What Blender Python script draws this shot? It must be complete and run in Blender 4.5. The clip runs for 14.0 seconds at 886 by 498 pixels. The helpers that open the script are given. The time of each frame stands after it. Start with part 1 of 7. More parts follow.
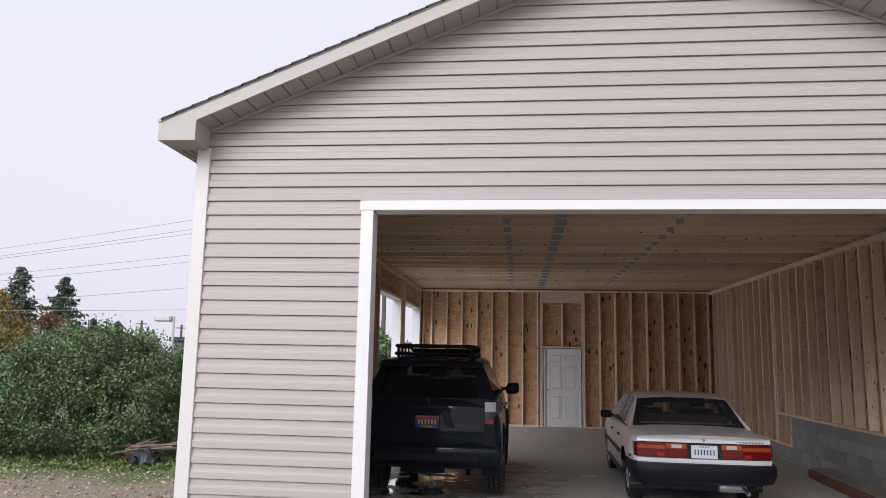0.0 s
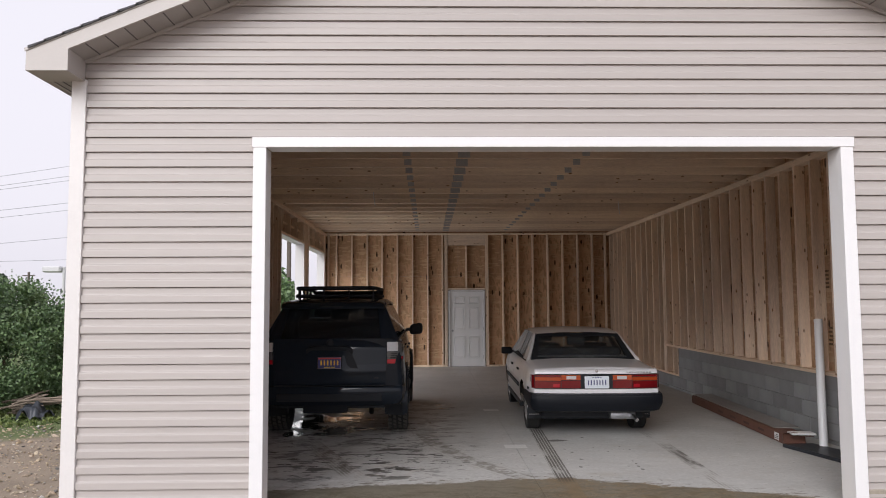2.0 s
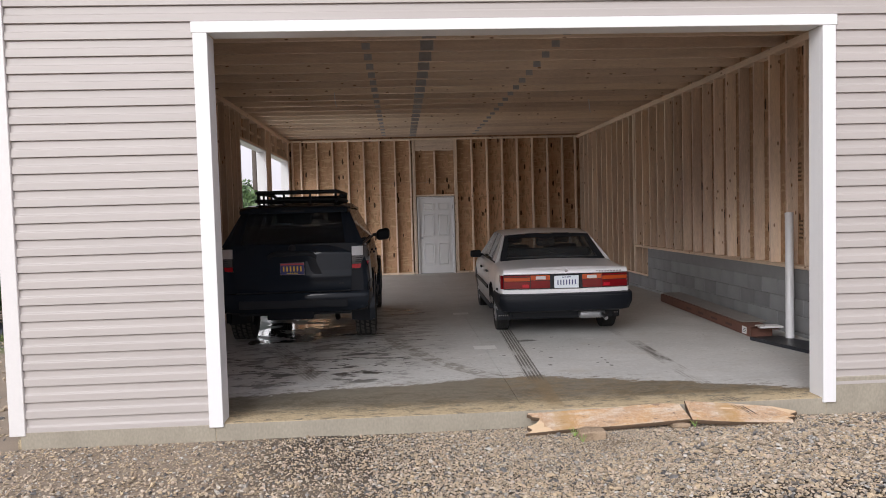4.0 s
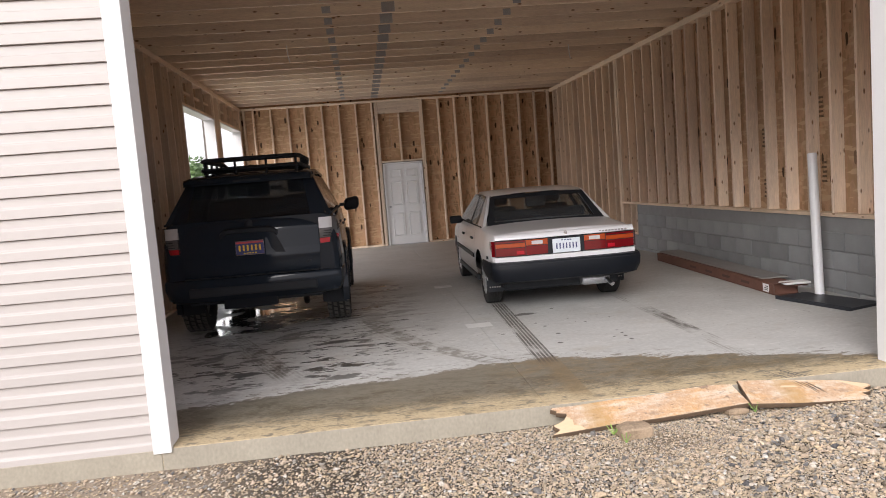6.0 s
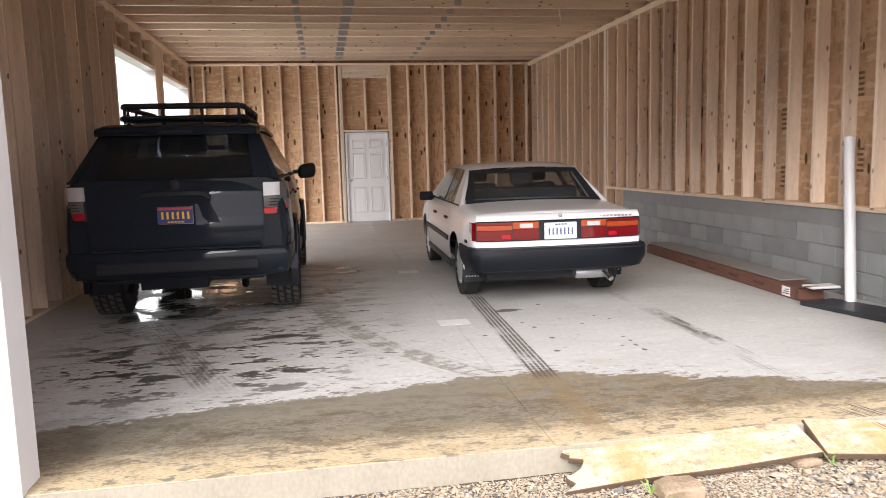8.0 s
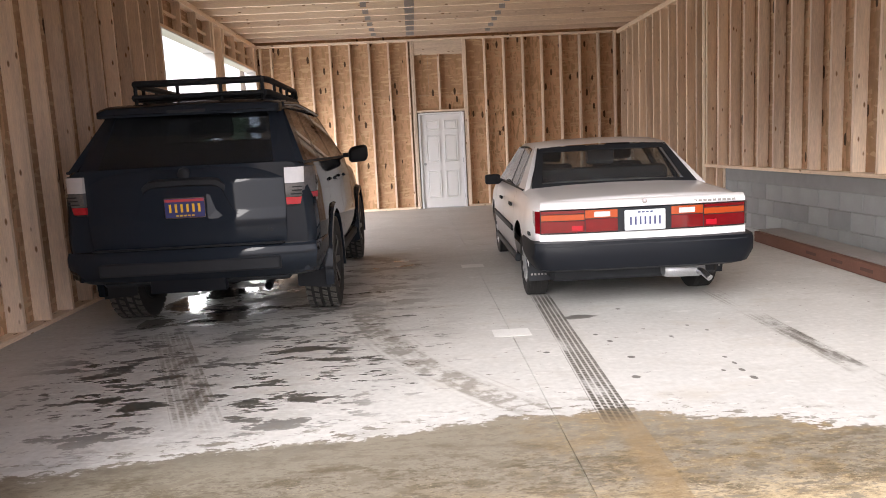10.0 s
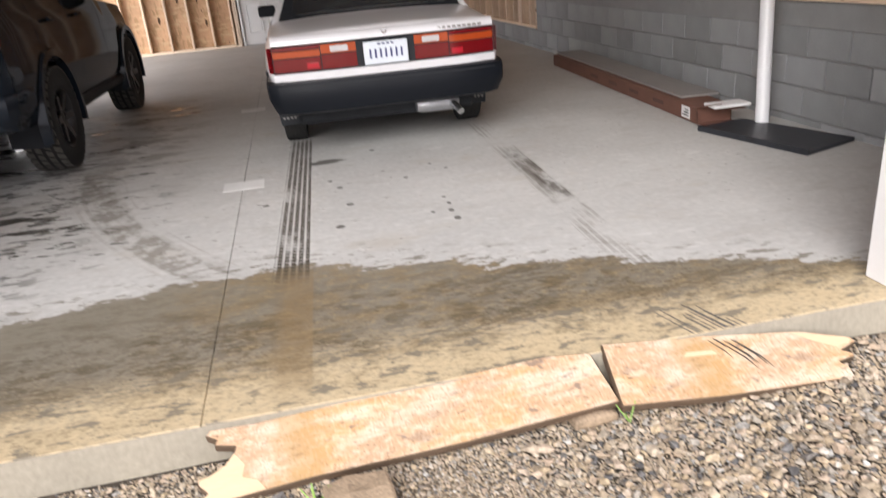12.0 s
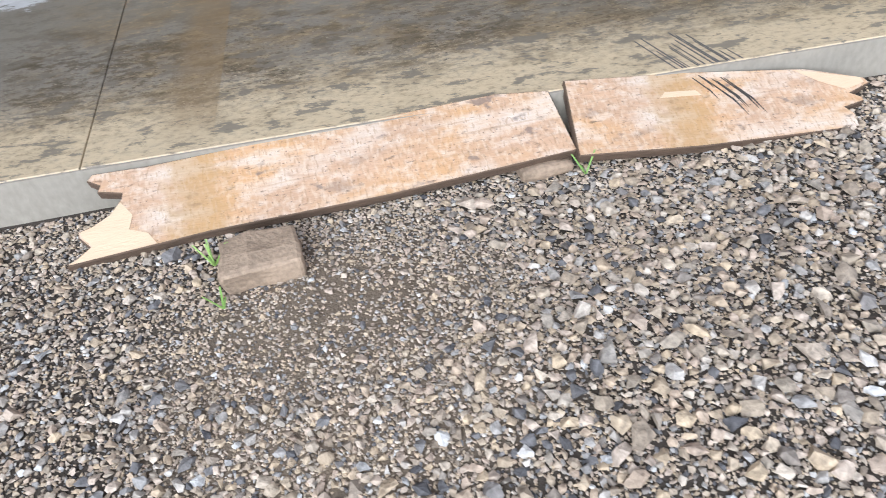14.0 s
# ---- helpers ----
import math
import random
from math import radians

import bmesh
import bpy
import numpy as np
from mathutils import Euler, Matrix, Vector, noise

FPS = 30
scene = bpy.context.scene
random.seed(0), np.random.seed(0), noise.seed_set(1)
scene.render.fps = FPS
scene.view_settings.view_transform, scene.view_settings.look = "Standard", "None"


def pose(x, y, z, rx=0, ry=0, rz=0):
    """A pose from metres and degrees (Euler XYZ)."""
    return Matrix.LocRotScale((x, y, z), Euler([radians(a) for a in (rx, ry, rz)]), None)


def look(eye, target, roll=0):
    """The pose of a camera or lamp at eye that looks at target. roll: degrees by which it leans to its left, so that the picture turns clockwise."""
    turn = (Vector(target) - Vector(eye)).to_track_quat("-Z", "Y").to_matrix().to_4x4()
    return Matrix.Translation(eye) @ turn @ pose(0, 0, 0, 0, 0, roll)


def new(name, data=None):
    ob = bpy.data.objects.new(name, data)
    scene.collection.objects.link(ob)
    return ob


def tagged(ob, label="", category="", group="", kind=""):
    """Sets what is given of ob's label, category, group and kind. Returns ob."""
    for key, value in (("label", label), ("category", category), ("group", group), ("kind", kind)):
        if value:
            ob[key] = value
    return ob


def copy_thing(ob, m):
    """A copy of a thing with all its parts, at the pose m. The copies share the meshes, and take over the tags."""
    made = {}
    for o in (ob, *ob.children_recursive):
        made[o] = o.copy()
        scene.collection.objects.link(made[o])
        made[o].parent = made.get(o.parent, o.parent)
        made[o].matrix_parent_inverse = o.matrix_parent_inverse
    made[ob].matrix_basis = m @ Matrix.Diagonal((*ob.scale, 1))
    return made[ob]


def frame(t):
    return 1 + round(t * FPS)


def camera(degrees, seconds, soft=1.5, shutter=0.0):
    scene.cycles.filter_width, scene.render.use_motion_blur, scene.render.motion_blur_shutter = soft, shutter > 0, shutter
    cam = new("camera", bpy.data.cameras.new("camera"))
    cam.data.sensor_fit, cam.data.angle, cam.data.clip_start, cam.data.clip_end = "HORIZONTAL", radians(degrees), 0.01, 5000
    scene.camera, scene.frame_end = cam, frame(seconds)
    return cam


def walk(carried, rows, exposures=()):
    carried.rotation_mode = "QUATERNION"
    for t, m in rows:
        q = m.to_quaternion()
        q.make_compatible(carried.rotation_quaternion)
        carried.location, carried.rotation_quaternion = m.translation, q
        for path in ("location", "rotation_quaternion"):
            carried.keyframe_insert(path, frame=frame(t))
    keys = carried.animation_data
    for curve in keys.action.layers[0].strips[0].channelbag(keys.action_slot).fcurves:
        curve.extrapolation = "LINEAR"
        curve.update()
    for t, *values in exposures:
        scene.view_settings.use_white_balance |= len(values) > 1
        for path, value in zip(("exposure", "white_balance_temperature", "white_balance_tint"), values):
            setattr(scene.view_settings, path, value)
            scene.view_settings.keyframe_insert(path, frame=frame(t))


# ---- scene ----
cam = camera(62.7, 14.0, soft=0.8, shutter=0.25)
PATH = [
    (0, (0.283, 0.278, 1.775), (0.073, 2.245, 2.066), 1.1),
    (0.5, (0.302, 0.26, 1.751), (0.137, 2.231, 2.046), 0.8),
    (1, (0.324, 0.261, 1.736), (0.221, 2.242, 1.989), 0.5),
    (1.5, (0.354, 0.283, 1.723), (0.319, 2.273, 1.923), 0.1),
    (2, (0.368, 0.326, 1.715), (0.41, 2.32, 1.86), -0.3),
    (2.5, (0.386, 0.353, 1.707), (0.492, 2.348, 1.802), -0.6),
    (3, (0.451, 0.391, 1.706), (0.598, 2.385, 1.744), -0.9),
    (3.5, (0.479, 0.455, 1.673), (0.622, 2.45, 1.645), -1.1),
    (3.7, (0.468, 0.519, 1.639), (0.596, 2.514, 1.58), -1.2),
    (5.8, (0.337, 1.676, 1.504), (0.511, 3.659, 1.315), -4.5),
    (6, (0.318, 1.813, 1.504), (0.529, 3.793, 1.316), -4.5),
    (6.5, (0.366, 2.225, 1.456), (0.682, 4.191, 1.265), -3.7),
    (7, (0.371, 2.5, 1.437), (0.75, 4.452, 1.22), -2.6),
    (7.5, (0.303, 2.814, 1.409), (0.692, 4.762, 1.179), -1.8),
    (8, (0.342, 3.113, 1.378), (0.664, 5.071, 1.133), -1.5),
    (8.5, (0.403, 3.481, 1.368), (0.58, 5.457, 1.113), -2.5),
    (8.7, (0.43, 3.57, 1.371), (0.583, 5.548, 1.114), -2.5),
    (11, (1.279, 4.332, 1.291), (1.319, 6.297, 0.919), -3.3),
    (11.5, (1.587, 4.307, 1.317), (1.773, 6.237, 0.826), -4.5),
    (12, (1.846, 4.324, 1.255), (2.165, 6.156, 0.519), -5.2),
    (12.5, (1.964, 4.49, 1.121), (2.329, 6.142, 0.056), -4.0),
    (13, (2.063, 4.554, 1.066), (2.4, 6.051, -0.217), -3.6),
    (13.5, (2.128, 4.565, 1.062), (2.424, 6.006, -0.293), -3.7),
    (14, (2.08, 4.637, 1.072), (2.29, 6.085, -0.292), -4.9),
]
walk(cam, [(t, look(eye, target, roll)) for t, eye, target, roll in PATH],
     [(0, 0.30, 6150, 12), (0.5, 0.25, 5800, 8), (1.0, 0.28, 6150, 11), (1.5, 0.33, 6350, 12), (3.0, 0.40, 6300, 12), (3.7, 0.44, 6300, 12), (6.0, 0.92, 6480, 12), (6.5, 1.14, 6450, 12), (7.5, 1.53, 6480, 12), (8.7, 1.65, 6530, 13), (11.0, 1.92, 6600, 13), (11.5, 1.70, 6550, 12), (12.0, 1.18, 6500, 12), (12.5, 0.88, 6380, 12), (13.0, 0.86, 5850, 10), (13.5, 0.92, 5780, 10), (14.0, 0.94, 5500, 9)])
# ---- light ----
world = bpy.data.worlds.new("overcast_sky")
scene.world = world
world.use_nodes = True
wn, wl = world.node_tree.nodes, world.node_tree.links
sky = wn.new("ShaderNodeTexSky")
sky.sky_type, sky.sun_disc = "NISHITA", False
sky.sun_elevation, sky.sun_rotation = radians(32), radians(205)
sky.air_density, sky.dust_density = 1.6, 6.0
hsv = wn.new("ShaderNodeHueSaturation")
hsv.inputs["Saturation"].default_value = 0.18
wl.new(sky.outputs[0], hsv.inputs["Color"])
scaled = wn.new("ShaderNodeMix")
scaled.data_type = "RGBA"
scaled.inputs[0].default_value = 0.72
wl.new(hsv.outputs[0], scaled.inputs[6])
scaled.inputs[7].default_value = (8.9, 8.6, 9.2, 1)
wl.new(scaled.outputs[2], wn["Background"].inputs[0])
wn["Background"].inputs[1].default_value = 0.098
sun_data = bpy.data.lights.new("sun", "SUN")
sun_data.energy, sun_data.angle, sun_data.color = 1.75, radians(42), (1.0, 0.98, 0.95)
sun = new("sun", sun_data)
sun.matrix_world = look((-9, -14, 15), (2, 8, 0))

# added area lamps in the lower part of both side bays, boosting daylight
for y in (15.08, 18.175):
    bay_data = bpy.data.lights.new("bay_fill", "AREA")
    bay_data.shape, bay_data.size, bay_data.size_y = "RECTANGLE", 2.4, 1.4
    bay_data.energy, bay_data.color = 23.5, (0.97, 0.985, 1.0)
    bay_light = new("bay_fill", bay_data)
    bay_light.matrix_world = look((-2.6, y, 0.85), (0.0, y, 1.1))


# ---- materials ----
def mat(name, color, rough=0.6, metal=0.0, spread=0.12, scale=6.0, fine=60.0, bump=0.15, coat=0.0, random_by="", stretch=(1, 1, 1), spec=0.5, dist=0.01):
    """A surface with broad and fine variation of its colour and a fine relief."""
    m = bpy.data.materials.new(name)
    m.use_nodes = True
    n, l = m.node_tree.nodes, m.node_tree.links
    b = n["Principled BSDF"]
    b.inputs["Roughness"].default_value, b.inputs["Metallic"].default_value = rough, metal
    b.inputs["Coat Weight"].default_value, b.inputs["Specular IOR Level"].default_value = coat, spec
    b.inputs["Coat Roughness"].default_value = 0.05
    co = n.new("ShaderNodeTexCoord")
    mp = n.new("ShaderNodeMapping")
    mp.inputs["Scale"].default_value = stretch
    l.new(co.outputs["Object"], mp.inputs[0])
    broad, grain = n.new("ShaderNodeTexNoise"), n.new("ShaderNodeTexNoise")
    broad.inputs["Scale"].default_value, grain.inputs["Scale"].default_value = scale, fine
    broad.inputs["Detail"].default_value = grain.inputs["Detail"].default_value = 4
    for t in (broad, grain):
        l.new(mp.outputs[0], t.inputs["Vector"])
    total = n.new("ShaderNodeMath")
    total.operation = "ADD"
    l.new(broad.outputs[0], total.inputs[0])
    l.new(grain.outputs[0], total.inputs[1])
    last = total.outputs[0]
    if random_by:
        src = n.new("ShaderNodeObjectInfo") if random_by == "object" else n.new("ShaderNodeNewGeometry")
        add = n.new("ShaderNodeMath")
        add.operation = "MULTIPLY_ADD"
        add.inputs[1].default_value = 0.7
        l.new(src.outputs["Random" if random_by == "object" else "Random Per Island"], add.inputs[0])
        l.new(last, add.inputs[2])
        shift = n.new("ShaderNodeMath")
        shift.operation = "SUBTRACT"
        shift.inputs[1].default_value = 0.35
        l.new(add.outputs[0], shift.inputs[0])
        last = shift.outputs[0]
    ramp = n.new("ShaderNodeValToRGB")
    ramp.color_ramp.elements[0].position, ramp.color_ramp.elements[1].position = 0.0, 1.0
    half = n.new("ShaderNodeMath")
    half.operation = "MULTIPLY"
    half.inputs[1].default_value = 0.5
    l.new(last, half.inputs[0])
    l.new(half.outputs[0], ramp.inputs[0])
    e = ramp.color_ramp.elements
    e[0].position, e[1].position = 0.25, 0.75
    e[0].color = (*[max(0, c * (1 - spread)) for c in color], 1)
    e[1].color = (*[min(1, c * (1 + spread)) for c in color], 1)
    l.new(ramp.outputs[0], b.inputs["Base Color"])
    if bump:
        bp = n.new("ShaderNodeBump")
        bp.inputs["Strength"].default_value, bp.inputs["Distance"].default_value = bump, dist
        l.new(grain.outputs[0], bp.inputs["Height"])
        l.new(bp.outputs[0], b.inputs["Normal"])
    return m


def nodes_of(m):
    return m.node_tree.nodes, m.node_tree.links, m.node_tree.nodes["Principled BSDF"]


VINYL = mat("vinyl_siding", (0.405, 0.37, 0.35), 0.45, spread=0.05, scale=1.5, fine=300, bump=0.05, stretch=(1, 1, 12), random_by="object", dist=0.002)
WHITE_TRIM = mat("white_vinyl_trim", (0.73, 0.725, 0.73), 0.4, spread=0.03, scale=3, fine=80, bump=0.03, dist=0.002)
FASCIA = mat("clay_fascia", (0.42, 0.39, 0.37), 0.4, spread=0.04, scale=2, bump=0.03, dist=0.002)
SOFFIT = mat("clay_soffit", (0.36, 0.34, 0.325), 0.5, spread=0.05, scale=2, bump=0.05, dist=0.002)
# dark colour that paints the shade inside the soffit's grooves
GROOVE_SHADE = mat("soffit_groove_shade", (0.14, 0.13, 0.13), 0.7, spread=0.1, bump=0.0)
CORNER = mat("pale_vinyl_corner", (0.66, 0.64, 0.63), 0.4, spread=0.04, scale=3, bump=0.03, dist=0.002)
SHINGLE = mat("asphalt_shingle", (0.07, 0.07, 0.075), 0.9, spread=0.5, scale=8, fine=250, bump=0.6)
LUMBER = mat("spruce_lumber", (0.80, 0.625, 0.485), 0.7, spread=0.30, scale=1.6, fine=18, bump=0.15, stretch=(9, 9, 0.7), random_by="object", dist=0.004)
LUMBER_X = mat("spruce_lumber_lying", (0.84, 0.655, 0.515), 0.7, spread=0.30, scale=1.6, fine=18, bump=0.15, stretch=(0.7, 9, 9), random_by="object", dist=0.004)
LUMBER_Y = mat("spruce_plate", (0.80, 0.62, 0.46), 0.7, spread=0.26, scale=1.6, fine=18, bump=0.15, stretch=(9, 0.7, 9), dist=0.004)
STEEL = mat("galvanised_steel", (0.45, 0.46, 0.48), 0.45, metal=0.8, spread=0.2, scale=20, fine=120, bump=0.2)
BLOCK = mat("concrete_block", (0.28, 0.285, 0.29), 0.9, spread=0.24, scale=3.2, fine=120, bump=0.5, random_by="object", dist=0.004)
MORTAR = mat("mortar", (0.27, 0.27, 0.27), 0.9, spread=0.15, scale=8, fine=150, bump=0.5, dist=0.004)
FOUNDATION = mat("poured_concrete", (0.30, 0.27, 0.215), 0.85, spread=0.25, scale=3, fine=60, bump=0.3, stretch=(1, 1, 0.6), dist=0.006)
DOOR_WHITE = mat("white_door_paint", (0.80, 0.80, 0.81), 0.4, spread=0.03, scale=3, fine=100, bump=0.03, dist=0.002)


def osb_material():
    m = mat("osb_board", (0.52, 0.325, 0.195), 0.75, spread=0.22, scale=3, fine=30, bump=0.15, random_by="object", dist=0.003)
    n, l, b = nodes_of(m)
    co = n.new("ShaderNodeTexCoord")
    old = b.inputs["Base Color"].links[0].from_socket
    for k, (sx, sy, sz, amount, dark) in enumerate(((30, 30, 8, 0.66, (0.40, 0.25, 0.135)), (8, 8, 30, 0.76, (0.56, 0.385, 0.235)), (13, 13, 4.5, 0.74, (0.07, 0.035, 0.014)))):
        mp, vo = n.new("ShaderNodeMapping"), n.new("ShaderNodeTexVoronoi")
        mp.inputs["Scale"].default_value = (sx, sy, sz)
        mp.inputs["Rotation"].default_value = (0.25 * k, 0.3 * k, 0)
        l.new(co.outputs["Object"], mp.inputs[0])
        l.new(mp.outputs[0], vo.inputs["Vector"])
        vo.inputs["Scale"].default_value = 1.0
        step = n.new("ShaderNodeMapRange")
        step.inputs[1].default_value, step.inputs[2].default_value = (amount, amount + 0.12) if k < 2 else (0.885, 0.905)
        sep = n.new("ShaderNodeSeparateColor")
        l.new(vo.outputs["Color"], sep.inputs[0])
        l.new(sep.outputs[0], step.inputs[0])
        mix = n.new("ShaderNodeMix")
        mix.data_type = "RGBA"
        if k == 2:
            near = n.new("ShaderNodeMath")
            near.operation = "LESS_THAN"
            near.inputs[1].default_value = 0.33
            l.new(vo.outputs["Distance"], near.inputs[0])
            both = n.new("ShaderNodeMath")
            both.operation = "MULTIPLY"
            l.new(near.outputs[0], both.inputs[0])
            l.new(step.outputs[0], both.inputs[1])
            l.new(both.outputs[0], mix.inputs[0])
        else:
            l.new(step.outputs[0], mix.inputs[0])
        l.new(old, mix.inputs[6])
        mix.inputs[7].default_value = (*dark, 1)
        old = mix.outputs[2]
    l.new(old, b.inputs["Base Color"])
    return m


OSB = osb_material()


def add_knots(m, stretch):
    """Dark oval knots, here and there along the grain."""
    n, l, b = nodes_of(m)
    co, mp, vo, sep = n.new("ShaderNodeTexCoord"), n.new("ShaderNodeMapping"), n.new("ShaderNodeTexVoronoi"), n.new("ShaderNodeSeparateColor")
    info, off = n.new("ShaderNodeObjectInfo"), n.new("ShaderNodeVectorMath")
    off.operation = "MULTIPLY_ADD"
    off.inputs[1].default_value = (1, 1, 1)
    scale = n.new("ShaderNodeVectorMath")
    scale.operation = "SCALE"
    scale.inputs[0].default_value = (7.3, 5.1, 9.7)
    l.new(info.outputs["Random"], scale.inputs["Scale"])
    mp.inputs["Scale"].default_value = stretch
    l.new(co.outputs["Object"], off.inputs[0])
    l.new(scale.outputs[0], off.inputs[2])
    l.new(off.outputs[0], mp.inputs[0])
    l.new(mp.outputs[0], vo.inputs["Vector"])
    vo.inputs["Scale"].default_value = 1.0
    l.new(vo.outputs["Color"], sep.inputs[0])
    near, some, both, mix = n.new("ShaderNodeMapRange"), n.new("ShaderNodeMath"), n.new("ShaderNodeMath"), n.new("ShaderNodeMix")
    near.inputs[1].default_value, near.inputs[2].default_value = 0.17, 0.09
    l.new(vo.outputs["Distance"], near.inputs[0])
    some.operation, both.operation = "GREATER_THAN", "MULTIPLY"
    some.inputs[1].default_value = 0.45
    l.new(sep.outputs[1], some.inputs[0])
    l.new(near.outputs[0], both.inputs[0])
    l.new(some.outputs[0], both.inputs[1])
    mix.data_type = "RGBA"
    l.new(both.outputs[0], mix.inputs[0])
    l.new(b.inputs["Base Color"].links[0].from_socket, mix.inputs[6])
    mix.inputs[7].default_value = (0.26, 0.145, 0.07, 1)
    l.new(mix.outputs[2], b.inputs["Base Color"])


add_knots(LUMBER, (13, 13, 5.0))
add_knots(LUMBER_X, (5.0, 13, 13))
add_knots(LUMBER_Y, (13, 5.0, 13))


# ---- builders ----
def part(name, bm, material, parent=None, label="", smooth=0.0):
    """Links a bmesh as one mesh object under a thing or a part."""
    me = bpy.data.meshes.new(name)
    bmesh.ops.recalc_face_normals(bm, faces=bm.faces)
    bm.to_mesh(me)
    bm.free()
    me.materials.append(material)
    if smooth:
        me.shade_smooth()
        me.set_sharp_from_angle(angle=radians(smooth))
    ob = new(name, me)
    if parent:
        ob.parent = parent
        ob.matrix_parent_inverse = Matrix.Identity(4)
    if label:
        ob["label"] = label
    return ob


def put(name, mesh, parent, m):
    """One more object on a mesh that is there already."""
    ob = new(name, mesh)
    ob.parent, ob.matrix_basis = parent, m
    return ob


def thing(name, label, category, kind="", group="", m=None):
    ob = new(name)
    if m is not None:
        ob.matrix_basis = m
    return tagged(ob, label, category, group, kind)


def box(x0, x1, y0, y1, z0, z1, bevel=0.0, seg=1, bm=None):
    bm = bm or bmesh.new()
    r = bmesh.ops.create_cube(bm, size=1)
    for v in r["verts"]:
        v.co = Vector(((x0 + x1) / 2 + v.co.x * (x1 - x0), (y0 + y1) / 2 + v.co.y * (y1 - y0), (z0 + z1) / 2 + v.co.z * (z1 - z0)))
    if bevel:
        edges = list({e for v in r["verts"] for e in v.link_edges})
        bmesh.ops.bevel(bm, geom=edges, offset=bevel, segments=seg, affect="EDGES", profile=0.5)
    return bm


def prism(points, y0, y1, axis="y", bm=None):
    """A flat outline, extruded along an axis: the outline is (x, z) along y, (y, z) along x and (x, y) along z."""
    bm = bm or bmesh.new()
    at = {"y": lambda p, d: (p[0], d, p[1]), "x": lambda p, d: (d, p[0], p[1]), "z": lambda p, d: (p[0], p[1], d)}[axis]
    a, b = [bm.verts.new(at(p, y0)) for p in points], [bm.verts.new(at(p, y1)) for p in points]
    bm.faces.new(a), bm.faces.new(b[::-1])
    for i in range(len(points)):
        j = (i + 1) % len(points)
        bm.faces.new((a[j], a[i], b[i], b[j]))
    return bm


def tube(points, radius, sides=8, bm=None, caps=True):
    """A round bar along a line of points."""
    bm = bm or bmesh.new()
    rings, pts = [], [Vector(p) for p in points]
    for i, p in enumerate(pts):
        way = (pts[min(i + 1, len(pts) - 1)] - pts[max(i - 1, 0)]).normalized()
        side = way.orthogonal().normalized()
        if abs(way.z) < 0.9:
            side = way.cross(Vector((0, 0, 1))).normalized()
        up = way.cross(side)
        r = radius[i] if isinstance(radius, (list, tuple)) else radius
        rings.append([bm.verts.new(p + r * (math.cos(a) * side + math.sin(a) * up)) for a in [2 * math.pi * k / sides for k in range(sides)]])
    for a, b in zip(rings, rings[1:]):
        for k in range(sides):
            bm.faces.new((a[k], a[(k + 1) % sides], b[(k + 1) % sides], b[k]))
    if caps:
        bm.faces.new(rings[0][::-1]), bm.faces.new(rings[-1])
    return bm


def loft(sections, bm=None, closed=False, ends=False):
    """Quads between lines of points, all of one length."""
    bm = bm or bmesh.new()
    rows = [[bm.verts.new(p) for p in s] for s in sections]
    for a, b in zip(rows, rows[1:]):
        for k in range(len(a) if closed else len(a) - 1):
            j = (k + 1) % len(a)
            bm.faces.new((a[k], a[j], b[j], b[k]))
    if ends:
        bm.faces.new(rows[0][::-1]), bm.faces.new(rows[-1])
    return bm


def lathe(profile, steps=32, bm=None, axis="x"):
    """A profile of (radius, along) turned round an axis."""
    rows = []
    for k in range(steps):
        a = 2 * math.pi * k / steps
        c, s = math.cos(a), math.sin(a)
        rows.append([(d, r * c, r * s) if axis == "x" else ((r * c, d, r * s) if axis == "y" else (r * c, r * s, d)) for r, d in profile])
    bm = bm or bmesh.new()
    rings = [[bm.verts.new(p) for p in s] for s in rows]
    for k in range(steps):
        a, b = rings[k], rings[(k + 1) % steps]
        for i in range(len(a) - 1):
            bm.faces.new((a[i], a[i + 1], b[i + 1], b[i]))
    return bm


# ---- the garage ----
FRONT, BACK = 6.32, 19.747          # outer face of the front wall, inner face of the back wall's studs
LEFT, RIGHT = -2.34, 5.18           # inner faces of the side walls' studs
OUT_L, OUT_R = -2.545, 5.41          # outer faces
MID, PITCH = 1.44, 0.4167
OPEN_L, OPEN_R, OPEN_T = -0.965, 3.845, 3.0
CEIL = 3.556


def rake(x):
    """Height of the soffit's line on the gable."""
    return 5.366 - PITCH * abs(x - MID)


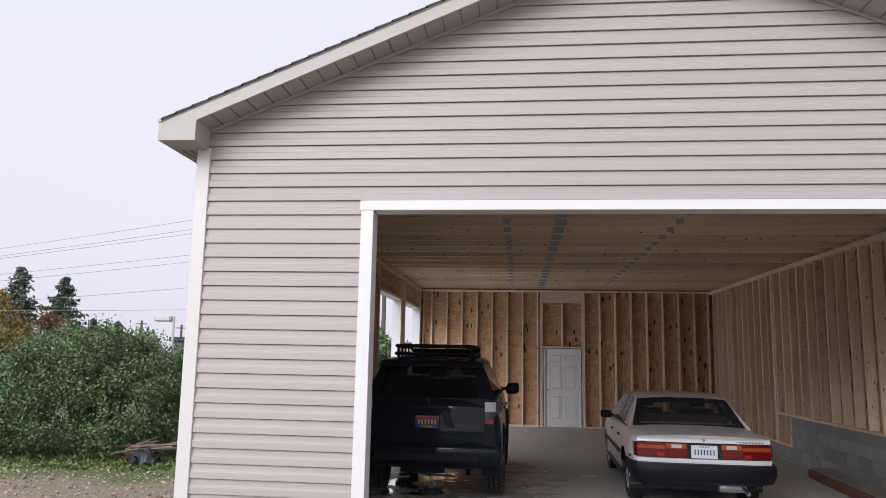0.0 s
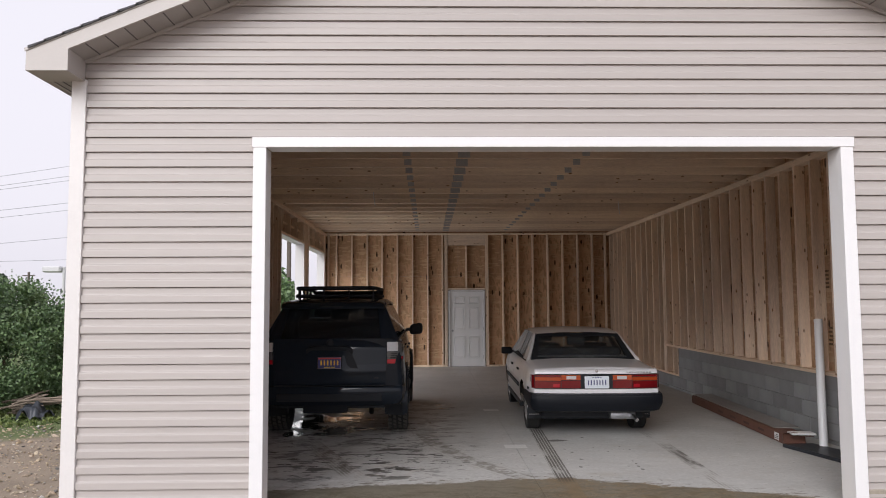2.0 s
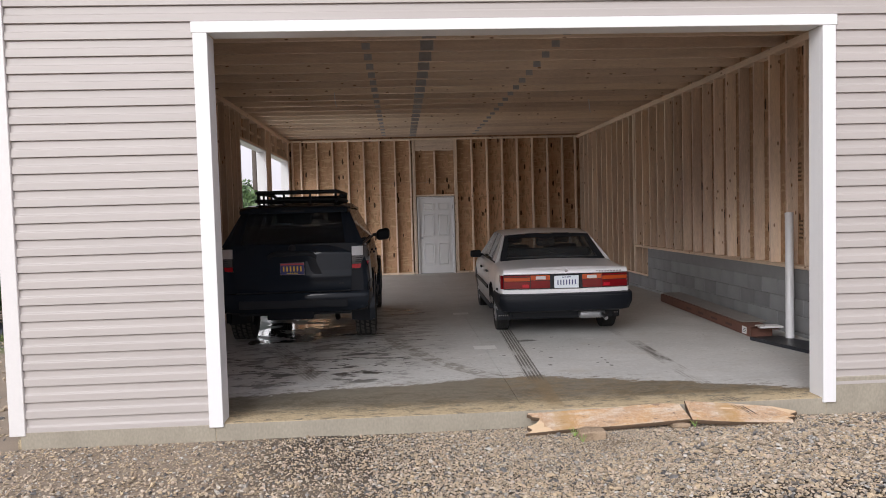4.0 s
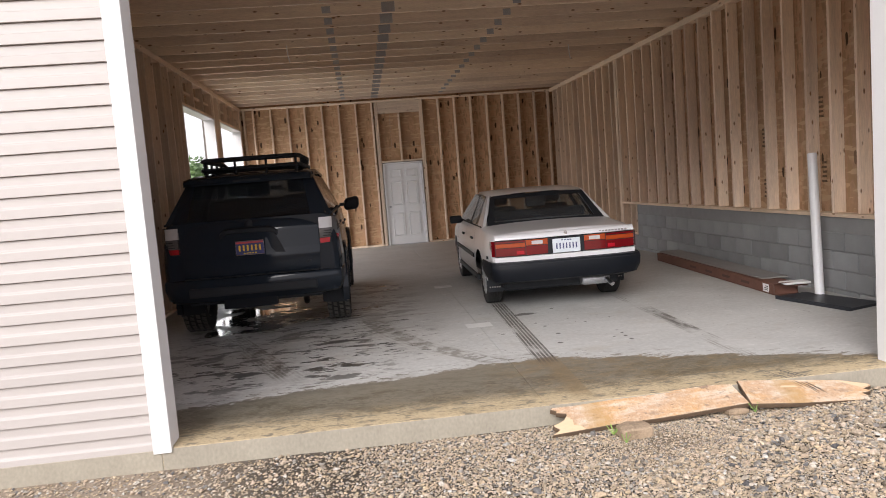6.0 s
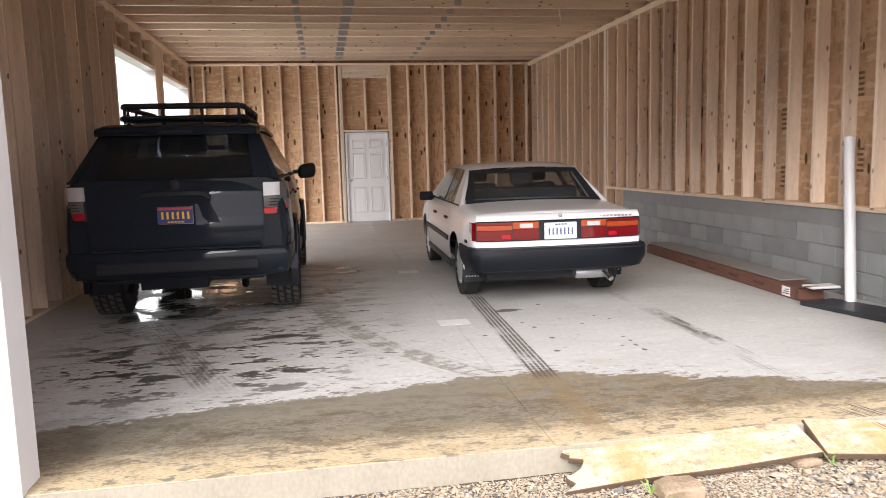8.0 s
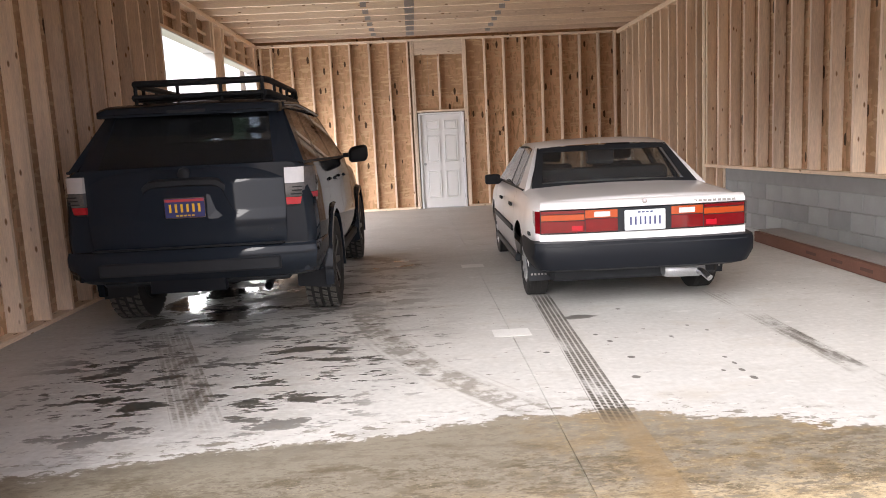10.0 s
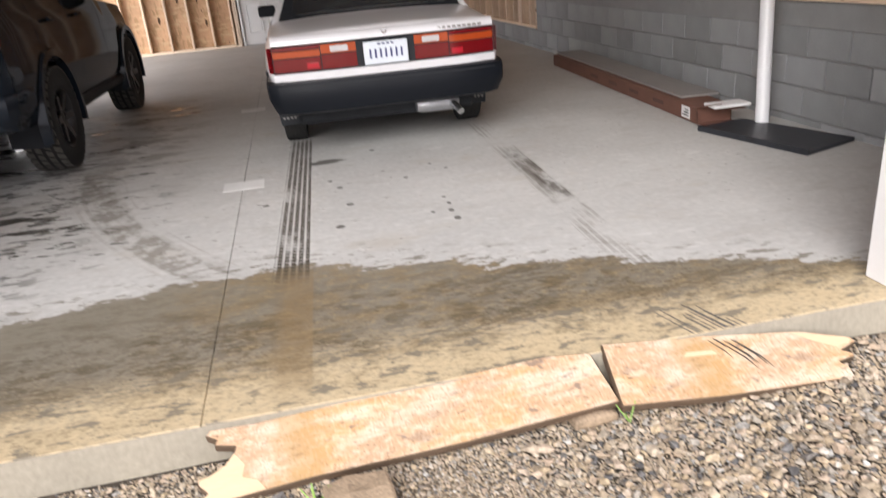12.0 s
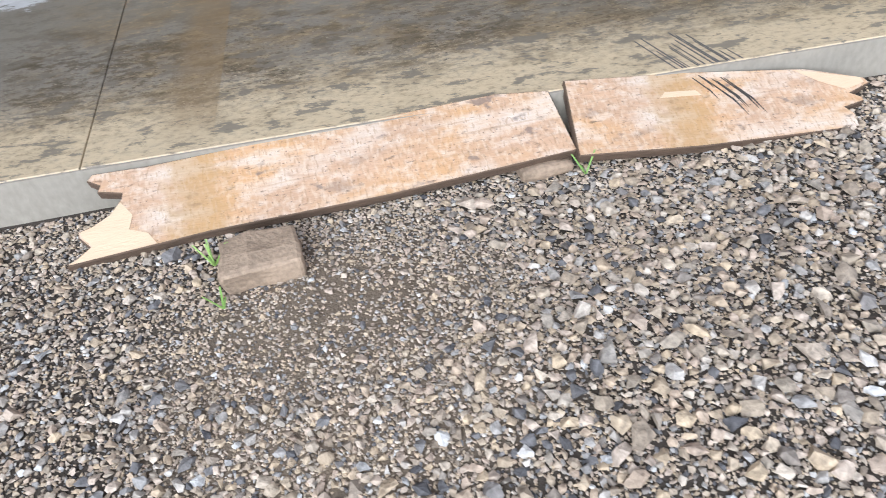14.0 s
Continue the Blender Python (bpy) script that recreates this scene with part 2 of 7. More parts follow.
slab = tagged(new("floor"), "poured concrete floor slab with a wet front strip and tyre marks", "floor", kind="structure")
def concrete_floor_material():
    """Dry pale concrete, a wet tan apron with an uneven edge, tyre marks and drips, all with shapes of their own."""
    m = mat("floor_concrete", (0.485, 0.48, 0.465), 0.55, spread=0.20, scale=1.3, fine=26, bump=0.08, dist=0.004)
    n, l, b = nodes_of(m)
    co = n.new("ShaderNodeTexCoord")
    xyz = n.new("ShaderNodeSeparateXYZ")
    l.new(co.outputs["Object"], xyz.inputs[0])
    X, Y = xyz.outputs[0], xyz.outputs[1]

    def math2(op, a, c=None, d=None):
        k = n.new("ShaderNodeMath")
        k.operation = op
        for i, v in enumerate((a, c, d)):
            if v is None:
                continue
            if isinstance(v, (int, float)):
                k.inputs[i].default_value = v
            else:
                l.new(v, k.inputs[i])
        return k.outputs[0]

    def ramp(v, lo, hi):
        k = n.new("ShaderNodeMapRange")
        k.interpolation_type = "SMOOTHSTEP"
        l.new(v, k.inputs[0])
        k.inputs[1].default_value, k.inputs[2].default_value = lo, hi
        return k.outputs[0]

    def noise_at(scale, stretch=(1, 1, 1), detail=5, off=0.0, turn=0.0):
        mp, t = n.new("ShaderNodeMapping"), n.new("ShaderNodeTexNoise")
        mp.inputs["Scale"].default_value, mp.inputs["Location"].default_value = stretch, (off, off * 0.7, 0)
        mp.inputs["Rotation"].default_value = (0, 0, turn)
        l.new(co.outputs["Object"], mp.inputs[0])
        l.new(mp.outputs[0], t.inputs["Vector"])
        t.inputs["Scale"].default_value, t.inputs["Detail"].default_value, t.inputs["Roughness"].default_value = scale, detail + 3, 0.66
        return t.outputs[0]

    def lay(mask, color, amount=1.0):
        mix = n.new("ShaderNodeMix")
        mix.data_type = "RGBA"
        l.new(math2("MULTIPLY", mask, amount), mix.inputs[0])
        l.new(b.inputs["Base Color"].links[0].from_socket, mix.inputs[6])
        mix.inputs[7].default_value = (*color, 1)
        l.new(mix.outputs[2], b.inputs["Base Color"])

    edge_noise = math2("ADD", noise_at(2.6, (0.8, 1.5, 1), 12), math2("MULTIPLY", math2("SUBTRACT", noise_at(14, (1, 1.4, 1), 10, 2.2), 0.5), 0.55))
    bend = math2("SUBTRACT", 7.53, math2("MULTIPLY", math2("SUBTRACT", 1.45, X), 0.145))
    bend = math2("MINIMUM", bend, math2("SUBTRACT", 7.72, math2("MULTIPLY", math2("SUBTRACT", X, 1.25), 0.40)))
    off = math2("SUBTRACT", math2("ADD", bend, math2("MULTIPLY", math2("SUBTRACT", edge_noise, 0.5), 0.6)), Y)
    inside = ramp(math2("MULTIPLY", math2("SUBTRACT", 4.3, X), 1.0), 0.0, 0.5)
    wet = math2("MULTIPLY", ramp(off, -0.01, 0.03), inside)
    # drips and puddles behind the dark car
    drops = ramp(noise_at(2.8, (0.9, 1.9, 1), 12, 3.1), 0.525, 0.56)
    near_suv = math2("MULTIPLY", ramp(X, -2.0, -1.3), math2("SUBTRACT", 1.0, ramp(X, 0.1, 0.8)))
    near_suv = math2("MULTIPLY", near_suv, math2("MULTIPLY", ramp(Y, 7.0, 7.9), math2("SUBTRACT", 1.0, ramp(Y, 9.7, 11.5))))
    puddle = math2("MULTIPLY", drops, near_suv)
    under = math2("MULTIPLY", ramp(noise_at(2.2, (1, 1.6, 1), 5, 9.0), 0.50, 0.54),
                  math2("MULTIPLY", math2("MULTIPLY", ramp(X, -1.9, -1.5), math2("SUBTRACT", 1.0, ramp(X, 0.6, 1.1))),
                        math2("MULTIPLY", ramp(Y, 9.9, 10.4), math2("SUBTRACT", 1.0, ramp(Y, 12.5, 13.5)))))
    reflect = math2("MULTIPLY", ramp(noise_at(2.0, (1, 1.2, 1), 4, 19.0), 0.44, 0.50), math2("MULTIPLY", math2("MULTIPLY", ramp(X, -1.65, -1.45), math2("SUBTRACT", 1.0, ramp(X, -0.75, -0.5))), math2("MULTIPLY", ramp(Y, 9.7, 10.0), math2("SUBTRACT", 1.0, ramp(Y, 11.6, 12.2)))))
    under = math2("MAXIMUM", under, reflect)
    specks = math2("MULTIPLY", ramp(noise_at(11, (1, 2.2, 1), 3, 5.0), 0.655, 0.68), math2("SUBTRACT", 1.0, ramp(Y, 9.5, 12.0)))

    def track(x0, slope, width, y0, y1, ribs=5.0, broken=0.45):
        u = math2("SUBTRACT", X, math2("ADD", x0, math2("MULTIPLY", math2("SUBTRACT", Y, 7.0), slope)))
        inside_w = math2("LESS_THAN", math2("ABSOLUTE", u), width / 2)
        rib = ramp(math2("SINE", math2("MULTIPLY", u, 2 * math.pi * ribs / width)), -1.15, 0.1)
        along = math2("MULTIPLY", ramp(Y, y0, y0 + 0.3), math2("SUBTRACT", 1.0, ramp(Y, y1 - 0.3, y1)))
        worn = ramp(noise_at(2.2, (3, 1.1, 1), 12, x0), broken, broken + 0.25)
        grit = ramp(noise_at(34, (1.0, 0.7, 1), 4, x0 + 3.0), 0.26, 0.46)
        lugs = ramp(math2("SINE", math2("ADD", math2("MULTIPLY", Y, 150.0), math2("MULTIPLY", u, 60.0))), -1.9, -0.1) if ribs > 3 else 1.0
        return math2("MULTIPLY", math2("MULTIPLY", math2("MULTIPLY", inside_w, rib), math2("MULTIPLY", grit, lugs)), math2("MULTIPLY", along, worn))

    left_track = track(1.665, 0.043, 0.165, 7.25, 10.4, 5, 0.25)
    mud_track = track(1.665, 0.043, 0.20, 6.3, 7.6, 0.5, 0.1)
    right_track = track(3.12, 0.03, 0.17, 6.35, 10.2, 5, 0.42)
    right_smear = track(3.12, 0.03, 0.15, 7.6, 9.2, 0.4, 0.40)
    suv_track = track(-0.107, -0.40, 0.27, 7.5, 9.8, 7, 0.34)
    suv_smear = track(-0.107, -0.40, 0.26, 7.6, 9.4, 0.4, 0.44)
    curve = math2("SUBTRACT", X, math2("ADD", 0.30, math2("MULTIPLY", math2("POWER", math2("SUBTRACT", 10.4, Y), 2.0), 0.125)))
    arc = math2("MULTIPLY", ramp(math2("ABSOLUTE", curve), 0.13, 0.09), math2("MULTIPLY", ramp(Y, 7.4, 7.7), math2("SUBTRACT", 1.0, ramp(Y, 9.7, 10.3))))
    arc = math2("MULTIPLY", arc, ramp(noise_at(6.0, (1.2, 1.2, 1), 12, 7.7), 0.42, 0.56))
    arc_ribs = math2("MULTIPLY", math2("MULTIPLY", math2("LESS_THAN", math2("ABSOLUTE", curve), 0.19), ramp(math2("SINE", math2("MULTIPLY", curve, 110.0)), 0.0, 0.5)), math2("MULTIPLY", ramp(Y, 7.4, 7.7), math2("SUBTRACT", 1.0, ramp(Y, 10.2, 11.0))))
    arc_ribs = math2("MULTIPLY", arc_ribs, ramp(noise_at(2.5, (1, 1, 1), 8, 17.7), 0.40, 0.6))

    def stain(cx, cy, rx, ry, turn=0.0):
        """One drop or blot with a ragged edge."""
        u, v = math2("SUBTRACT", X, cx), math2("SUBTRACT", Y, cy)
        u, v = math2("DIVIDE", math2("ADD", u, math2("MULTIPLY", v, turn)), rx), math2("DIVIDE", v, ry)
        d = math2("SQRT", math2("ADD", math2("MULTIPLY", u, u), math2("MULTIPLY", v, v)))
        return ramp(math2("ADD", d, math2("MULTIPLY", ragged, 1.6)), 1.95, 1.65)

    ragged = noise_at(13, (1, 1.4, 1), 5, 41.0)
    blots = stain(1.95, 9.42, 0.12, 0.06)
    for sx, sy, rx, ry in ((2.56, 8.24, 0.02, 0.03), (2.565, 8.12, 0.02, 0.05), (2.55, 7.99, 0.022, 0.05), (2.555, 7.85, 0.03, 0.05), (2.0, 8.72, 0.03, 0.04), (1.95, 8.9, 0.025, 0.03), (2.03, 8.35, 0.035, 0.04), (1.95, 7.98, 0.04, 0.05), (2.42, 8.75, 0.025, 0.03), (2.62, 9.0, 0.02, 0.03), (2.7, 8.85, 0.025, 0.03), (2.45, 8.0, 0.02, 0.03), (1.55, 8.55, 0.03, 0.03), (2.3, 9.6, 0.03, 0.04)):
        blots = math2("MAXIMUM", blots, stain(sx, sy, rx * 0.62, ry * 0.55))
    tan_noise = noise_at(4.0, (1, 1.6, 1), 12, 1.3)
    front = ramp(Y, 7.0, 6.45)
    dry_lip = ramp(math2("ADD", Y, math2("MULTIPLY", math2("SUBTRACT", tan_noise, 0.5), 0.5)), 6.78, 6.48)
    lay(ramp(noise_at(0.9, (1, 1, 1), 6, 2.0), 0.5, 0.75), (0.46, 0.45, 0.43), 0.6)
    lay(ramp(noise_at(3.2, (1, 2.0, 1), 9, 22.0), 0.52, 0.68), (0.40, 0.385, 0.36), 0.55)
    lay(ramp(noise_at(1.7, (1, 1.8, 1), 9, 31.0), 0.55, 0.72), (0.43, 0.40, 0.35), 0.6)
    lay(ramp(noise_at(5.5, (1, 2.0, 1), 9, 27.0), 0.56, 0.68), (0.62, 0.61, 0.595), 0.6)
    lay(wet, (0.195, 0.172, 0.13), 0.92)
    lay(math2("MULTIPLY", wet, ramp(noise_at(38, (1, 1.7, 1), 8, 6.0), 0.5, 0.72)), (0.10, 0.085, 0.062), 0.4)
    lay(math2("MULTIPLY", wet, ramp(noise_at(4.5, (1, 1.7, 1), 10, 16.0), 0.50, 0.66)), (0.11, 0.092, 0.065), 0.6)
    mud = math2("MULTIPLY", wet, ramp(tan_noise, 0.42, 0.62))
    right_side = ramp(X, 0.9, 1.6)
    lay(math2("MULTIPLY", mud, math2("MAXIMUM", front, right_side)), (0.215, 0.16, 0.09), 0.8)
    lay(math2("MULTIPLY", math2("MULTIPLY", wet, right_side), ramp(noise_at(22, (1, 1.6, 1), 9, 4.4), 0.50, 0.68)), (0.35, 0.265, 0.15), 0.75)
    lay(math2("MULTIPLY", math2("MULTIPLY", dry_lip, wet), ramp(noise_at(30, (1, 1.7, 1), 9, 8.0), 0.66, 0.42)), (0.54, 0.43, 0.27), 0.85)
    lay(math2("MULTIPLY", math2("MULTIPLY", math2("MULTIPLY", wet, math2("SUBTRACT", 1.0, math2("MULTIPLY", dry_lip, 0.6))), ramp(Y, 7.3, 6.9)), ramp(math2("ADD", noise_at(22, (1, 1.9, 1), 6, 51.0), math2("MULTIPLY", math2("SUBTRACT", noise_at(2.4, (1, 1.6, 1), 4, 81.0), 0.5), 0.7)), 0.50, 0.60)), (0.075, 0.058, 0.035), 0.6)
    lay(math2("MULTIPLY", math2("MULTIPLY", wet, ramp(Y, 7.35, 7.0)), ramp(noise_at(5.0, (1, 1.9, 1), 8, 61.0), 0.51, 0.60)), (0.085, 0.066, 0.038), 0.55)
    lay(math2("MULTIPLY", math2("MULTIPLY", wet, front), ramp(noise_at(60, (1, 1.5, 1), 5, 71.0), 0.54, 0.66)), (0.44, 0.35, 0.22), 0.55)
    flecks = math2("MULTIPLY", ramp(noise_at(52, (1, 2.4, 1), 3, 91.0), 0.57, 0.61), ramp(noise_at(3.0, (1, 1.5, 1), 4, 95.0), 0.40, 0.55))
    lay(math2("MULTIPLY", math2("MULTIPLY", wet, ramp(Y, 7.2, 6.8)), flecks), (0.06, 0.047, 0.03), 0.75)
    crumbs = math2("MULTIPLY", ramp(noise_at(75, (1, 1.8, 1), 2, 93.0), 0.60, 0.64), ramp(noise_at(3.5, (1, 1.5, 1), 4, 97.0), 0.42, 0.56))
    lay(math2("MULTIPLY", math2("MULTIPLY", wet, ramp(Y, 7.2, 6.7)), crumbs), (0.52, 0.43, 0.29), 0.7)
    lip = ramp(math2("ADD", Y, math2("MULTIPLY", math2("SUBTRACT", noise_at(7, (0.6, 1.6, 1), 6, 99.0), 0.5), 0.32)), 6.60, 6.44)
    lay(math2("MULTIPLY", math2("MULTIPLY", lip, inside), ramp(noise_at(40, (1, 1.8, 1), 4, 89.0), 0.66, 0.46)), (0.55, 0.44, 0.28), 0.72)
    lay(puddle, (0.06, 0.054, 0.046), 0.95)
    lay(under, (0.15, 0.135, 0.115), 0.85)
    # splashes past the wet strip's edge, and broad damp shadows round the drips
    splash = math2("MULTIPLY", math2("MULTIPLY", ramp(off, -0.34, 0.0), inside), ramp(noise_at(9, (0.8, 1.9, 1), 6, 63.0), 0.55, 0.59))
    lay(splash, (0.17, 0.15, 0.115), 0.85)
    damp = math2("MULTIPLY", ramp(noise_at(2.1, (1, 1.6, 1), 7, 67.0), 0.50, 0.62), math2("MULTIPLY", math2("MULTIPLY", ramp(X, -1.9, -1.2), math2("SUBTRACT", 1.0, ramp(X, 0.6, 1.3))), math2("MULTIPLY", ramp(Y, 8.2, 9.2), math2("SUBTRACT", 1.0, ramp(Y, 11.0, 12.0)))))
    lay(damp, (0.27, 0.26, 0.245), 0.6)
    drips = math2("MULTIPLY", ramp(noise_at(5.5, (0.8, 2.0, 1), 5, 73.0), 0.58, 0.60), math2("MULTIPLY", math2("MULTIPLY", ramp(X, -1.9, -1.4), math2("SUBTRACT", 1.0, ramp(X, 0.7, 1.2))), math2("MULTIPLY", ramp(Y, 7.7, 8.2), math2("SUBTRACT", 1.0, ramp(Y, 9.8, 10.6)))))
    lay(drips, (0.05, 0.045, 0.037), 0.92)
    lay(specks, (0.12, 0.105, 0.085), 0.85)
    lay(mud_track, (0.23, 0.16, 0.082), 0.55)
    lay(left_track, (0.05, 0.04, 0.028), 0.95)
    lay(math2("MULTIPLY", right_track, math2("SUBTRACT", 1.0, math2("MULTIPLY", wet, 0.6))), (0.15, 0.125, 0.095), 0.6)
    lay(right_smear, (0.06, 0.05, 0.04), 0.92)
    lay(suv_track, (0.13, 0.10, 0.07), 0.55)
    lay(suv_smear, (0.08, 0.06, 0.038), 0.88)
    lay(arc_ribs, (0.22, 0.185, 0.145), 0.22)
    lay(arc, (0.12, 0.097, 0.068), 0.6)
    lay(blots, (0.085, 0.078, 0.068), 0.9)
    gloss = math2("MAXIMUM", math2("MULTIPLY", wet, math2("SUBTRACT", 1.0, dry_lip)), math2("MAXIMUM", puddle, under))
    rough = math2("SUBTRACT", 0.62, math2("MULTIPLY", gloss, 0.22))
    pool = math2("MAXIMUM", reflect, math2("MULTIPLY", ramp(noise_at(1.6, (1, 2.0, 1), 4, 9.0), 0.55, 0.6), under))
    l.new(math2("SUBTRACT", rough, math2("MULTIPLY", pool, 0.34)), b.inputs["Roughness"])
    return m


FLOOR = concrete_floor_material()
# two pours, either side of the saw cut
for x0, x1 in ((OUT_L + 0.02, MID - 0.045), (MID - 0.0428, OUT_R - 0.02)):
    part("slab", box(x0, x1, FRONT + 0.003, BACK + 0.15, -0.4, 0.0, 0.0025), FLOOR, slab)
part("slab_edge", box(OPEN_L - 0.06, OPEN_R + 0.03, FRONT - 0.004, FRONT + 0.0025, -0.42, -0.003), FOUNDATION, slab, "grey formed face of the slab")
part("joint", box(MID - 0.0449, MID - 0.0429, FRONT + 0.05, BACK, -0.3, -0.012), mat("joint_dirt", (0.05, 0.045, 0.04), 0.9), slab, "dark saw-cut joint")
for x, y, w, d in ((1.40, 9.08, 0.26, 0.20), (1.36, 12.0, 0.24, 0.2)):
    part("patch", box(x - w / 2, x + w / 2, y - d / 2, y + d / 2, -0.01, 0.002), mat("pale_patch", (0.66, 0.655, 0.64), 0.7, spread=0.12), slab, "pale mortar patch")

# front wall: sheathing with the opening through it, gable, siding courses
wall_front = tagged(new("wall_front"), "gable wall of clay-coloured vinyl siding with a wide garage opening", "wall", kind="structure")
bm = prism([(OUT_L + 0.03, 0.0), (OPEN_L - 0.02, 0.0), (OPEN_L - 0.02, OPEN_T + 0.02), (OPEN_R + 0.02, OPEN_T + 0.02), (OPEN_R + 0.02, 0.0), (OUT_R - 0.03, 0.0), (OUT_R - 0.03, rake(OUT_R)), (MID, rake(MID)), (OUT_L + 0.03, rake(OUT_L))], FRONT + 0.03, FRONT + 0.042)
part("sheathing", bm, OSB, wall_front)
COURSE, BASE = 0.1246, -0.028


def course_bm(xa0, xb0, xa1, xb1, z0):
    """A Dutch-lap course from z0 up, its ends cut to the rake."""
    prof = [(0.045, 0.027), (0.045, 0.001), (0.06, 0.0), (0.47, 0.003), (0.51, 0.005), (0.57, 0.0125), (0.62, 0.0145), (1.0, 0.0185), (1.06, 0.027)]
    rows = []
    for t, y in prof:
        f = min(1.0, t)
        rows.append([(xa0 + (xa1 - xa0) * f, FRONT + y, z0 + COURSE * t), (xb0 + (xb1 - xb0) * f, FRONT + y, z0 + COURSE * t)])
    return loft(rows)


for i in range(48):
    z0 = BASE + COURSE * i
    z1 = z0 + COURSE
    if z0 > rake(MID) - 0.03:
        break
    reach0, reach1 = (rake(MID) - z0) / PITCH, (rake(MID) - z1) / PITCH
    a0, b0, a1, b1 = max(OUT_L + 0.05, MID - reach0), min(OUT_R - 0.05, MID + reach0), max(OUT_L + 0.05, MID - max(reach1, 0)), min(OUT_R - 0.05, MID + max(reach1, 0))
    if z1 < OPEN_T + 0.1:
        runs = [(a0, OPEN_L - 0.09, a1, OPEN_L - 0.09)]
        if z0 > 0.09:
            runs.append((OPEN_R + 0.09, b0, OPEN_R + 0.09, b1))
    else:
        runs = [(a0, b0, a1, b1)]
    for r in runs:
        part("siding_course", course_bm(*r, z0), VINYL, wall_front)
# framing behind the sheathing
for a, b in ((LEFT, OPEN_L - 0.02), (OPEN_R + 0.02, RIGHT)):
    for k in range(4):
        x = a + (b - a - 0.04) * k / 3
        part("stud", box(x, x + 0.038, FRONT + 0.043, FRONT + 0.183, 0.0, CEIL, 0.002), LUMBER, wall_front)
part("header", box(LEFT, RIGHT, FRONT + 0.043, FRONT + 0.183, OPEN_T + 0.03, CEIL - 0.005), LUMBER_X, wall_front)
# white casing and jambs of the opening
opening = tagged(new("door_1"), "wide garage opening without a door, cased in white trim", "doorway", kind="structure")
TY = FRONT - 0.022
part("casing", box(OPEN_L - 0.108, OPEN_L, TY, FRONT + 0.03, -0.022, OPEN_T, 0.003), WHITE_TRIM, opening)
part("casing", box(OPEN_R, OPEN_R + 0.108, TY, FRONT + 0.03, -0.035, OPEN_T, 0.003), WHITE_TRIM, opening)
part("casing", box(OPEN_L - 0.118, OPEN_R + 0.118, TY - 0.004, FRONT + 0.03, OPEN_T, OPEN_T + 0.085, 0.003), WHITE_TRIM, opening)
part("jamb", box(OPEN_L - 0.02, OPEN_L - 0.002, FRONT + 0.03, FRONT + 0.185, 0.002, OPEN_T, 0.002), WHITE_TRIM, opening)
part("jamb", box(OPEN_R + 0.002, OPEN_R + 0.02, FRONT + 0.03, FRONT + 0.185, 0.002, OPEN_T, 0.002), WHITE_TRIM, opening)
part("jamb", box(OPEN_L, OPEN_R, FRONT + 0.03, FRONT + 0.185, OPEN_T + 0.002, OPEN_T + 0.02, 0.002), WHITE_TRIM, opening)
# corner posts
for x0, x1 in ((OUT_L - 0.035, OUT_L + 0.085), (OUT_R - 0.085, OUT_R + 0.035)):
    trim = tagged(part("trim", box(x0, x1, FRONT - 0.012, FRONT + 0.09, -0.03 if x0 < 0 else 0.16, 3.575, 0.004), CORNER), "pale vinyl corner post of the siding", "corner trim", kind="structure")
# footing under the siding
tagged(part("foundation", box(OUT_L + 0.04, OPEN_L - 0.061, FRONT - 0.002, FRONT + 0.2, -0.45, 0.0, 0.008), FOUNDATION), "weathered concrete footing under the siding", "foundation", kind="structure")
tagged(part("foundation", box(OPEN_R + 0.031, OUT_R - 0.03, FRONT + 0.0015, FRONT + 0.2, -0.45, 0.166, 0.008), FOUNDATION), "stained concrete footing under the siding", "foundation", kind="structure")

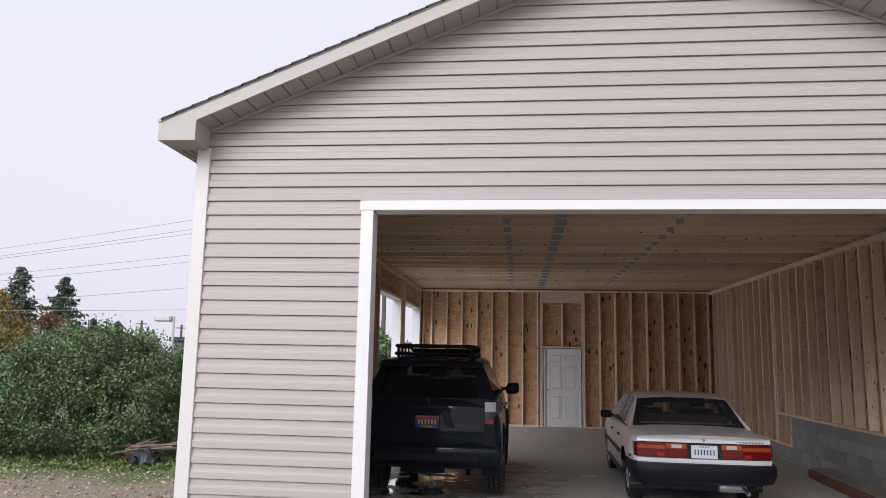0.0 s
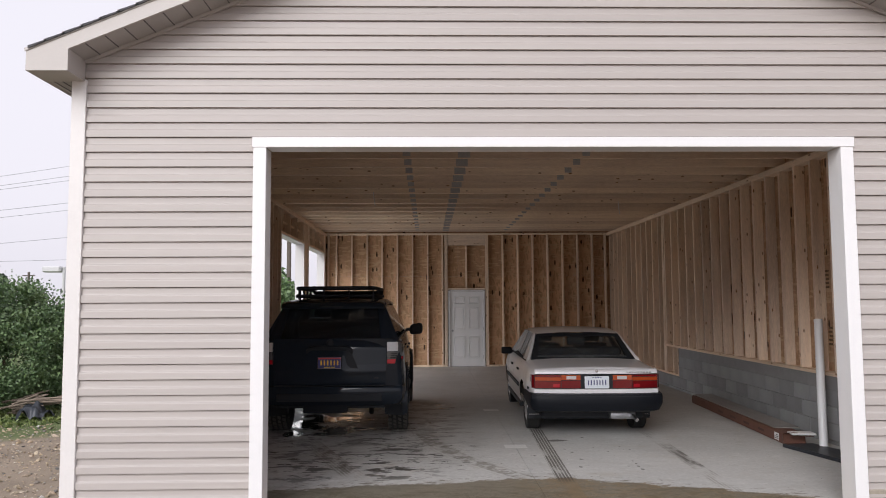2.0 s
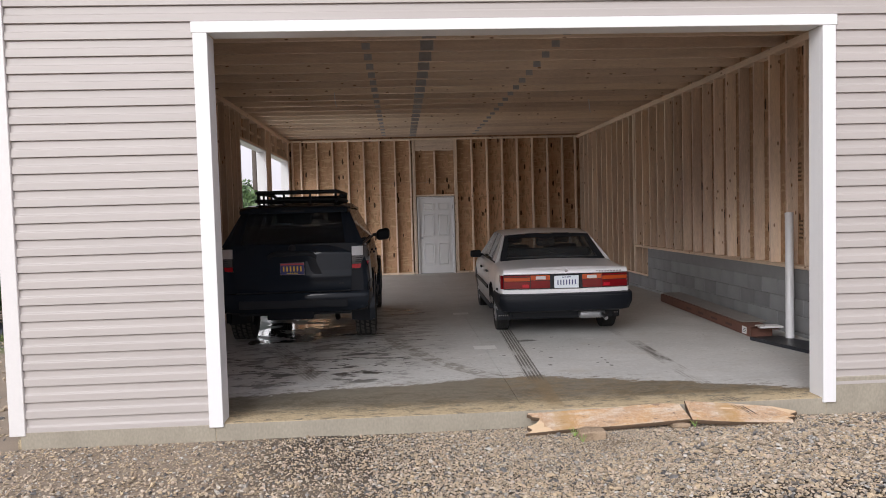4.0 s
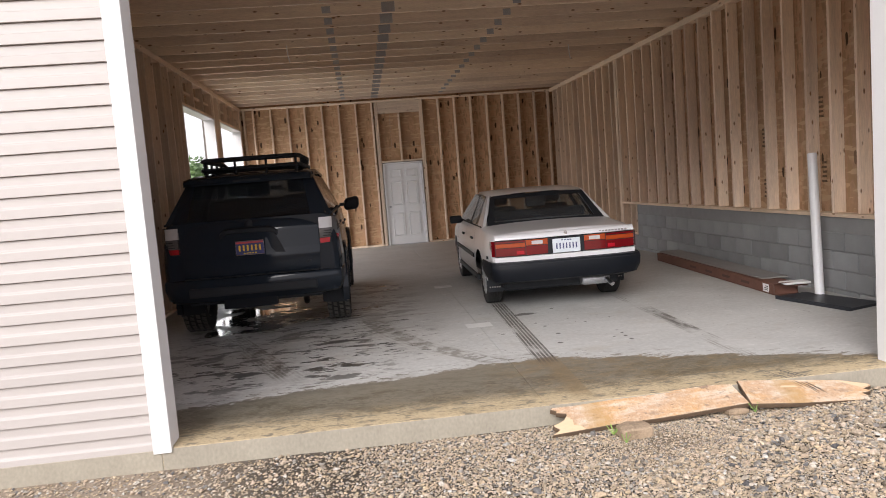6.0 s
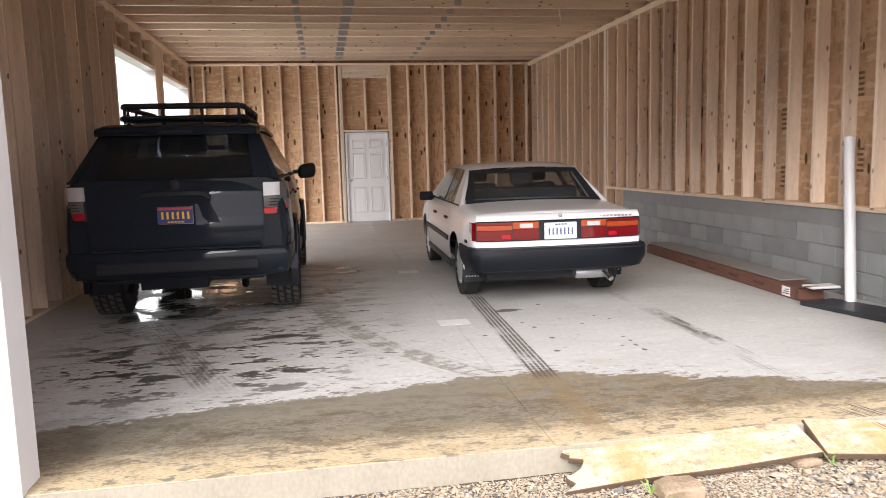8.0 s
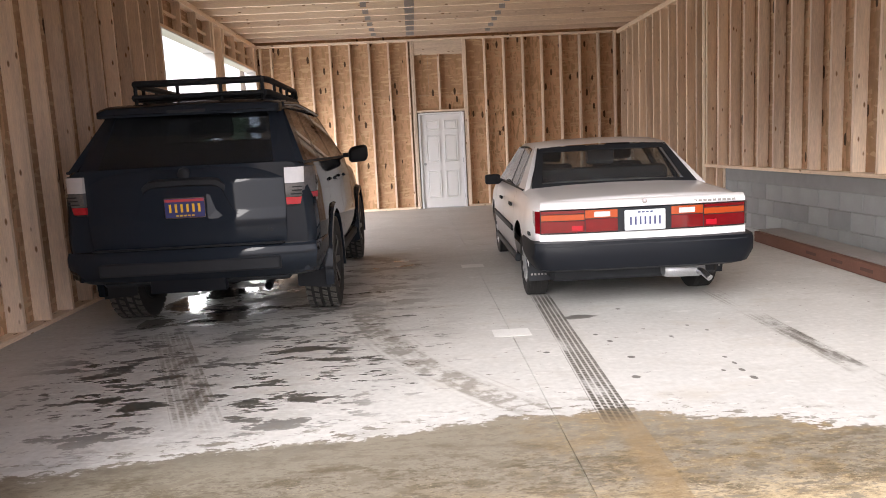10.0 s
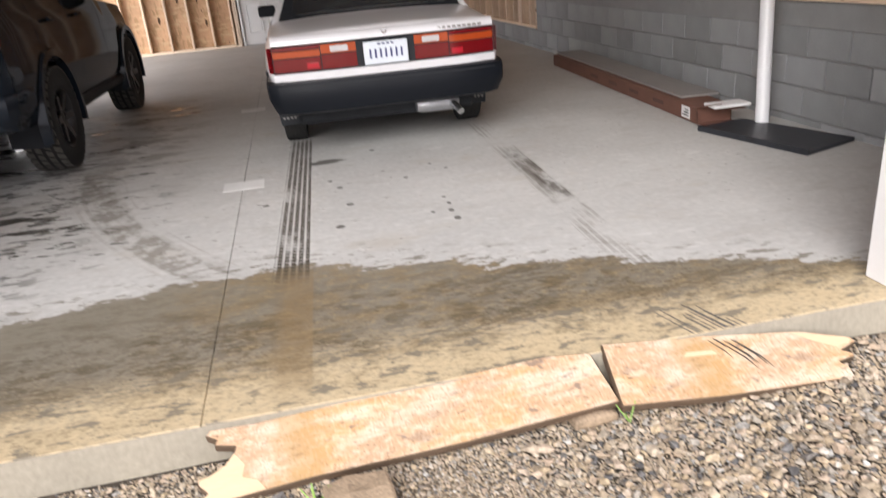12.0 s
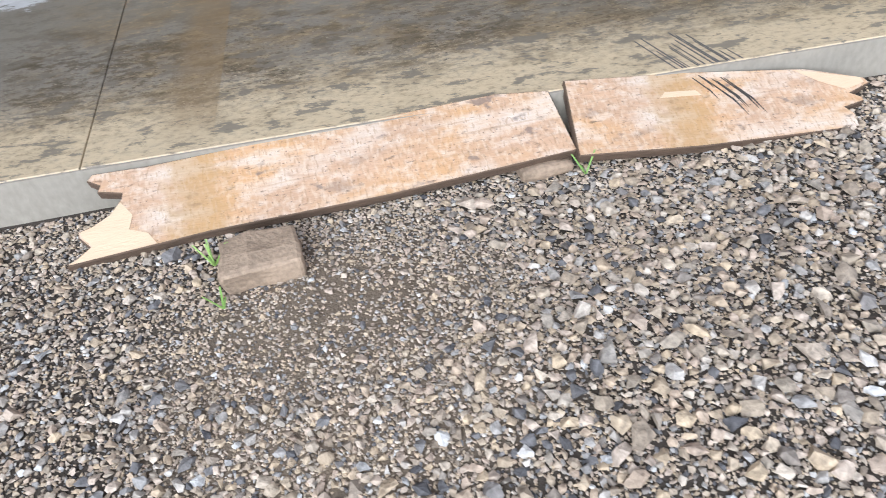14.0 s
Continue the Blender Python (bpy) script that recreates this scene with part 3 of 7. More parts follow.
# roof: two slopes with shingles, fascias and soffits
OVER_Y, OVER_X = 0.30, 0.26
roof = tagged(new("roof"), "gable roof with dark asphalt shingles and clay fascias", "roof", kind="structure")
RISE = 0.135
for s in (-1, 1):
    edge = (OUT_L - OVER_X) if s < 0 else (OUT_R + OVER_X)
    y0, y1 = FRONT - OVER_Y, BACK + 0.5
    top = lambda x: 5.366 + RISE - PITCH * abs(x - MID)
    part("roof_deck", prism([(MID, top(MID) - 0.012), (edge, top(edge) - 0.012), (edge, top(edge) - 0.03), (MID, top(MID) - 0.03)], y0 + 0.025, y1), OSB, roof)
    for i in range(34):
        d0, d1 = i * 0.143, (i + 1) * 0.143 + 0.02
        xa, xb = edge + (-s) * d0 - (0 if i else -s * -0.02), edge + (-s) * d1
        if (MID - xa) * -s < 0.02:
            break
        if (MID - xb) * -s < 0:
            xb = MID
        part("shingle", prism([(xa, top(xa) + 0.012), (xb, top(xb) + 0.002), (xb, top(xb) - 0.01), (xa, top(xa) - 0.01)], y0 - 0.018, y1), SHINGLE, roof)
    # rake fascia
    fx = edge
    part("fascia", prism([(MID, 5.366 + RISE - 0.012), (fx, top(fx) - 0.012), (fx, rake(fx) - 0.0), (MID, 5.366 - 0.0)], y0, y0 + 0.024), FASCIA, roof)
    part("drip_edge", prism([(MID, 5.366 + RISE + 0.004), (fx - 0.01 * -s, top(fx) + 0.004), (fx - 0.01 * -s, top(fx) - 0.022), (MID, 5.366 + RISE - 0.022)], y0 - 0.008, y0 - 0.0005), FASCIA, roof)
    part("soffit", prism([(MID, 5.366 + 0.012), (fx, rake(fx) + 0.012), (fx, rake(fx)), (MID, 5.366)], y0 + 0.025, FRONT + 0.03), SOFFIT, roof)
    for k in range(30):
        x = fx - s * (0.3 + k * 0.152)
        if (MID - x) * -s < 0.1:
            break
        # thin dark strip in place of a groove's shadow
        part("soffit_groove_shade", prism([(x - 0.004, rake(x - 0.004) - 0.004), (x + 0.004, rake(x + 0.004) - 0.004), (x + 0.004, rake(x + 0.004) - 0.0003), (x - 0.004, rake(x - 0.004) - 0.0003)], y0 + 0.026, FRONT + 0.004), GROOVE_SHADE, roof)
    part("soffit_trim", prism([(MID, 5.366 - 0.0), (s * -0.05 + (OUT_R if s > 0 else OUT_L), rake((OUT_R if s > 0 else OUT_L) - s * 0.05)), (s * -0.05 + (OUT_R if s > 0 else OUT_L), rake((OUT_R if s > 0 else OUT_L) - s * 0.05) - 0.03), (MID, 5.366 - 0.03)], FRONT - 0.016, FRONT + 0.004), FASCIA, roof)
    # eave box at the corner, eave fascia and soffit along the side
    wx = OUT_L + 0.07 if s < 0 else OUT_R - 0.07
    zb = 3.557
    part("eave_box", prism([(fx, zb), (wx, zb), (wx, rake(wx)), (fx, rake(fx) + 0.002)], y0 - 0.002, FRONT - 0.001), FASCIA, roof)
    a, b = sorted((fx, fx - s * 0.022))
    part("eave_fascia", box(a, b, FRONT, y1, zb, top(fx) - 0.02), FASCIA, roof)
    a, b = sorted((fx - s * 0.022, (OUT_L + 0.01) if s < 0 else (OUT_R - 0.01)))
    part("eave_soffit", box(a, b, FRONT, y1, zb + 0.004, zb + 0.016), SOFFIT, roof)
    for k in range(3):
        x = a + 0.05 + 0.07 * k
        # groove shade as a dark strip, along the eave too
        part("soffit_groove_shade", box(x - 0.004, x + 0.004, FRONT, y1, zb - 0.001, zb + 0.0035), GROOVE_SHADE, roof)

# trusses

def stick(xa, za, xb, zb, depth, y, width=0.038):
    """A truss member from one place to another."""
    d = Vector((xb - xa, 0, zb - za))
    nrm = Vector((-d.z, 0, d.x)).normalized() * depth / 2
    pts = [(xa + nrm.x, za + nrm.z), (xb + nrm.x, zb + nrm.z), (xb - nrm.x, zb - nrm.z), (xa - nrm.x, za - nrm.z)]
    return prism(pts, y, y + width)


first = None
for k in range(22):
    y = FRONT + 0.20 + 0.6096 * k
    if first is None:
        first = thing("roof_truss", "bare spruce roof truss with pressed steel plates", "roof truss", group="roof trusses", kind="structure")
        part("bottom_chord", box(LEFT - 0.14, RIGHT + 0.14, 0, 0.038, CEIL, CEIL + 0.14, 0.002), LUMBER_X, first)
        for s in (-1, 1):
            e = LEFT - 0.14 if s < 0 else RIGHT + 0.14
            part("top_chord", stick(e, 5.366 + RISE - 0.10 - PITCH * abs(e - MID), MID, 5.366 + RISE - 0.10, 0.13, 0), LUMBER_X, first)
            part("web", stick(MID + s * 1.2, CEIL + 0.14, MID + s * 2.0, 4.55, 0.089, 0), LUMBER_X, first)
            part("web", stick(MID + s * 1.2, CEIL + 0.14, MID, 5.30, 0.089, 0), LUMBER_X, first)
            part("connector_plate", box((0.10 if s < 0 else 2.42) - 0.05, (0.10 if s < 0 else 2.42) + 0.05, -0.002, 0, CEIL + 0.03, CEIL + 0.11), STEEL, first)
        part("connector_plate", box(0.76, 0.92, -0.002, 0, CEIL + 0.01, CEIL + 0.13), STEEL, first)
        first.matrix_basis = pose(0, y, 0)
    else:
        copy_thing(first, pose(0, y, 0))

# back wall
wall_back = tagged(new("wall_back"), "unfinished stud wall sheathed in oriented strand board", "wall", kind="structure")
DX0, DX1, DZ = 0.93, 1.875, 2.01
for k, (x0, x1, z0, z1) in enumerate([(LEFT - 0.14 + 1.22 * i, min(LEFT - 0.14 + 1.22 * (i + 1), RIGHT + 0.14), a, b) for i in range(7) for a, b in ((0.0, 2.40), (2.403, CEIL + 0.3))]):
    if z0 < 1 and x0 < DX1 and x1 > DX0:
        if x0 < DX0:
            part("osb_sheet", box(x0 + 0.002, DX0 - 0.03, BACK + 0.14, BACK + 0.151, z0, z1), OSB, wall_back)
        if x1 > DX1:
            part("osb_sheet", box(DX1 + 0.03, x1 - 0.002, BACK + 0.14, BACK + 0.151, z0, z1), OSB, wall_back)
        part("osb_sheet", box(max(x0, DX0 - 0.029), min(x1, DX1 + 0.029), BACK + 0.14, BACK + 0.151, DZ + 0.03, z1), OSB, wall_back)
        continue
    part("osb_sheet", box(x0 + 0.002, x1 - 0.002, BACK + 0.14, BACK + 0.151, z0, z1), OSB, wall_back)
part("plate", box(LEFT - 0.14, RIGHT + 0.14, BACK, BACK + 0.14, CEIL - 0.045, CEIL - 0.003, 0.002), LUMBER_X, wall_back)
part("plate", box(LEFT, DX0 - 0.05, BACK, BACK + 0.14, 0.0, 0.04, 0.002), LUMBER_X, wall_back)
part("plate", box(DX1 + 0.05, RIGHT, BACK, BACK + 0.14, 0.0, 0.04, 0.002), LUMBER_X, wall_back)


def stud_at(parent, x, z0, z1):
    part("stud", box(x - 0.019, x + 0.019, BACK, BACK + 0.139, z0, z1, 0.002), LUMBER, parent)


for x in (-2.29, -2.07, -1.66, -1.25, -0.85, -0.445, -0.04, 0.365, 0.76, 0.835, 0.875, 1.93, 1.97, 2.38, 2.785, 3.19, 3.59, 3.995, 4.40, 4.80, 5.15):
    stud_at(wall_back, x, 0.041, CEIL - 0.046)
stud_at(wall_back, 1.40, DZ + 0.07, CEIL - 0.33)
part("header", box(0.90, 1.91, BACK + 0.01, BACK + 0.139, CEIL - 0.325, CEIL - 0.05, 0.003), LUMBER_X, wall_back)
part("header", box(0.90, 1.91, BACK, BACK + 0.139, DZ + 0.03, DZ + 0.069, 0.003), LUMBER_X, wall_back)


# unseen outer skin, added to stop light leaking through the board seams
part("siding", box(OUT_L + 0.02, OUT_R - 0.02, BACK + 0.155, BACK + 0.175, -0.1, CEIL + 0.4), VINYL, wall_back)
part("gable_sheathing", prism([(OUT_L + 0.03, CEIL + 0.301), (OUT_R - 0.03, CEIL + 0.301), (MID, rake(MID))], BACK + 0.14, BACK + 0.151), OSB, wall_back)


def panel_door():
    d = tagged(new("door_2"), "closed white six-panel door in a white frame", "door", kind="structure")
    y = BACK + 0.06
    bm = box(DX0 + 0.03, DX1 - 0.03, y, y + 0.045, 0.015, DZ - 0.025, 0.003)
    part("door_leaf", bm, DOOR_WHITE, d)
    cols = ((DX0 + 0.14, DX0 + 0.42), (DX1 - 0.42, DX1 - 0.14))
    for x0, x1 in cols:
        for z0, z1 in ((0.22, 0.80), (0.98, 1.56), (1.66, 1.86)):
            bm = box(x0, x1, y - 0.024, y - 0.0005, z0, z1, 0.004)
            r = bmesh.ops.inset_region(bm, faces=[f for f in bm.faces if f.normal.y < -0.9 and f.calc_area() > 0.02], thickness=0.022, depth=-0.021)
            r = bmesh.ops.inset_region(bm, faces=[f for f in bm.faces if f.normal.y < -0.9 and f.calc_area() > 0.015], thickness=0.03, depth=0.014)
            part("panel", bm, DOOR_WHITE, d)
    part("frame", box(DX0 - 0.012, DX0 + 0.026, y - 0.05, y + 0.08, 0.0, DZ, 0.003), DOOR_WHITE, d)
    part("frame", box(DX1 - 0.026, DX1 + 0.012, y - 0.05, y + 0.08, 0.0, DZ, 0.003), DOOR_WHITE, d)
    part("frame", box(DX0 + 0.027, DX1 - 0.027, y - 0.05, y + 0.08, DZ - 0.02, DZ + 0.012, 0.003), DOOR_WHITE, d)
    part("threshold", box(DX0 + 0.027, DX1 - 0.027, y - 0.03, y + 0.08, 0.0, 0.013), STEEL, d)
    hx = DX0 + 0.095
    bm = lathe([(0.0, -0.05), (0.026, -0.048), (0.03, -0.02), (0.012, -0.015), (0.03, -0.004), (0.03, 0.0), (0.0, 0.0)], 16, axis="y")
    bmesh.ops.translate(bm, verts=bm.verts, vec=(hx, y - 0.001, 0.95))
    part("door_handle", bm, STEEL, d, "round steel door knob", 40)
    for z in (0.25, 1.0, 1.75):
        part("hinge", box(DX1 - 0.036, DX1 - 0.022, y - 0.012, y, z - 0.05, z + 0.05, 0.002), STEEL, d)


panel_door()

# right wall: block knee wall with a stud wall on it, stepping down towards the back
wall_right = tagged(new("wall_right"), "stud wall on a grey concrete block knee wall", "wall", kind="structure")
SILL, STEP_Y, LOW = 0.845, 14.35, 0.30
part("mortar", box(RIGHT + 0.012, RIGHT + 0.19, FRONT + 0.19, STEP_Y - 0.01, -0.2, SILL - 0.042), MORTAR, wall_right)
part("mortar", box(RIGHT + 0.012, RIGHT + 0.19, STEP_Y - 0.009, BACK + 0.14, -0.2, LOW - 0.042), MORTAR, wall_right)
part("plate", box(RIGHT - 0.012, RIGHT + 0.13, FRONT + 0.19, 15.06, SILL - 0.038, SILL + 0.002, 0.003), LUMBER_Y, wall_right)
part("plate", box(RIGHT, RIGHT + 0.13, STEP_Y + 0.005, BACK - 0.002, LOW - 0.038, LOW, 0.003), LUMBER_Y, wall_right)
part("plate", box(RIGHT, RIGHT + 0.14, FRONT + 0.19, BACK - 0.002, CEIL - 0.085, CEIL - 0.003, 0.003), LUMBER_Y, wall_right)
y, k = 6.44, 0
while y < BACK - 0.06:
    low = y > 15.06
    z0 = LOW + 0.001 if low else SILL + 0.003
    part("stud", box(RIGHT + 0.002, RIGHT + 0.139, y, y + 0.038, z0, CEIL - 0.086, 0.002), LUMBER, wall_right)
    y, k = y + 0.4064, k + 1
for yy in (14.36, 14.62, 15.02):
    part("stud", box(RIGHT + 0.004, RIGHT + 0.139, yy, yy + 0.038, LOW + 0.001, SILL - 0.039, 0.002), LUMBER, wall_right)
for yy in (15.065, 15.115):
    part("stud", box(RIGHT - 0.002, RIGHT + 0.139, yy, yy + 0.038, LOW + 0.001, CEIL - 0.087, 0.002), LUMBER, wall_right)
for i in range(11):
    y0, y1 = FRONT + 0.19 + 1.22 * i, min(FRONT + 0.19 + 1.22 * (i + 1), BACK + 0.14)
    for a, b in ((0.2 if y0 > 13 else SILL - 0.03, 2.40), (2.403, CEIL + 0.3)):
        part("osb_sheet", box(RIGHT + 0.14, RIGHT + 0.151, y0 + 0.002, y1 - 0.002, a, b), OSB, wall_right)
# unseen skins behind the right wall's boards, added to keep light out
part("siding", box(RIGHT + 0.155, RIGHT + 0.175, FRONT + 0.1, BACK + 0.15, SILL - 0.06, CEIL + 0.25), VINYL, wall_right)
part("siding", box(RIGHT + 0.195, RIGHT + 0.215, STEP_Y, BACK + 0.15, 0.1, SILL), VINYL, wall_right)
bm = box(0.0, 0.012 + 0.01, 0.004, 0.396, 0.004, 0.192, 0.004)
block_mesh = part("block", bm, BLOCK, wall_right)
base = block_mesh.data
first_block = True
for row in range(5):
    z = 0.2 * row - 0.15
    y = FRONT + 0.2 - (0.2 if row % 2 else 0.0)
    while y < BACK:
        top_ok = z + 0.2 <= (SILL - 0.03 if y + 0.4 < STEP_Y + 0.05 else LOW - 0.03)
        if top_ok and y > FRONT + 0.1:
            if first_block:
                block_mesh.matrix_basis, first_block = pose(RIGHT + 0.0, y, z), False
            else:
                put("block", base, wall_right, pose(RIGHT + 0.0, y, z))
        y += 0.4

# left wall: two tall openings near the back, each cased in white
wall_left = tagged(new("wall_left"), "stud wall with two tall open garage bays", "wall", kind="structure")
BAYS = ((13.84, 16.32), (16.93, 19.42))
BAY_T = 2.99
for y0, y1 in ((FRONT + 0.19, BAYS[0][0]), (BAYS[0][1], BAYS[1][0]), (BAYS[1][1], BACK + 0.15)):
    a = y0
    while a < y1 - 0.01:
        b = min(a + 1.22, y1)
        part("osb_sheet", box(LEFT - 0.151, LEFT - 0.14, a + 0.001, b - 0.001, -0.02, BAY_T), OSB, wall_left)
        a = b
a = FRONT + 0.19
while a < BACK + 0.15:
    part("osb_sheet", box(LEFT - 0.151, LEFT - 0.14, a + 0.001, min(a + 1.22, BACK + 0.15) - 0.001, BAY_T + 0.002, CEIL + 0.3), OSB, wall_left)
    a += 1.22
part("siding", box(LEFT - 0.175, LEFT - 0.152, FRONT + 0.1, BAYS[0][0], 0.0, CEIL), VINYL, wall_left)
part("plate", box(LEFT - 0.14, LEFT, FRONT + 0.19, BACK - 0.002, CEIL - 0.085, CEIL - 0.003, 0.003), LUMBER_Y, wall_left)
part("plate", box(LEFT - 0.14, LEFT, FRONT + 0.19, BAYS[0][0] - 0.01, 0.0, 0.038, 0.003), LUMBER_Y, wall_left)
y = FRONT + 0.25
while y < BAYS[0][0] - 0.1:
    part("stud", box(LEFT - 0.139, LEFT - 0.002, y, y + 0.038, 0.039, CEIL - 0.086, 0.002), LUMBER, wall_left)
    y += 0.4064
for y in (BAYS[0][0] - 0.062, BAYS[0][1] + 0.022, BAYS[0][1] + 0.062, BAYS[1][0] - 0.10, BAYS[1][0] - 0.062, BAYS[1][1] + 0.022, BAYS[1][1] + 0.2):
    part("stud", box(LEFT - 0.139, LEFT - 0.001, y, y + 0.038, 0.002, CEIL - 0.086, 0.002), LUMBER, wall_left)
for y0, y1 in BAYS:
    part("header", box(LEFT - 0.139, LEFT - 0.003, y0 - 0.02, y1 + 0.02, BAY_T + 0.022, BAY_T + 0.06, 0.003), LUMBER_Y, wall_left)
    part("blocking", box(LEFT - 0.10, LEFT - 0.06, y0 - 0.02, y1 + 0.02, BAY_T + 0.25, BAY_T + 0.29, 0.003), LUMBER_Y, wall_left)
    for k in range(4):
        y = y0 + 0.1 + (y1 - y0 - 0.24) * k / 3
        part("cripple_stud", box(LEFT - 0.12, LEFT - 0.002, y, y + 0.038, BAY_T + 0.061, CEIL - 0.086, 0.002), LUMBER, wall_left)
    bay = tagged(new("bay_opening"), "tall open garage bay cased in white", "doorway", kind="structure")
    for ya, yb in ((y0 - 0.02, y0), (y1, y1 + 0.02)):
        part("jamb", box(LEFT - 0.20, LEFT, ya, yb, 0.003, BAY_T + 0.02, 0.002), WHITE_TRIM, bay)
    part("jamb", box(LEFT - 0.20, LEFT, y0 + 0.001, y1 - 0.001, BAY_T, BAY_T + 0.02, 0.002), WHITE_TRIM, bay)
# ---- ground ----
def lift(x, y):
    """Height of the ground: level gravel that rises a little away from the slab, falling to the side yard."""
    s = lambda v: max(0.0, min(1.0, v)) ** 2 * (3 - 2 * max(0.0, min(1.0, v)))
    h = -0.135 + 0.10 * s((x - 1.5) / 1.2) * s((6.05 - y) / 0.7)
    h -= 0.10 * s((-2.4 - x) / 2.0)
    h += 0.012 * noise.noise((x * 1.3, y * 1.3, 0.0)) if abs(x) < 30 and abs(y) < 30 else 0
    h += 0.006 * noise.noise((x * 5.0, y * 5.0, 3.0)) if abs(x) < 30 and abs(y) < 30 else 0
    return h


def ground_material():
    m = mat("gravel_soil", (0.25, 0.20, 0.15), 0.95, spread=0.35, scale=1.8, fine=140, bump=0.5, dist=0.01)
    n, l, b = nodes_of(m)
    co, sp = n.new("ShaderNodeTexCoord"), n.new("ShaderNodeSeparateXYZ")
    l.new(co.outputs["Object"], sp.inputs[0])
    t = n.new("ShaderNodeTexNoise")
    t.inputs["Scale"].default_value, t.inputs["Detail"].default_value = 0.9, 8
    l.new(co.outputs["Object"], t.inputs["Vector"])
    # grass begins past the gravelled yard
    add = n.new("ShaderNodeMath")
    add.operation = "MULTIPLY_ADD"
    add.inputs[1].default_value = 3.2
    l.new(t.outputs[0], add.inputs[0])
    l.new(sp.outputs[1], add.inputs[2])
    step = n.new("ShaderNodeMapRange")
    step.inputs[1].default_value, step.inputs[2].default_value = 12.4, 13.3
    l.new(add.outputs[0], step.inputs[0])
    side = n.new("ShaderNodeMapRange")
    side.inputs[1].default_value, side.inputs[2].default_value = -3.2, -4.2
    l.new(sp.outputs[0], side.inputs[0])
    mul = n.new("ShaderNodeMath")
    mul.operation = "MULTIPLY"
    l.new(step.outputs[0], mul.inputs[0])
    l.new(side.outputs[0], mul.inputs[1])
    mix = n.new("ShaderNodeMix")
    mix.data_type = "RGBA"
    l.new(mul.outputs[0], mix.inputs[0])
    l.new(b.inputs["Base Color"].links[0].from_socket, mix.inputs[6])
    mix.inputs[7].default_value = (0.10, 0.13, 0.045, 1)
    l.new(mix.outputs[2], b.inputs["Base Color"])
    # soil painted darker before the slab as shade between stones, paler where trodden
    def layer(mask, color, amount):
        lay = n.new("ShaderNodeMix")
        lay.data_type = "RGBA"
        k = n.new("ShaderNodeMath")
        k.operation = "MULTIPLY"
        k.inputs[1].default_value = amount
        l.new(mask, k.inputs[0])
        l.new(k.outputs[0], lay.inputs[0])
        l.new(b.inputs["Base Color"].links[0].from_socket, lay.inputs[6])
        lay.inputs[7].default_value = (*color, 1)
        l.new(lay.outputs[2], b.inputs["Base Color"])

    def span(socket, a, c):
        r = n.new("ShaderNodeMapRange")
        r.inputs[1].default_value, r.inputs[2].default_value = a, c
        l.new(socket, r.inputs[0])
        return r.outputs[0]

    near = n.new("ShaderNodeVectorMath")
    near.operation = "DISTANCE"
    near.inputs[1].default_value = (2.0, 5.4, -0.1)
    l.new(co.outputs["Object"], near.inputs[0])
    ragged = n.new("ShaderNodeMath")
    ragged.operation = "MULTIPLY_ADD"
    ragged.inputs[1].default_value = 3.0
    l.new(t.outputs[0], ragged.inputs[0])
    l.new(near.outputs["Value"], ragged.inputs[2])
    layer(span(ragged.outputs[0], 4.7, 3.1), (0.036, 0.028, 0.020), 0.94)
    d = n.new("ShaderNodeVectorMath")
    d.operation = "DISTANCE"
    d.inputs[1].default_value = (2.05, 5.65, -0.1)
    l.new(co.outputs["Object"], d.inputs[0])
    wob = n.new("ShaderNodeMath")
    wob.operation = "MULTIPLY_ADD"
    wob.inputs[1].default_value = 0.5
    l.new(t.outputs[0], wob.inputs[0])
    l.new(d.outputs["Value"], wob.inputs[2])
    layer(span(wob.outputs[0], 0.78, 0.5), (0.17, 0.13, 0.088), 0.9)
    return m


xs = np.concatenate([[-1500, -600, -250, -120, -60, -35], np.linspace(-22, -4, 37), np.linspace(-3.8, 6.4, 103), np.linspace(7, 20, 14), [35, 60, 120, 250, 600, 1500]])
ys = np.concatenate([[-1500, -600, -250, -120, -60, -30, -15], np.linspace(-8, 3, 23), np.linspace(3.2, 6.5, 67), np.linspace(7, 30, 47), [40, 60, 120, 250, 600, 1500]])
me = bpy.data.meshes.new("ground")
verts = [(x, y, lift(x, y)) for y in ys for x in xs]
nx = len(xs)
me.from_pydata(verts, [], [(j * nx + i, j * nx + i + 1, (j + 1) * nx + i + 1, (j + 1) * nx + i) for j in range(len(ys) - 1) for i in range(nx - 1)])
me.materials.append(ground_material())
me.shade_smooth()
tagged(new("ground", me), "packed gravel and soil yard with grass beyond", "ground", kind="structure")
# ---- car materials ----
PAINT = mat("dark_slate_paint", (0.0155, 0.0205, 0.029), 0.4, spread=0.06, scale=2, fine=400, bump=0.0, coat=0.5, spec=0.0)
WPAINT = mat("white_car_paint", (0.72, 0.715, 0.735), 0.32, spread=0.04, scale=2, fine=30, bump=0.0, coat=0.6)
BLACK = mat("black_plastic", (0.020, 0.022, 0.026), 0.6, spread=0.25, scale=6, fine=300, bump=0.15, dist=0.002, spec=0.2)
GREY_PL = mat("charcoal_bumper_plastic", (0.006, 0.0075, 0.011), 0.5, spread=0.15, scale=4, fine=200, bump=0.05, dist=0.002, spec=0.18)
DUSTY = mat("dusty_tread", (0.085, 0.08, 0.072), 0.95, spread=0.5, scale=14, fine=90, bump=0.3, dist=0.003)
RUBBER = mat("tyre_rubber", (0.018, 0.0175, 0.017), 0.9, spread=0.35, scale=12, fine=120, bump=0.4, dist=0.003)
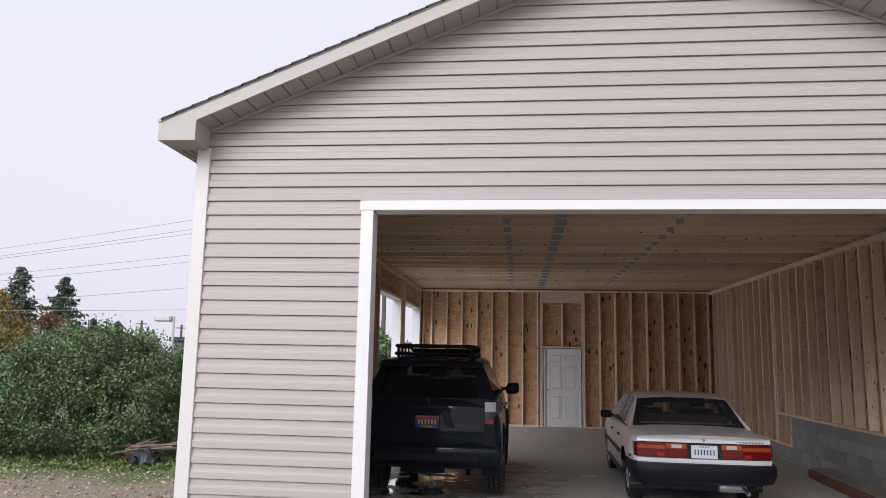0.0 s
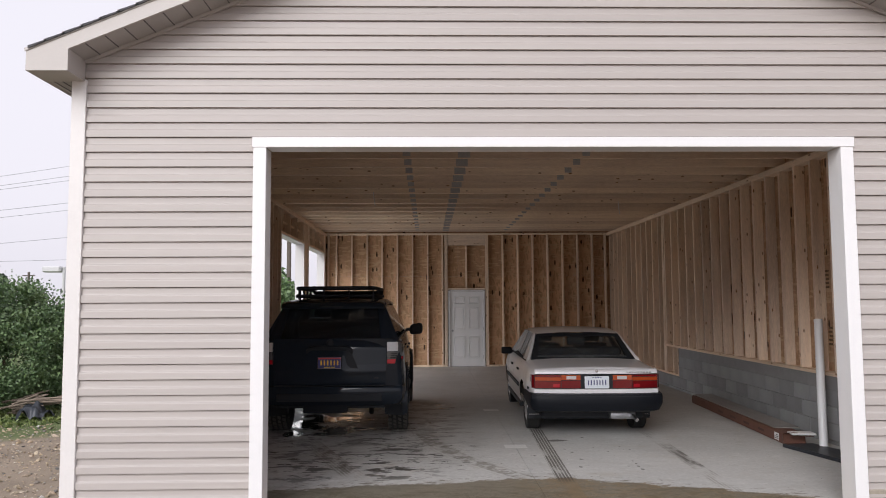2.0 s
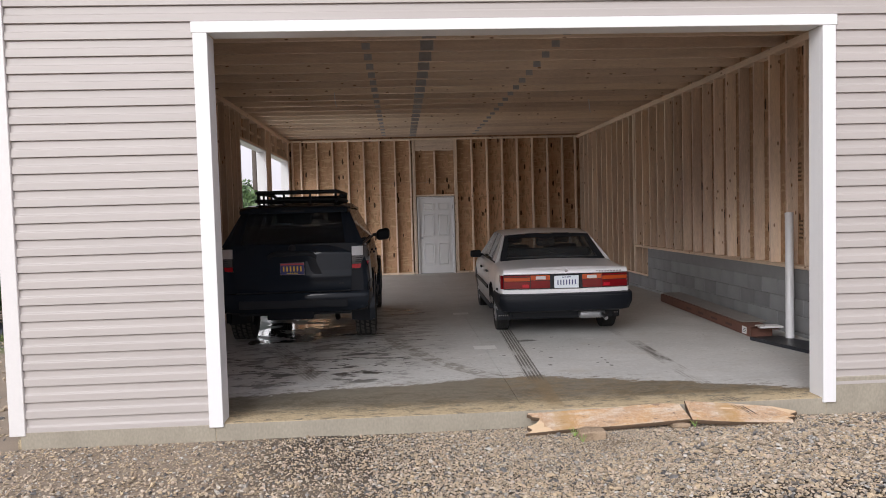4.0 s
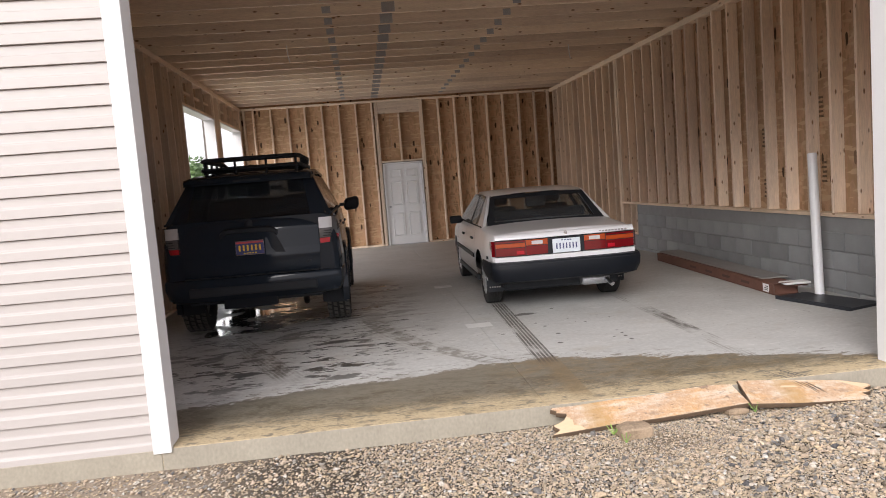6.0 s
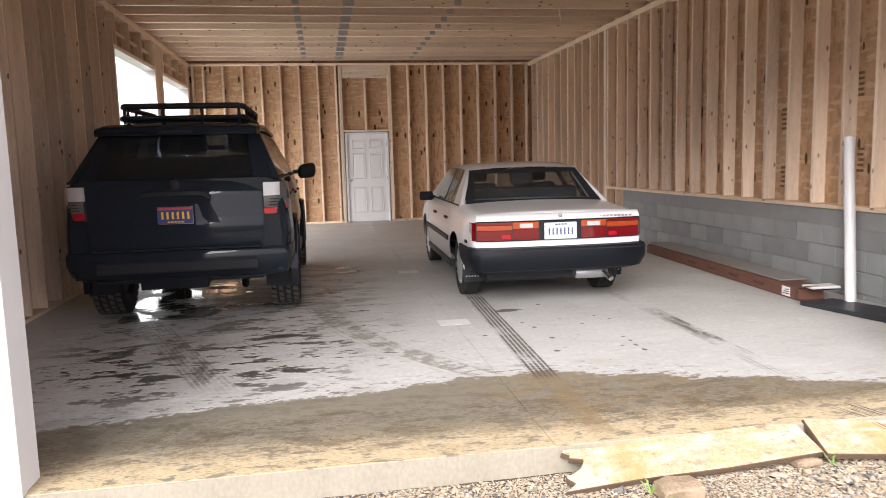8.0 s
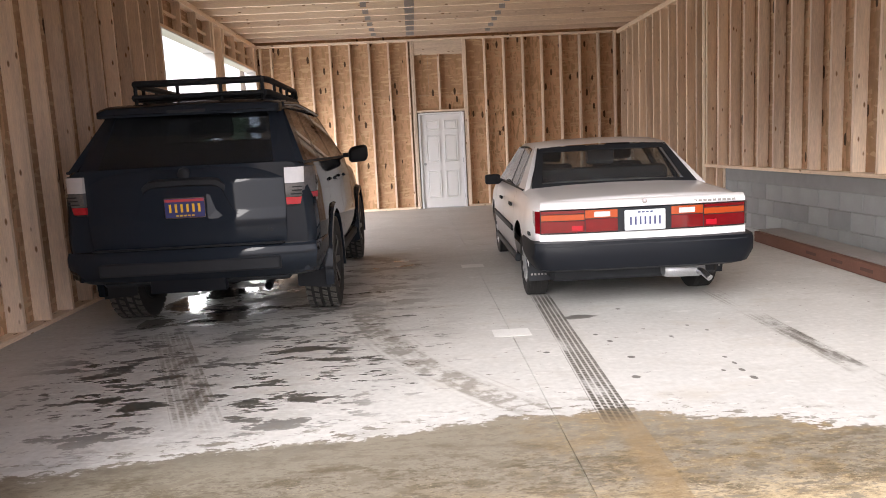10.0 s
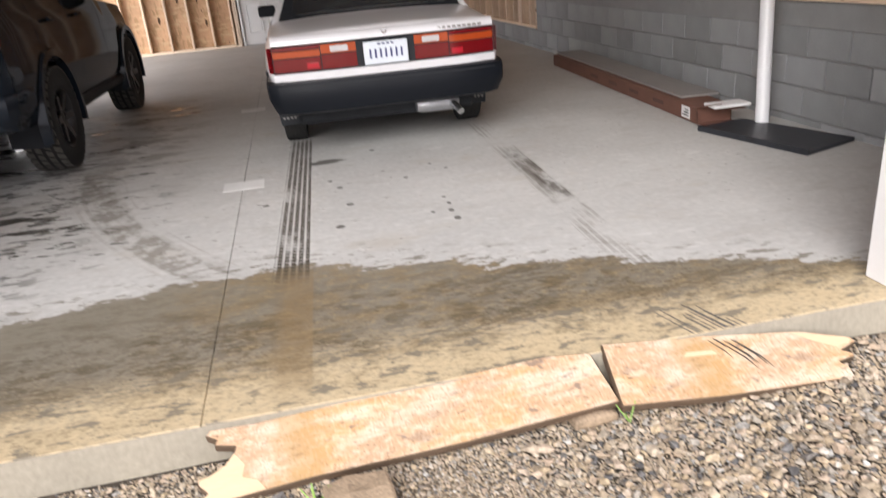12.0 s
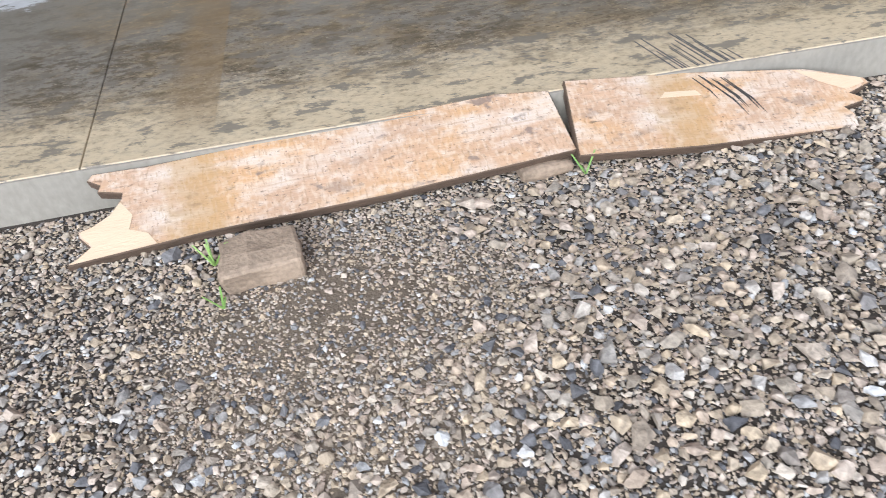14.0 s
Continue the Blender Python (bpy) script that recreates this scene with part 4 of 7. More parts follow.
CHROME = mat("bright_metal", (0.62, 0.63, 0.65), 0.22, metal=1.0, spread=0.08, scale=10, bump=0.03, dist=0.002)
ALLOY = mat("wheel_silver", (0.42, 0.43, 0.45), 0.4, metal=0.7, spread=0.15, scale=10, bump=0.05, dist=0.002)
DARK_RIM = mat("black_wheel", (0.02, 0.02, 0.022), 0.35, spread=0.2, scale=10, bump=0.05, dist=0.002)
RED = mat("red_lens", (0.15, 0.005, 0.008), 0.15, spread=0.15, scale=20, fine=120, bump=0.1, coat=1.0, dist=0.002)
BRIGHT_RED = mat("bright_red_reflector", (0.42, 0.012, 0.025), 0.15, spread=0.1, scale=40, fine=200, bump=0.1, coat=1.0, dist=0.002)
AMBER = mat("amber_lens", (0.38, 0.06, 0.014), 0.15, spread=0.15, scale=20, fine=120, bump=0.1, coat=1.0, dist=0.002)
CLEAR = mat("clear_lens", (0.52, 0.51, 0.52), 0.12, spread=0.10, scale=5, fine=25, bump=0.02, coat=1.0, dist=0.003)
SMOKE = mat("smoked_lens", (0.10, 0.10, 0.105), 0.12, spread=0.3, scale=40, fine=120, bump=0.2, coat=1.0, dist=0.003)
CLOTH = mat("dark_seat_cloth", (0.030, 0.032, 0.037), 0.9, spread=0.2, scale=10, fine=200, bump=0.3)
PLATE_BLUE = mat("plate_navy", (0.035, 0.04, 0.16), 0.4, spread=0.06, bump=0.0)
PLATE_WHITE = mat("plate_white", (0.66, 0.70, 0.76), 0.4, spread=0.06, bump=0.0)
YELLOW = mat("plate_yellow", (0.85, 0.55, 0.04), 0.4, spread=0.06, bump=0.0)
INK = mat("plate_ink", (0.05, 0.06, 0.16), 0.5, spread=0.1, bump=0.0)
PLATE_RED = mat("plate_red", (0.5, 0.06, 0.07), 0.4, spread=0.06, bump=0.0)


def glass_material(name, tint, haze=0.02):
    m = bpy.data.materials.new(name)
    m.use_nodes = True
    n, l = m.node_tree.nodes, m.node_tree.links
    n.remove(n["Principled BSDF"])
    clear, gloss, mix, fr = n.new("ShaderNodeBsdfTransparent"), n.new("ShaderNodeBsdfGlossy"), n.new("ShaderNodeMixShader"), n.new("ShaderNodeLayerWeight")
    power, low = n.new("ShaderNodeMath"), n.new("ShaderNodeMath")
    power.operation, low.operation = "POWER", "MULTIPLY_ADD"
    power.inputs[1].default_value, low.inputs[1].default_value, low.inputs[2].default_value = 4.0, 0.8, 0.025
    clear.inputs[0].default_value = (*tint, 1)
    gloss.inputs["Roughness"].default_value = 0.02
    l.new(fr.outputs["Facing"], power.inputs[0])
    l.new(power.outputs[0], low.inputs[0])
    l.new(low.outputs[0], mix.inputs[0])
    l.new(clear.outputs[0], mix.inputs[1])
    l.new(gloss.outputs[0], mix.inputs[2])
    # faint diffuse layer paints haze over the pane, lifting its blacks
    haze_film, dusty = n.new("ShaderNodeBsdfDiffuse"), n.new("ShaderNodeMixShader")
    haze_film.inputs[0].default_value = (0.30, 0.33, 0.38, 1)
    dusty.inputs[0].default_value = haze
    l.new(mix.outputs[0], dusty.inputs[1])
    l.new(haze_film.outputs[0], dusty.inputs[2])
    l.new(dusty.outputs[0], n["Material Output"].inputs[0])
    return m


GREY_CARD = mat("grey_trim_stock", (0.25, 0.235, 0.225), 0.7, spread=0.15, scale=4, fine=60, bump=0.1, dist=0.003)
TINTED = glass_material("dark_tinted_glass", (0.22, 0.245, 0.275), 0.045)
GLASS = glass_material("car_glass", (0.84, 0.86, 0.86))


def pane(p, thick, bm=None):
    """A flat plate on four corners, thickened towards its back."""
    bm = bm or bmesh.new()
    p = [Vector(q) for q in p]
    nrm = (p[2] - p[0]).cross(p[3] - p[1]).normalized() * thick
    a, b = [bm.verts.new(q) for q in p], [bm.verts.new(q - nrm) for q in p]
    bm.faces.new(a), bm.faces.new(b[::-1])
    for i in range(4):
        bm.faces.new((a[(i + 1) % 4], a[i], b[i], b[(i + 1) % 4]))
    return bm


def shell(ys, width, bottom, top, crown, side, axles=(), arch=0.0, axle_z=0.35):
    """A car's lower body: rings from sill over deck to sill, with the wheel arches cut out."""
    bm = bmesh.new()
    ts = np.linspace(0, 1, 13)
    rows = []
    for y in ys:
        w, b, t, c = width(y), bottom(y), top(y), crown(y)
        half = [(w * float(np.interp(s, side[0], side[1])), b + (t - b) * s) for s in ts]
        edge = half[-1][0]
        half += [(edge - 0.025, t + 0.016), (edge * 0.88, t + 0.02 + c * 0.35), (edge * 0.5, t + 0.02 + c * 0.8)]
        ring = [(-x, z) for x, z in half] + [(0, t + 0.02 + c)] + [(x, z) for x, z in half[::-1]]
        rows.append([bm.verts.new((x, y, z)) for x, z in ring])
    faces = []
    for a, b in zip(rows, rows[1:]):
        for k in range(len(a) - 1):
            faces.append(bm.faces.new((a[k], a[k + 1], b[k + 1], b[k])))
    bm.faces.new(rows[0]), bm.faces.new(rows[-1][::-1])
    gone = []
    for ay in axles:
        for f in faces:
            if not f.is_valid:
                continue
            c = f.calc_center_median()
            if abs(c.x) > 0.45 and math.hypot(c.y - ay, c.z - axle_z) < arch:
                gone.append(f)
        for r in rows:
            for v in r:
                d = Vector((0, v.co.y - ay, v.co.z - axle_z))
                if abs(v.co.x) > 0.45 and abs(d.length - arch) < 0.045 and d.length > 0.01:
                    d = d.normalized() * arch
                    v.co.y, v.co.z = ay + d.y, axle_z + d.z
    bmesh.ops.delete(bm, geom=list(set(gone)), context="FACES")
    return bm


def gap_line(s, y, width, side, bottom, top, z0):
    """A thin dark shut line that follows the body's side."""
    rows = []
    for t in np.linspace(0, 0.97, 12):
        z = bottom(y) + (top(y) - bottom(y)) * t
        if z > z0:
            x = s * (width(y) * float(np.interp(t, side[0], side[1])) + 0.0012)
            rows.append([(x, y, z), (x, y + 0.006, z)])
    return loft(rows)


def arch_flare(ay, az, r0, r1, x0, x1, a0=-12, a1=192, n=20):
    """A curved lip round a wheel arch."""
    rows = []
    for k in range(n + 1):
        a = radians(a0 + (a1 - a0) * k / n)
        c, s = math.cos(a), math.sin(a)
        rows.append([(x0, ay + r0 * c, az + r0 * s), (x1, ay + r0 * c, az + r0 * s), (x1, ay + (r0 + 0.7 * (r1 - r0)) * c, az + (r0 + 0.7 * (r1 - r0)) * s), (x0, ay + r1 * c, az + r1 * s)])
    return loft(rows, closed=True, ends=True)


def wheel(parent, x, y, r, width, rim_r, rim_mat, blocks, spokes, out):
    """A wheel on its axle: tyre with tread blocks and a rim with spokes; out is the side that faces outwards."""
    hub = part("wheel", lathe([(0.0, -width * 0.3), (rim_r * 0.9, -width * 0.3), (rim_r, -width * 0.45), (rim_r, width * 0.45), (rim_r * 0.93, width * 0.40), (rim_r * 0.86, width * 0.22), (0.07, width * 0.16), (0.0, width * 0.16)], 32), rim_mat, parent, smooth=35)
    h = width / 2
    bm = lathe([(rim_r * 0.99, -h * 0.86), (rim_r * 1.12, -h * 0.99), (r * 0.90, -h * 1.0), (r * 0.975, -h * 0.92), (r * 0.985, -h * 0.8), (r * 0.985, h * 0.8), (r * 0.975, h * 0.92), (r * 0.90, h * 1.0), (rim_r * 1.12, h * 0.99), (rim_r * 0.99, h * 0.86)], 48)
    if blocks == "ribs":
        for u in (-0.72, -0.36, 0.0, 0.36, 0.72):
            lathe([(r * 0.98, (u - 0.14) * h), (r, (u - 0.13) * h), (r, (u + 0.13) * h), (r * 0.98, (u + 0.14) * h)], 48, bm)
    else:
        n, tread = 34, bmesh.new()
        for k in range(n):
            for j, (u, wd, sh) in enumerate(((-0.80, 0.34, 0.0), (-0.30, 0.30, 0.5), (0.22, 0.30, 0.1), (0.76, 0.36, 0.6))):
                a = 2 * math.pi * (k + sh) / n
                r0, r1, da = r * 0.972, r * 1.006, 2 * math.pi / n * 0.31
                vs = []
                for rr in (r0, r1):
                    for du, sg in ((-wd / 2, -1), (wd / 2, -1), (wd / 2, 1), (-wd / 2, 1)):
                        aa = a + sg * da + du * 0.12
                        vs.append(tread.verts.new(((u + du) * h, rr * math.cos(aa), rr * math.sin(aa))))
                tread.faces.new(vs[4:])
                for i in range(4):
                    tread.faces.new((vs[i], vs[(i + 1) % 4], vs[4 + (i + 1) % 4], vs[4 + i]))
    if blocks != "ribs":
        part("tread", tread, DUSTY, hub, "dusty chunky tread blocks")
    part("tyre", bm, RUBBER, hub, smooth=30)
    bm = bmesh.new()
    for k in range(spokes):
        a = 2 * math.pi * k / spokes
        c, s = math.cos(a), math.sin(a)
        pts = []
        for rr, wd in ((0.05, 0.03), (rim_r * 0.88, 0.022)):
            for sg in (-1, 1):
                pts.append((rr * c - sg * wd * s, rr * s + sg * wd * c))
        p = [(width * 0.30, pts[0][0], pts[0][1]), (width * 0.30, pts[1][0], pts[1][1]), (width * 0.38, pts[3][0], pts[3][1]), (width * 0.38, pts[2][0], pts[2][1])]
        pane(p, 0.02, bm)
    part("spokes", bm, rim_mat, hub)
    part("hub_cap", lathe([(0.0, width * 0.36), (0.05, width * 0.355), (0.06, width * 0.28), (0.06, width * 0.1)], 20), rim_mat, hub, smooth=40)
    hub.matrix_basis = pose(x, y, r, 0, 0, 0 if out > 0 else 180)
    return hub


def seat(parent, x, y, z, w=0.5):
    """A front or rear seat: cushion, back and head restraint."""
    bm = box(x - w / 2, x + w / 2, y, y + 0.5, z, z + 0.16, 0.05, 2)
    box(x - w / 2, x + w / 2, y - 0.12, y + 0.04, z + 0.1, z + 0.62, 0.05, 2, bm)
    s = part("seat", bm, CLOTH, parent, smooth=40)
    part("head_restraint", box(x - 0.13, x + 0.13, y - 0.12, y - 0.02, z + 0.64, z + 0.82, 0.04, 2), CLOTH, s, smooth=40)


def bars(parent, x0, x1, z, y, height, material, count, gap=0.25):
    """Plain bars in a row for writing."""
    w = (x1 - x0) / count
    for k in range(count):
        part("character_bar", box(x0 + w * (k + gap / 2), x0 + w * (k + 1 - gap / 2), y - 0.0015, y, z - height / 2, z + height / 2), material, parent)


def suv():
    car = thing("suv", "dark slate sport utility vehicle with a roof rack", "car", m=pose(-0.83, 9.26, 0) @ Matrix.Diagonal((0.962, 1, 1, 1)))
    ax, R = (1.10, 3.89), 0.385
    ys = np.concatenate([[0.06, 0.075, 0.10, 0.14], np.linspace(0.19, 4.55, 62), [4.62, 4.68, 4.72]])
    I = lambda a, b: (lambda v: float(np.interp(v, a, b)))
    WID = I([0.06, 0.075, 0.1, 0.19, 0.5, 3.6, 4.3, 4.72], [0.86, 0.885, 0.905, 0.935, 0.95, 0.945, 0.91, 0.74])
    BOT, TOP = I([0, 0.3, 4.3, 4.72], [0.50, 0.44, 0.40, 0.5]), I([0.06, 3.0, 3.2, 4.4, 4.72], [1.25, 1.25, 1.17, 1.08, 0.95])
    SIDE = ([0, 0.15, 0.4, 0.62, 0.8, 1.0], [0.95, 0.985, 1.0, 0.985, 0.975, 0.93])
    part("body", shell(ys, WID, BOT, TOP, I([0, 3.0, 3.3, 4.7], [0.0, 0.0, 0.05, 0.03]), SIDE, ax, 0.47, R), PAINT, car, smooth=28)
    for s in (-1, 1):
        for ay in ax:
            part("arch_flare", arch_flare(ay, R, 0.455, 0.53, s * 0.90, s * 0.965), PAINT, car, smooth=40)
            wheel(car, s * 0.825, ay, R, 0.265, 0.225, DARK_RIM, "blocks", 6, s)
            part("arch_liner", box(min(s * 0.55, s * 0.56), max(s * 0.55, s * 0.56), ay - 0.46, ay + 0.46, 0.42, 1.0), BLACK, car)
            bm = prism([(s * 0.66, 0.27), (s * 0.93, 0.25), (s * 0.965, 0.5), (s * 0.66, 0.5)], ay - 0.475, ay - 0.462)
            part("mud_flap", bm, BLACK, car, "black rubber mud flap")
        part("sill_step", box(min(s * 0.78, s * 0.94), max(s * 0.78, s * 0.94), ax[0] + 0.55, ax[1] - 0.55, 0.36, 0.45, 0.02), BLACK, car)
    # cabin: pillars, roof and panes
    B = lambda s, u: (s * 0.862, 0.115 + 2.95 * u, 1.262)
    T = lambda s, u: (s * 0.665, 0.50 + 1.95 * u, 1.695)
    for s in (-1, 1):
        for name, u0, u1, v0, v1 in (("pillar", 0.0, 0.055, 0.0, 0.11), ("pillar", 0.27, 0.31, 0.28, 0.33), ("pillar", 0.585, 0.62, 0.62, 0.67), ("pillar", 0.955, 1.0, 0.95, 1.0)):
            q = [B(s, u0), B(s, u1), T(s, v1), T(s, v0)]
            part(name, pane(q if s > 0 else q[::-1], 0.05), PAINT, car)
        for u0, u1, v0, v1 in ((0.057, 0.268, 0.112, 0.278), (0.312, 0.583, 0.332, 0.618), (0.622, 0.953, 0.672, 0.948)):
            q = [B(s, u0), B(s, u1), T(s, v1), T(s, v0)]
            part("side_window", pane(q if s > 0 else q[::-1], 0.004), TINTED, car)
        part("window_trim", tube([B(s, 0.0), B(s, 1.0)], 0.012, 6), BLACK, car)
        part("roof_rail", tube([T(s, 0.0), (s * 0.655, 1.2, 1.735), T(s, 1.0)], 0.022, 8), PAINT, car, smooth=50)
        # mirror
        bm = box(-0.11, 0.11, -0.062, 0.062, -0.085, 0.085, 0.06, 6)
        for v in bm.verts:
            v.co.z += 0.02 * (v.co.x * s / 0.12) - 0.28 * max(0.0, -v.co.z) * max(0.0, v.co.x * s) / 0.12
        bmesh.ops.translate(bm, verts=bm.verts, vec=(s * 1.045, 2.93, 1.285))
        mirror = part("wing_mirror", bm, BLACK, car, "black wing mirror", 40)
        part("mirror_arm", box(min(s * 0.87, s * 1.0), max(s * 0.87, s * 1.0), 2.91, 2.96, 1.25, 1.30, 0.01), BLACK, mirror)
        part("door_handle", box(min(s * 0.935, s * 0.965), max(s * 0.935, s * 0.965), 1.25, 1.42, 1.08, 1.11, 0.01), PAINT, car)
        part("door_handle", box(min(s * 0.935, s * 0.965), max(s * 0.935, s * 0.965), 2.05, 2.22, 1.08, 1.11, 0.01), PAINT, car)
        for yy in (0.98, 1.92, 2.92):
            part("door_gap", gap_line(s, yy, WID, SIDE, BOT, TOP, 0.9 if yy < 1 else 0.5), BLACK, car)
    rows = []
    for y, dz, w in ((0.30, -0.03, 0.66), (0.42, 0.0, 0.69), (0.8, 0.03, 0.69), (1.5, 0.045, 0.69), (2.2, 0.02, 0.68), (2.46, -0.03, 0.66)):
        rows.append([(-w, y, 1.69 + dz - 0.035), (-w * 0.93, y, 1.715 + dz), (-w * 0.5, y, 1.735 + dz), (0, y, 1.74 + dz), (w * 0.5, y, 1.735 + dz), (w * 0.93, y, 1.715 + dz), (w, y, 1.69 + dz - 0.035)])
    bm = loft(rows)
    part("roof", bm, PAINT, car, smooth=60)
    rows = []
    for y, z0, z1, w in ((0.235, 1.655, 1.672, 0.645), (0.25, 1.635, 1.695, 0.665), (0.34, 1.635, 1.72, 0.68), (0.52, 1.66, 1.74, 0.67)):
        rows.append([(-w, y, z0), (-w, y, z1 - 0.02), (-w * 0.9, y, z1), (0, y, z1 + 0.012), (w * 0.9, y, z1), (w, y, z1 - 0.02), (w, y, z0)])
    spoiler = part("spoiler", loft(rows, closed=True, ends=True), PAINT, car, smooth=50)
    part("brake_light", box(-0.14, 0.14, 0.228, 0.24, 1.652, 1.672, 0.003), BLACK, spoiler)
    # tailgate with its window
    rows = []
    for z, d, w in ((0.71, 0.030, 0.705), (0.76, 0.012, 0.708), (0.87, 0.002, 0.712), (0.90, 0.004, 0.714), (0.945, 0.020, 0.715), (0.965, 0.024, 0.715), (1.13, 0.022, 0.712), (1.155, 0.026, 0.71), (1.22, 0.052, 0.705), (1.25, 0.068, 0.70), (1.272, 0.112, 0.70)):
        rows.append([(w * u, d - 0.014 + 0.045 * max(0.0, (abs(u) - 0.42) / 0.58) ** 1.8, z) for u in np.linspace(-1, 1, 17)])
    gate = part("tailgate", loft(rows), PAINT, car, smooth=50)
    part("rear_window", pane([(-0.64, 0.118, 1.275), (0.64, 0.118, 1.275), (0.575, 0.40, 1.66), (-0.575, 0.40, 1.66)], 0.004), TINTED, car)
    for s in (-1, 1):
        q = [(s * 0.64, 0.116, 1.265), (s * 0.80, 0.15, 1.265), (s * 0.665, 0.46, 1.69), (s * 0.575, 0.40, 1.675)]
        part("pillar", pane(q if s > 0 else q[::-1], 0.03), PAINT, car)
    # number plate recess, hood over it, sloping cheeks
    part("plate_recess", prism([(-0.37, 0.895), (0.37, 0.895), (0.25, 1.15), (-0.25, 1.15)], -0.004, 0.03), PAINT, gate, "recessed panel round the number plate")
    for s in (-1, 1):
        q = [(s * 0.162, -0.006 - (0.012 if s > 0 else 0.0), 0.90), (s * 0.35, 0.004, 0.90), (s * 0.275, 0.010, 1.03), (s * 0.162, 0.004 - (0.012 if s > 0 else 0.0), 1.075)]
        part("recess_cheek", pane(q if s > 0 else q[::-1], 0.012), PAINT, gate)
    rows = []
    for x, z, d in ((-0.30, 1.115, 0.0), (-0.255, 1.15, 0.014), (-0.2, 1.16, 0.02), (0.0, 1.163, 0.024), (0.2, 1.16, 0.02), (0.255, 1.15, 0.014), (0.30, 1.115, 0.0)):
        rows.append([(x, 0.03, z + 0.03), (x, -0.004 - d, z + 0.012), (x * 0.97, -0.004 - d, z - 0.02), (x * 0.95, 0.03, z - 0.045)])
    part("handle_bar", loft(rows, closed=True, ends=True), BLACK, gate, "black tailgate handle garnish", 40)
    part("badge", lathe([(0.0, -0.018), (0.03, -0.016), (0.042, -0.008), (0.05, 0.02)], 20, axis="y"), BLACK, gate, smooth=40).matrix_basis = pose(0, 0.035, 1.215)
    bars(gate, 0.42, 0.62, 0.80, 0.017, 0.022, BLACK, 6)
    plate = part("number_plate", box(-0.153, 0.153, -0.006, 0.004, 0.905, 1.062, 0.008), CHROME, gate, "navy number plate in a bright frame")
    part("plate_face", box(-0.142, 0.142, -0.009, -0.007, 0.918, 1.05), PLATE_BLUE, plate)
    part("plate_band", box(-0.14, 0.14, -0.0105, -0.0095, 1.028, 1.046), PLATE_RED, plate)
    bars(plate, -0.125, 0.125, 0.983, -0.0095, 0.058, YELLOW, 6, 0.6)
    bars(plate, -0.07, 0.07, 0.931, -0.0095, 0.010, YELLOW, 5, 0.3)
    # lamps: clear above, smoked in the middle, red below
    for s in (-1, 1):
        def lamp(z0, z1, inset, m, name, par=None, cols=(0, 7)):
            rows = []
            for z in np.linspace(z0, z1, 5):
                k = 0.014 * (1 - ((z - 1.095) / 0.14) ** 2)
                lean = 0.10 * (1.235 - z) ** 2
                row = [(s * 0.722, 0.07, z), (s * 0.726, 0.035 + inset - k, z), (s * 0.80, 0.045 + inset - k, z), (s * (0.862 - lean), 0.085 + inset - k, z), (s * (0.905 - lean + k - inset), 0.16, z), (s * (0.925 - lean + k - inset), 0.26 - 0.1 * (1.23 - z), z), (s * 0.90, 0.27, z)]
                rows.append(row[cols[0]:cols[1]])
            return part(name, loft(rows), m, par or car, smooth=50)
        housing = lamp(0.955, 1.235, 0.012, BLACK, "tail_lamp")
        lamp(1.118, 1.228, 0.0, CLEAR, "reverse_lens", housing, (0, 4))
        lamp(1.022, 1.115, 0.0, SMOKE, "smoked_lens", housing, (0, 4))
        lamp(0.968, 1.018, 0.0, BRIGHT_RED, "red_lens", housing, (0, 4))
        lamp(0.968, 1.045, 0.0, BRIGHT_RED, "red_side_lens", housing, (3, 7))
        lamp(1.048, 1.228, 0.0, SMOKE, "smoked_side_lens", housing, (3, 7))
        for k in range(3):
            part("lens_bar", box(min(s * 0.735, s * 0.85), max(s * 0.735, s * 0.85), 0.028, 0.036, 1.036 + 0.025 * k, 1.045 + 0.025 * k), BLACK, housing)
    # bumper with lower valance, step and towing plate
    rows = []
    for z, d, w in ((0.45, 0.10, 0.86), (0.50, 0.02, 0.92), (0.60, -0.02, 0.945), (0.67, -0.015, 0.945), (0.695, 0.0, 0.94), (0.705, 0.06, 0.92)):
        rows.append([(-w - 0.005, 0.55, z), (-w, 0.22, z), (-w * 0.97, d + 0.09, z), (-w * 0.86, d + 0.03, z), (-w * 0.5, d + 0.005, z), (0, d, z), (w * 0.5, d + 0.005, z), (w * 0.86, d + 0.03, z), (w * 0.97, d + 0.09, z), (w, 0.22, z), (w + 0.005, 0.55, z)])
    bumper = part("bumper", loft(rows), PAINT, car, smooth=45)
    part("bumper_insert", box(-0.66, 0.66, -0.026, 0.03, 0.52, 0.615, 0.012), BLACK, bumper, "black plastic bumper insert")
    part("bumper_step", box(-0.69, 0.69, -0.018, 0.07, 0.70, 0.712, 0.004), BLACK, bumper)
    part("towing_plate", box(-0.34, 0.22, 0.08, 0.16, 0.37, 0.475, 0.006), GREY_PL, car)
    part("valance", box(-0.7, 0.7, 0.12, 0.9, 0.42, 0.50, 0.02), BLACK, car)
    part("exhaust_pipe", tube([(0.5, 0.7, 0.40), (0.5, 0.33, 0.385), (0.52, 0.16, 0.37)], 0.032, 10, caps=False), BLACK, car, smooth=50)
    part("rear_axle", tube([(-0.75, ax[0], R), (0.75, ax[0], R)], 0.06, 10), BLACK, car, smooth=50)
    part("axle_housing", lathe([(0.0, -0.15), (0.1, -0.13), (0.15, 0.0), (0.1, 0.13), (0.0, 0.15)], 16, axis="y"), BLACK, car, smooth=50).matrix_basis = pose(0.0, ax[0], R)
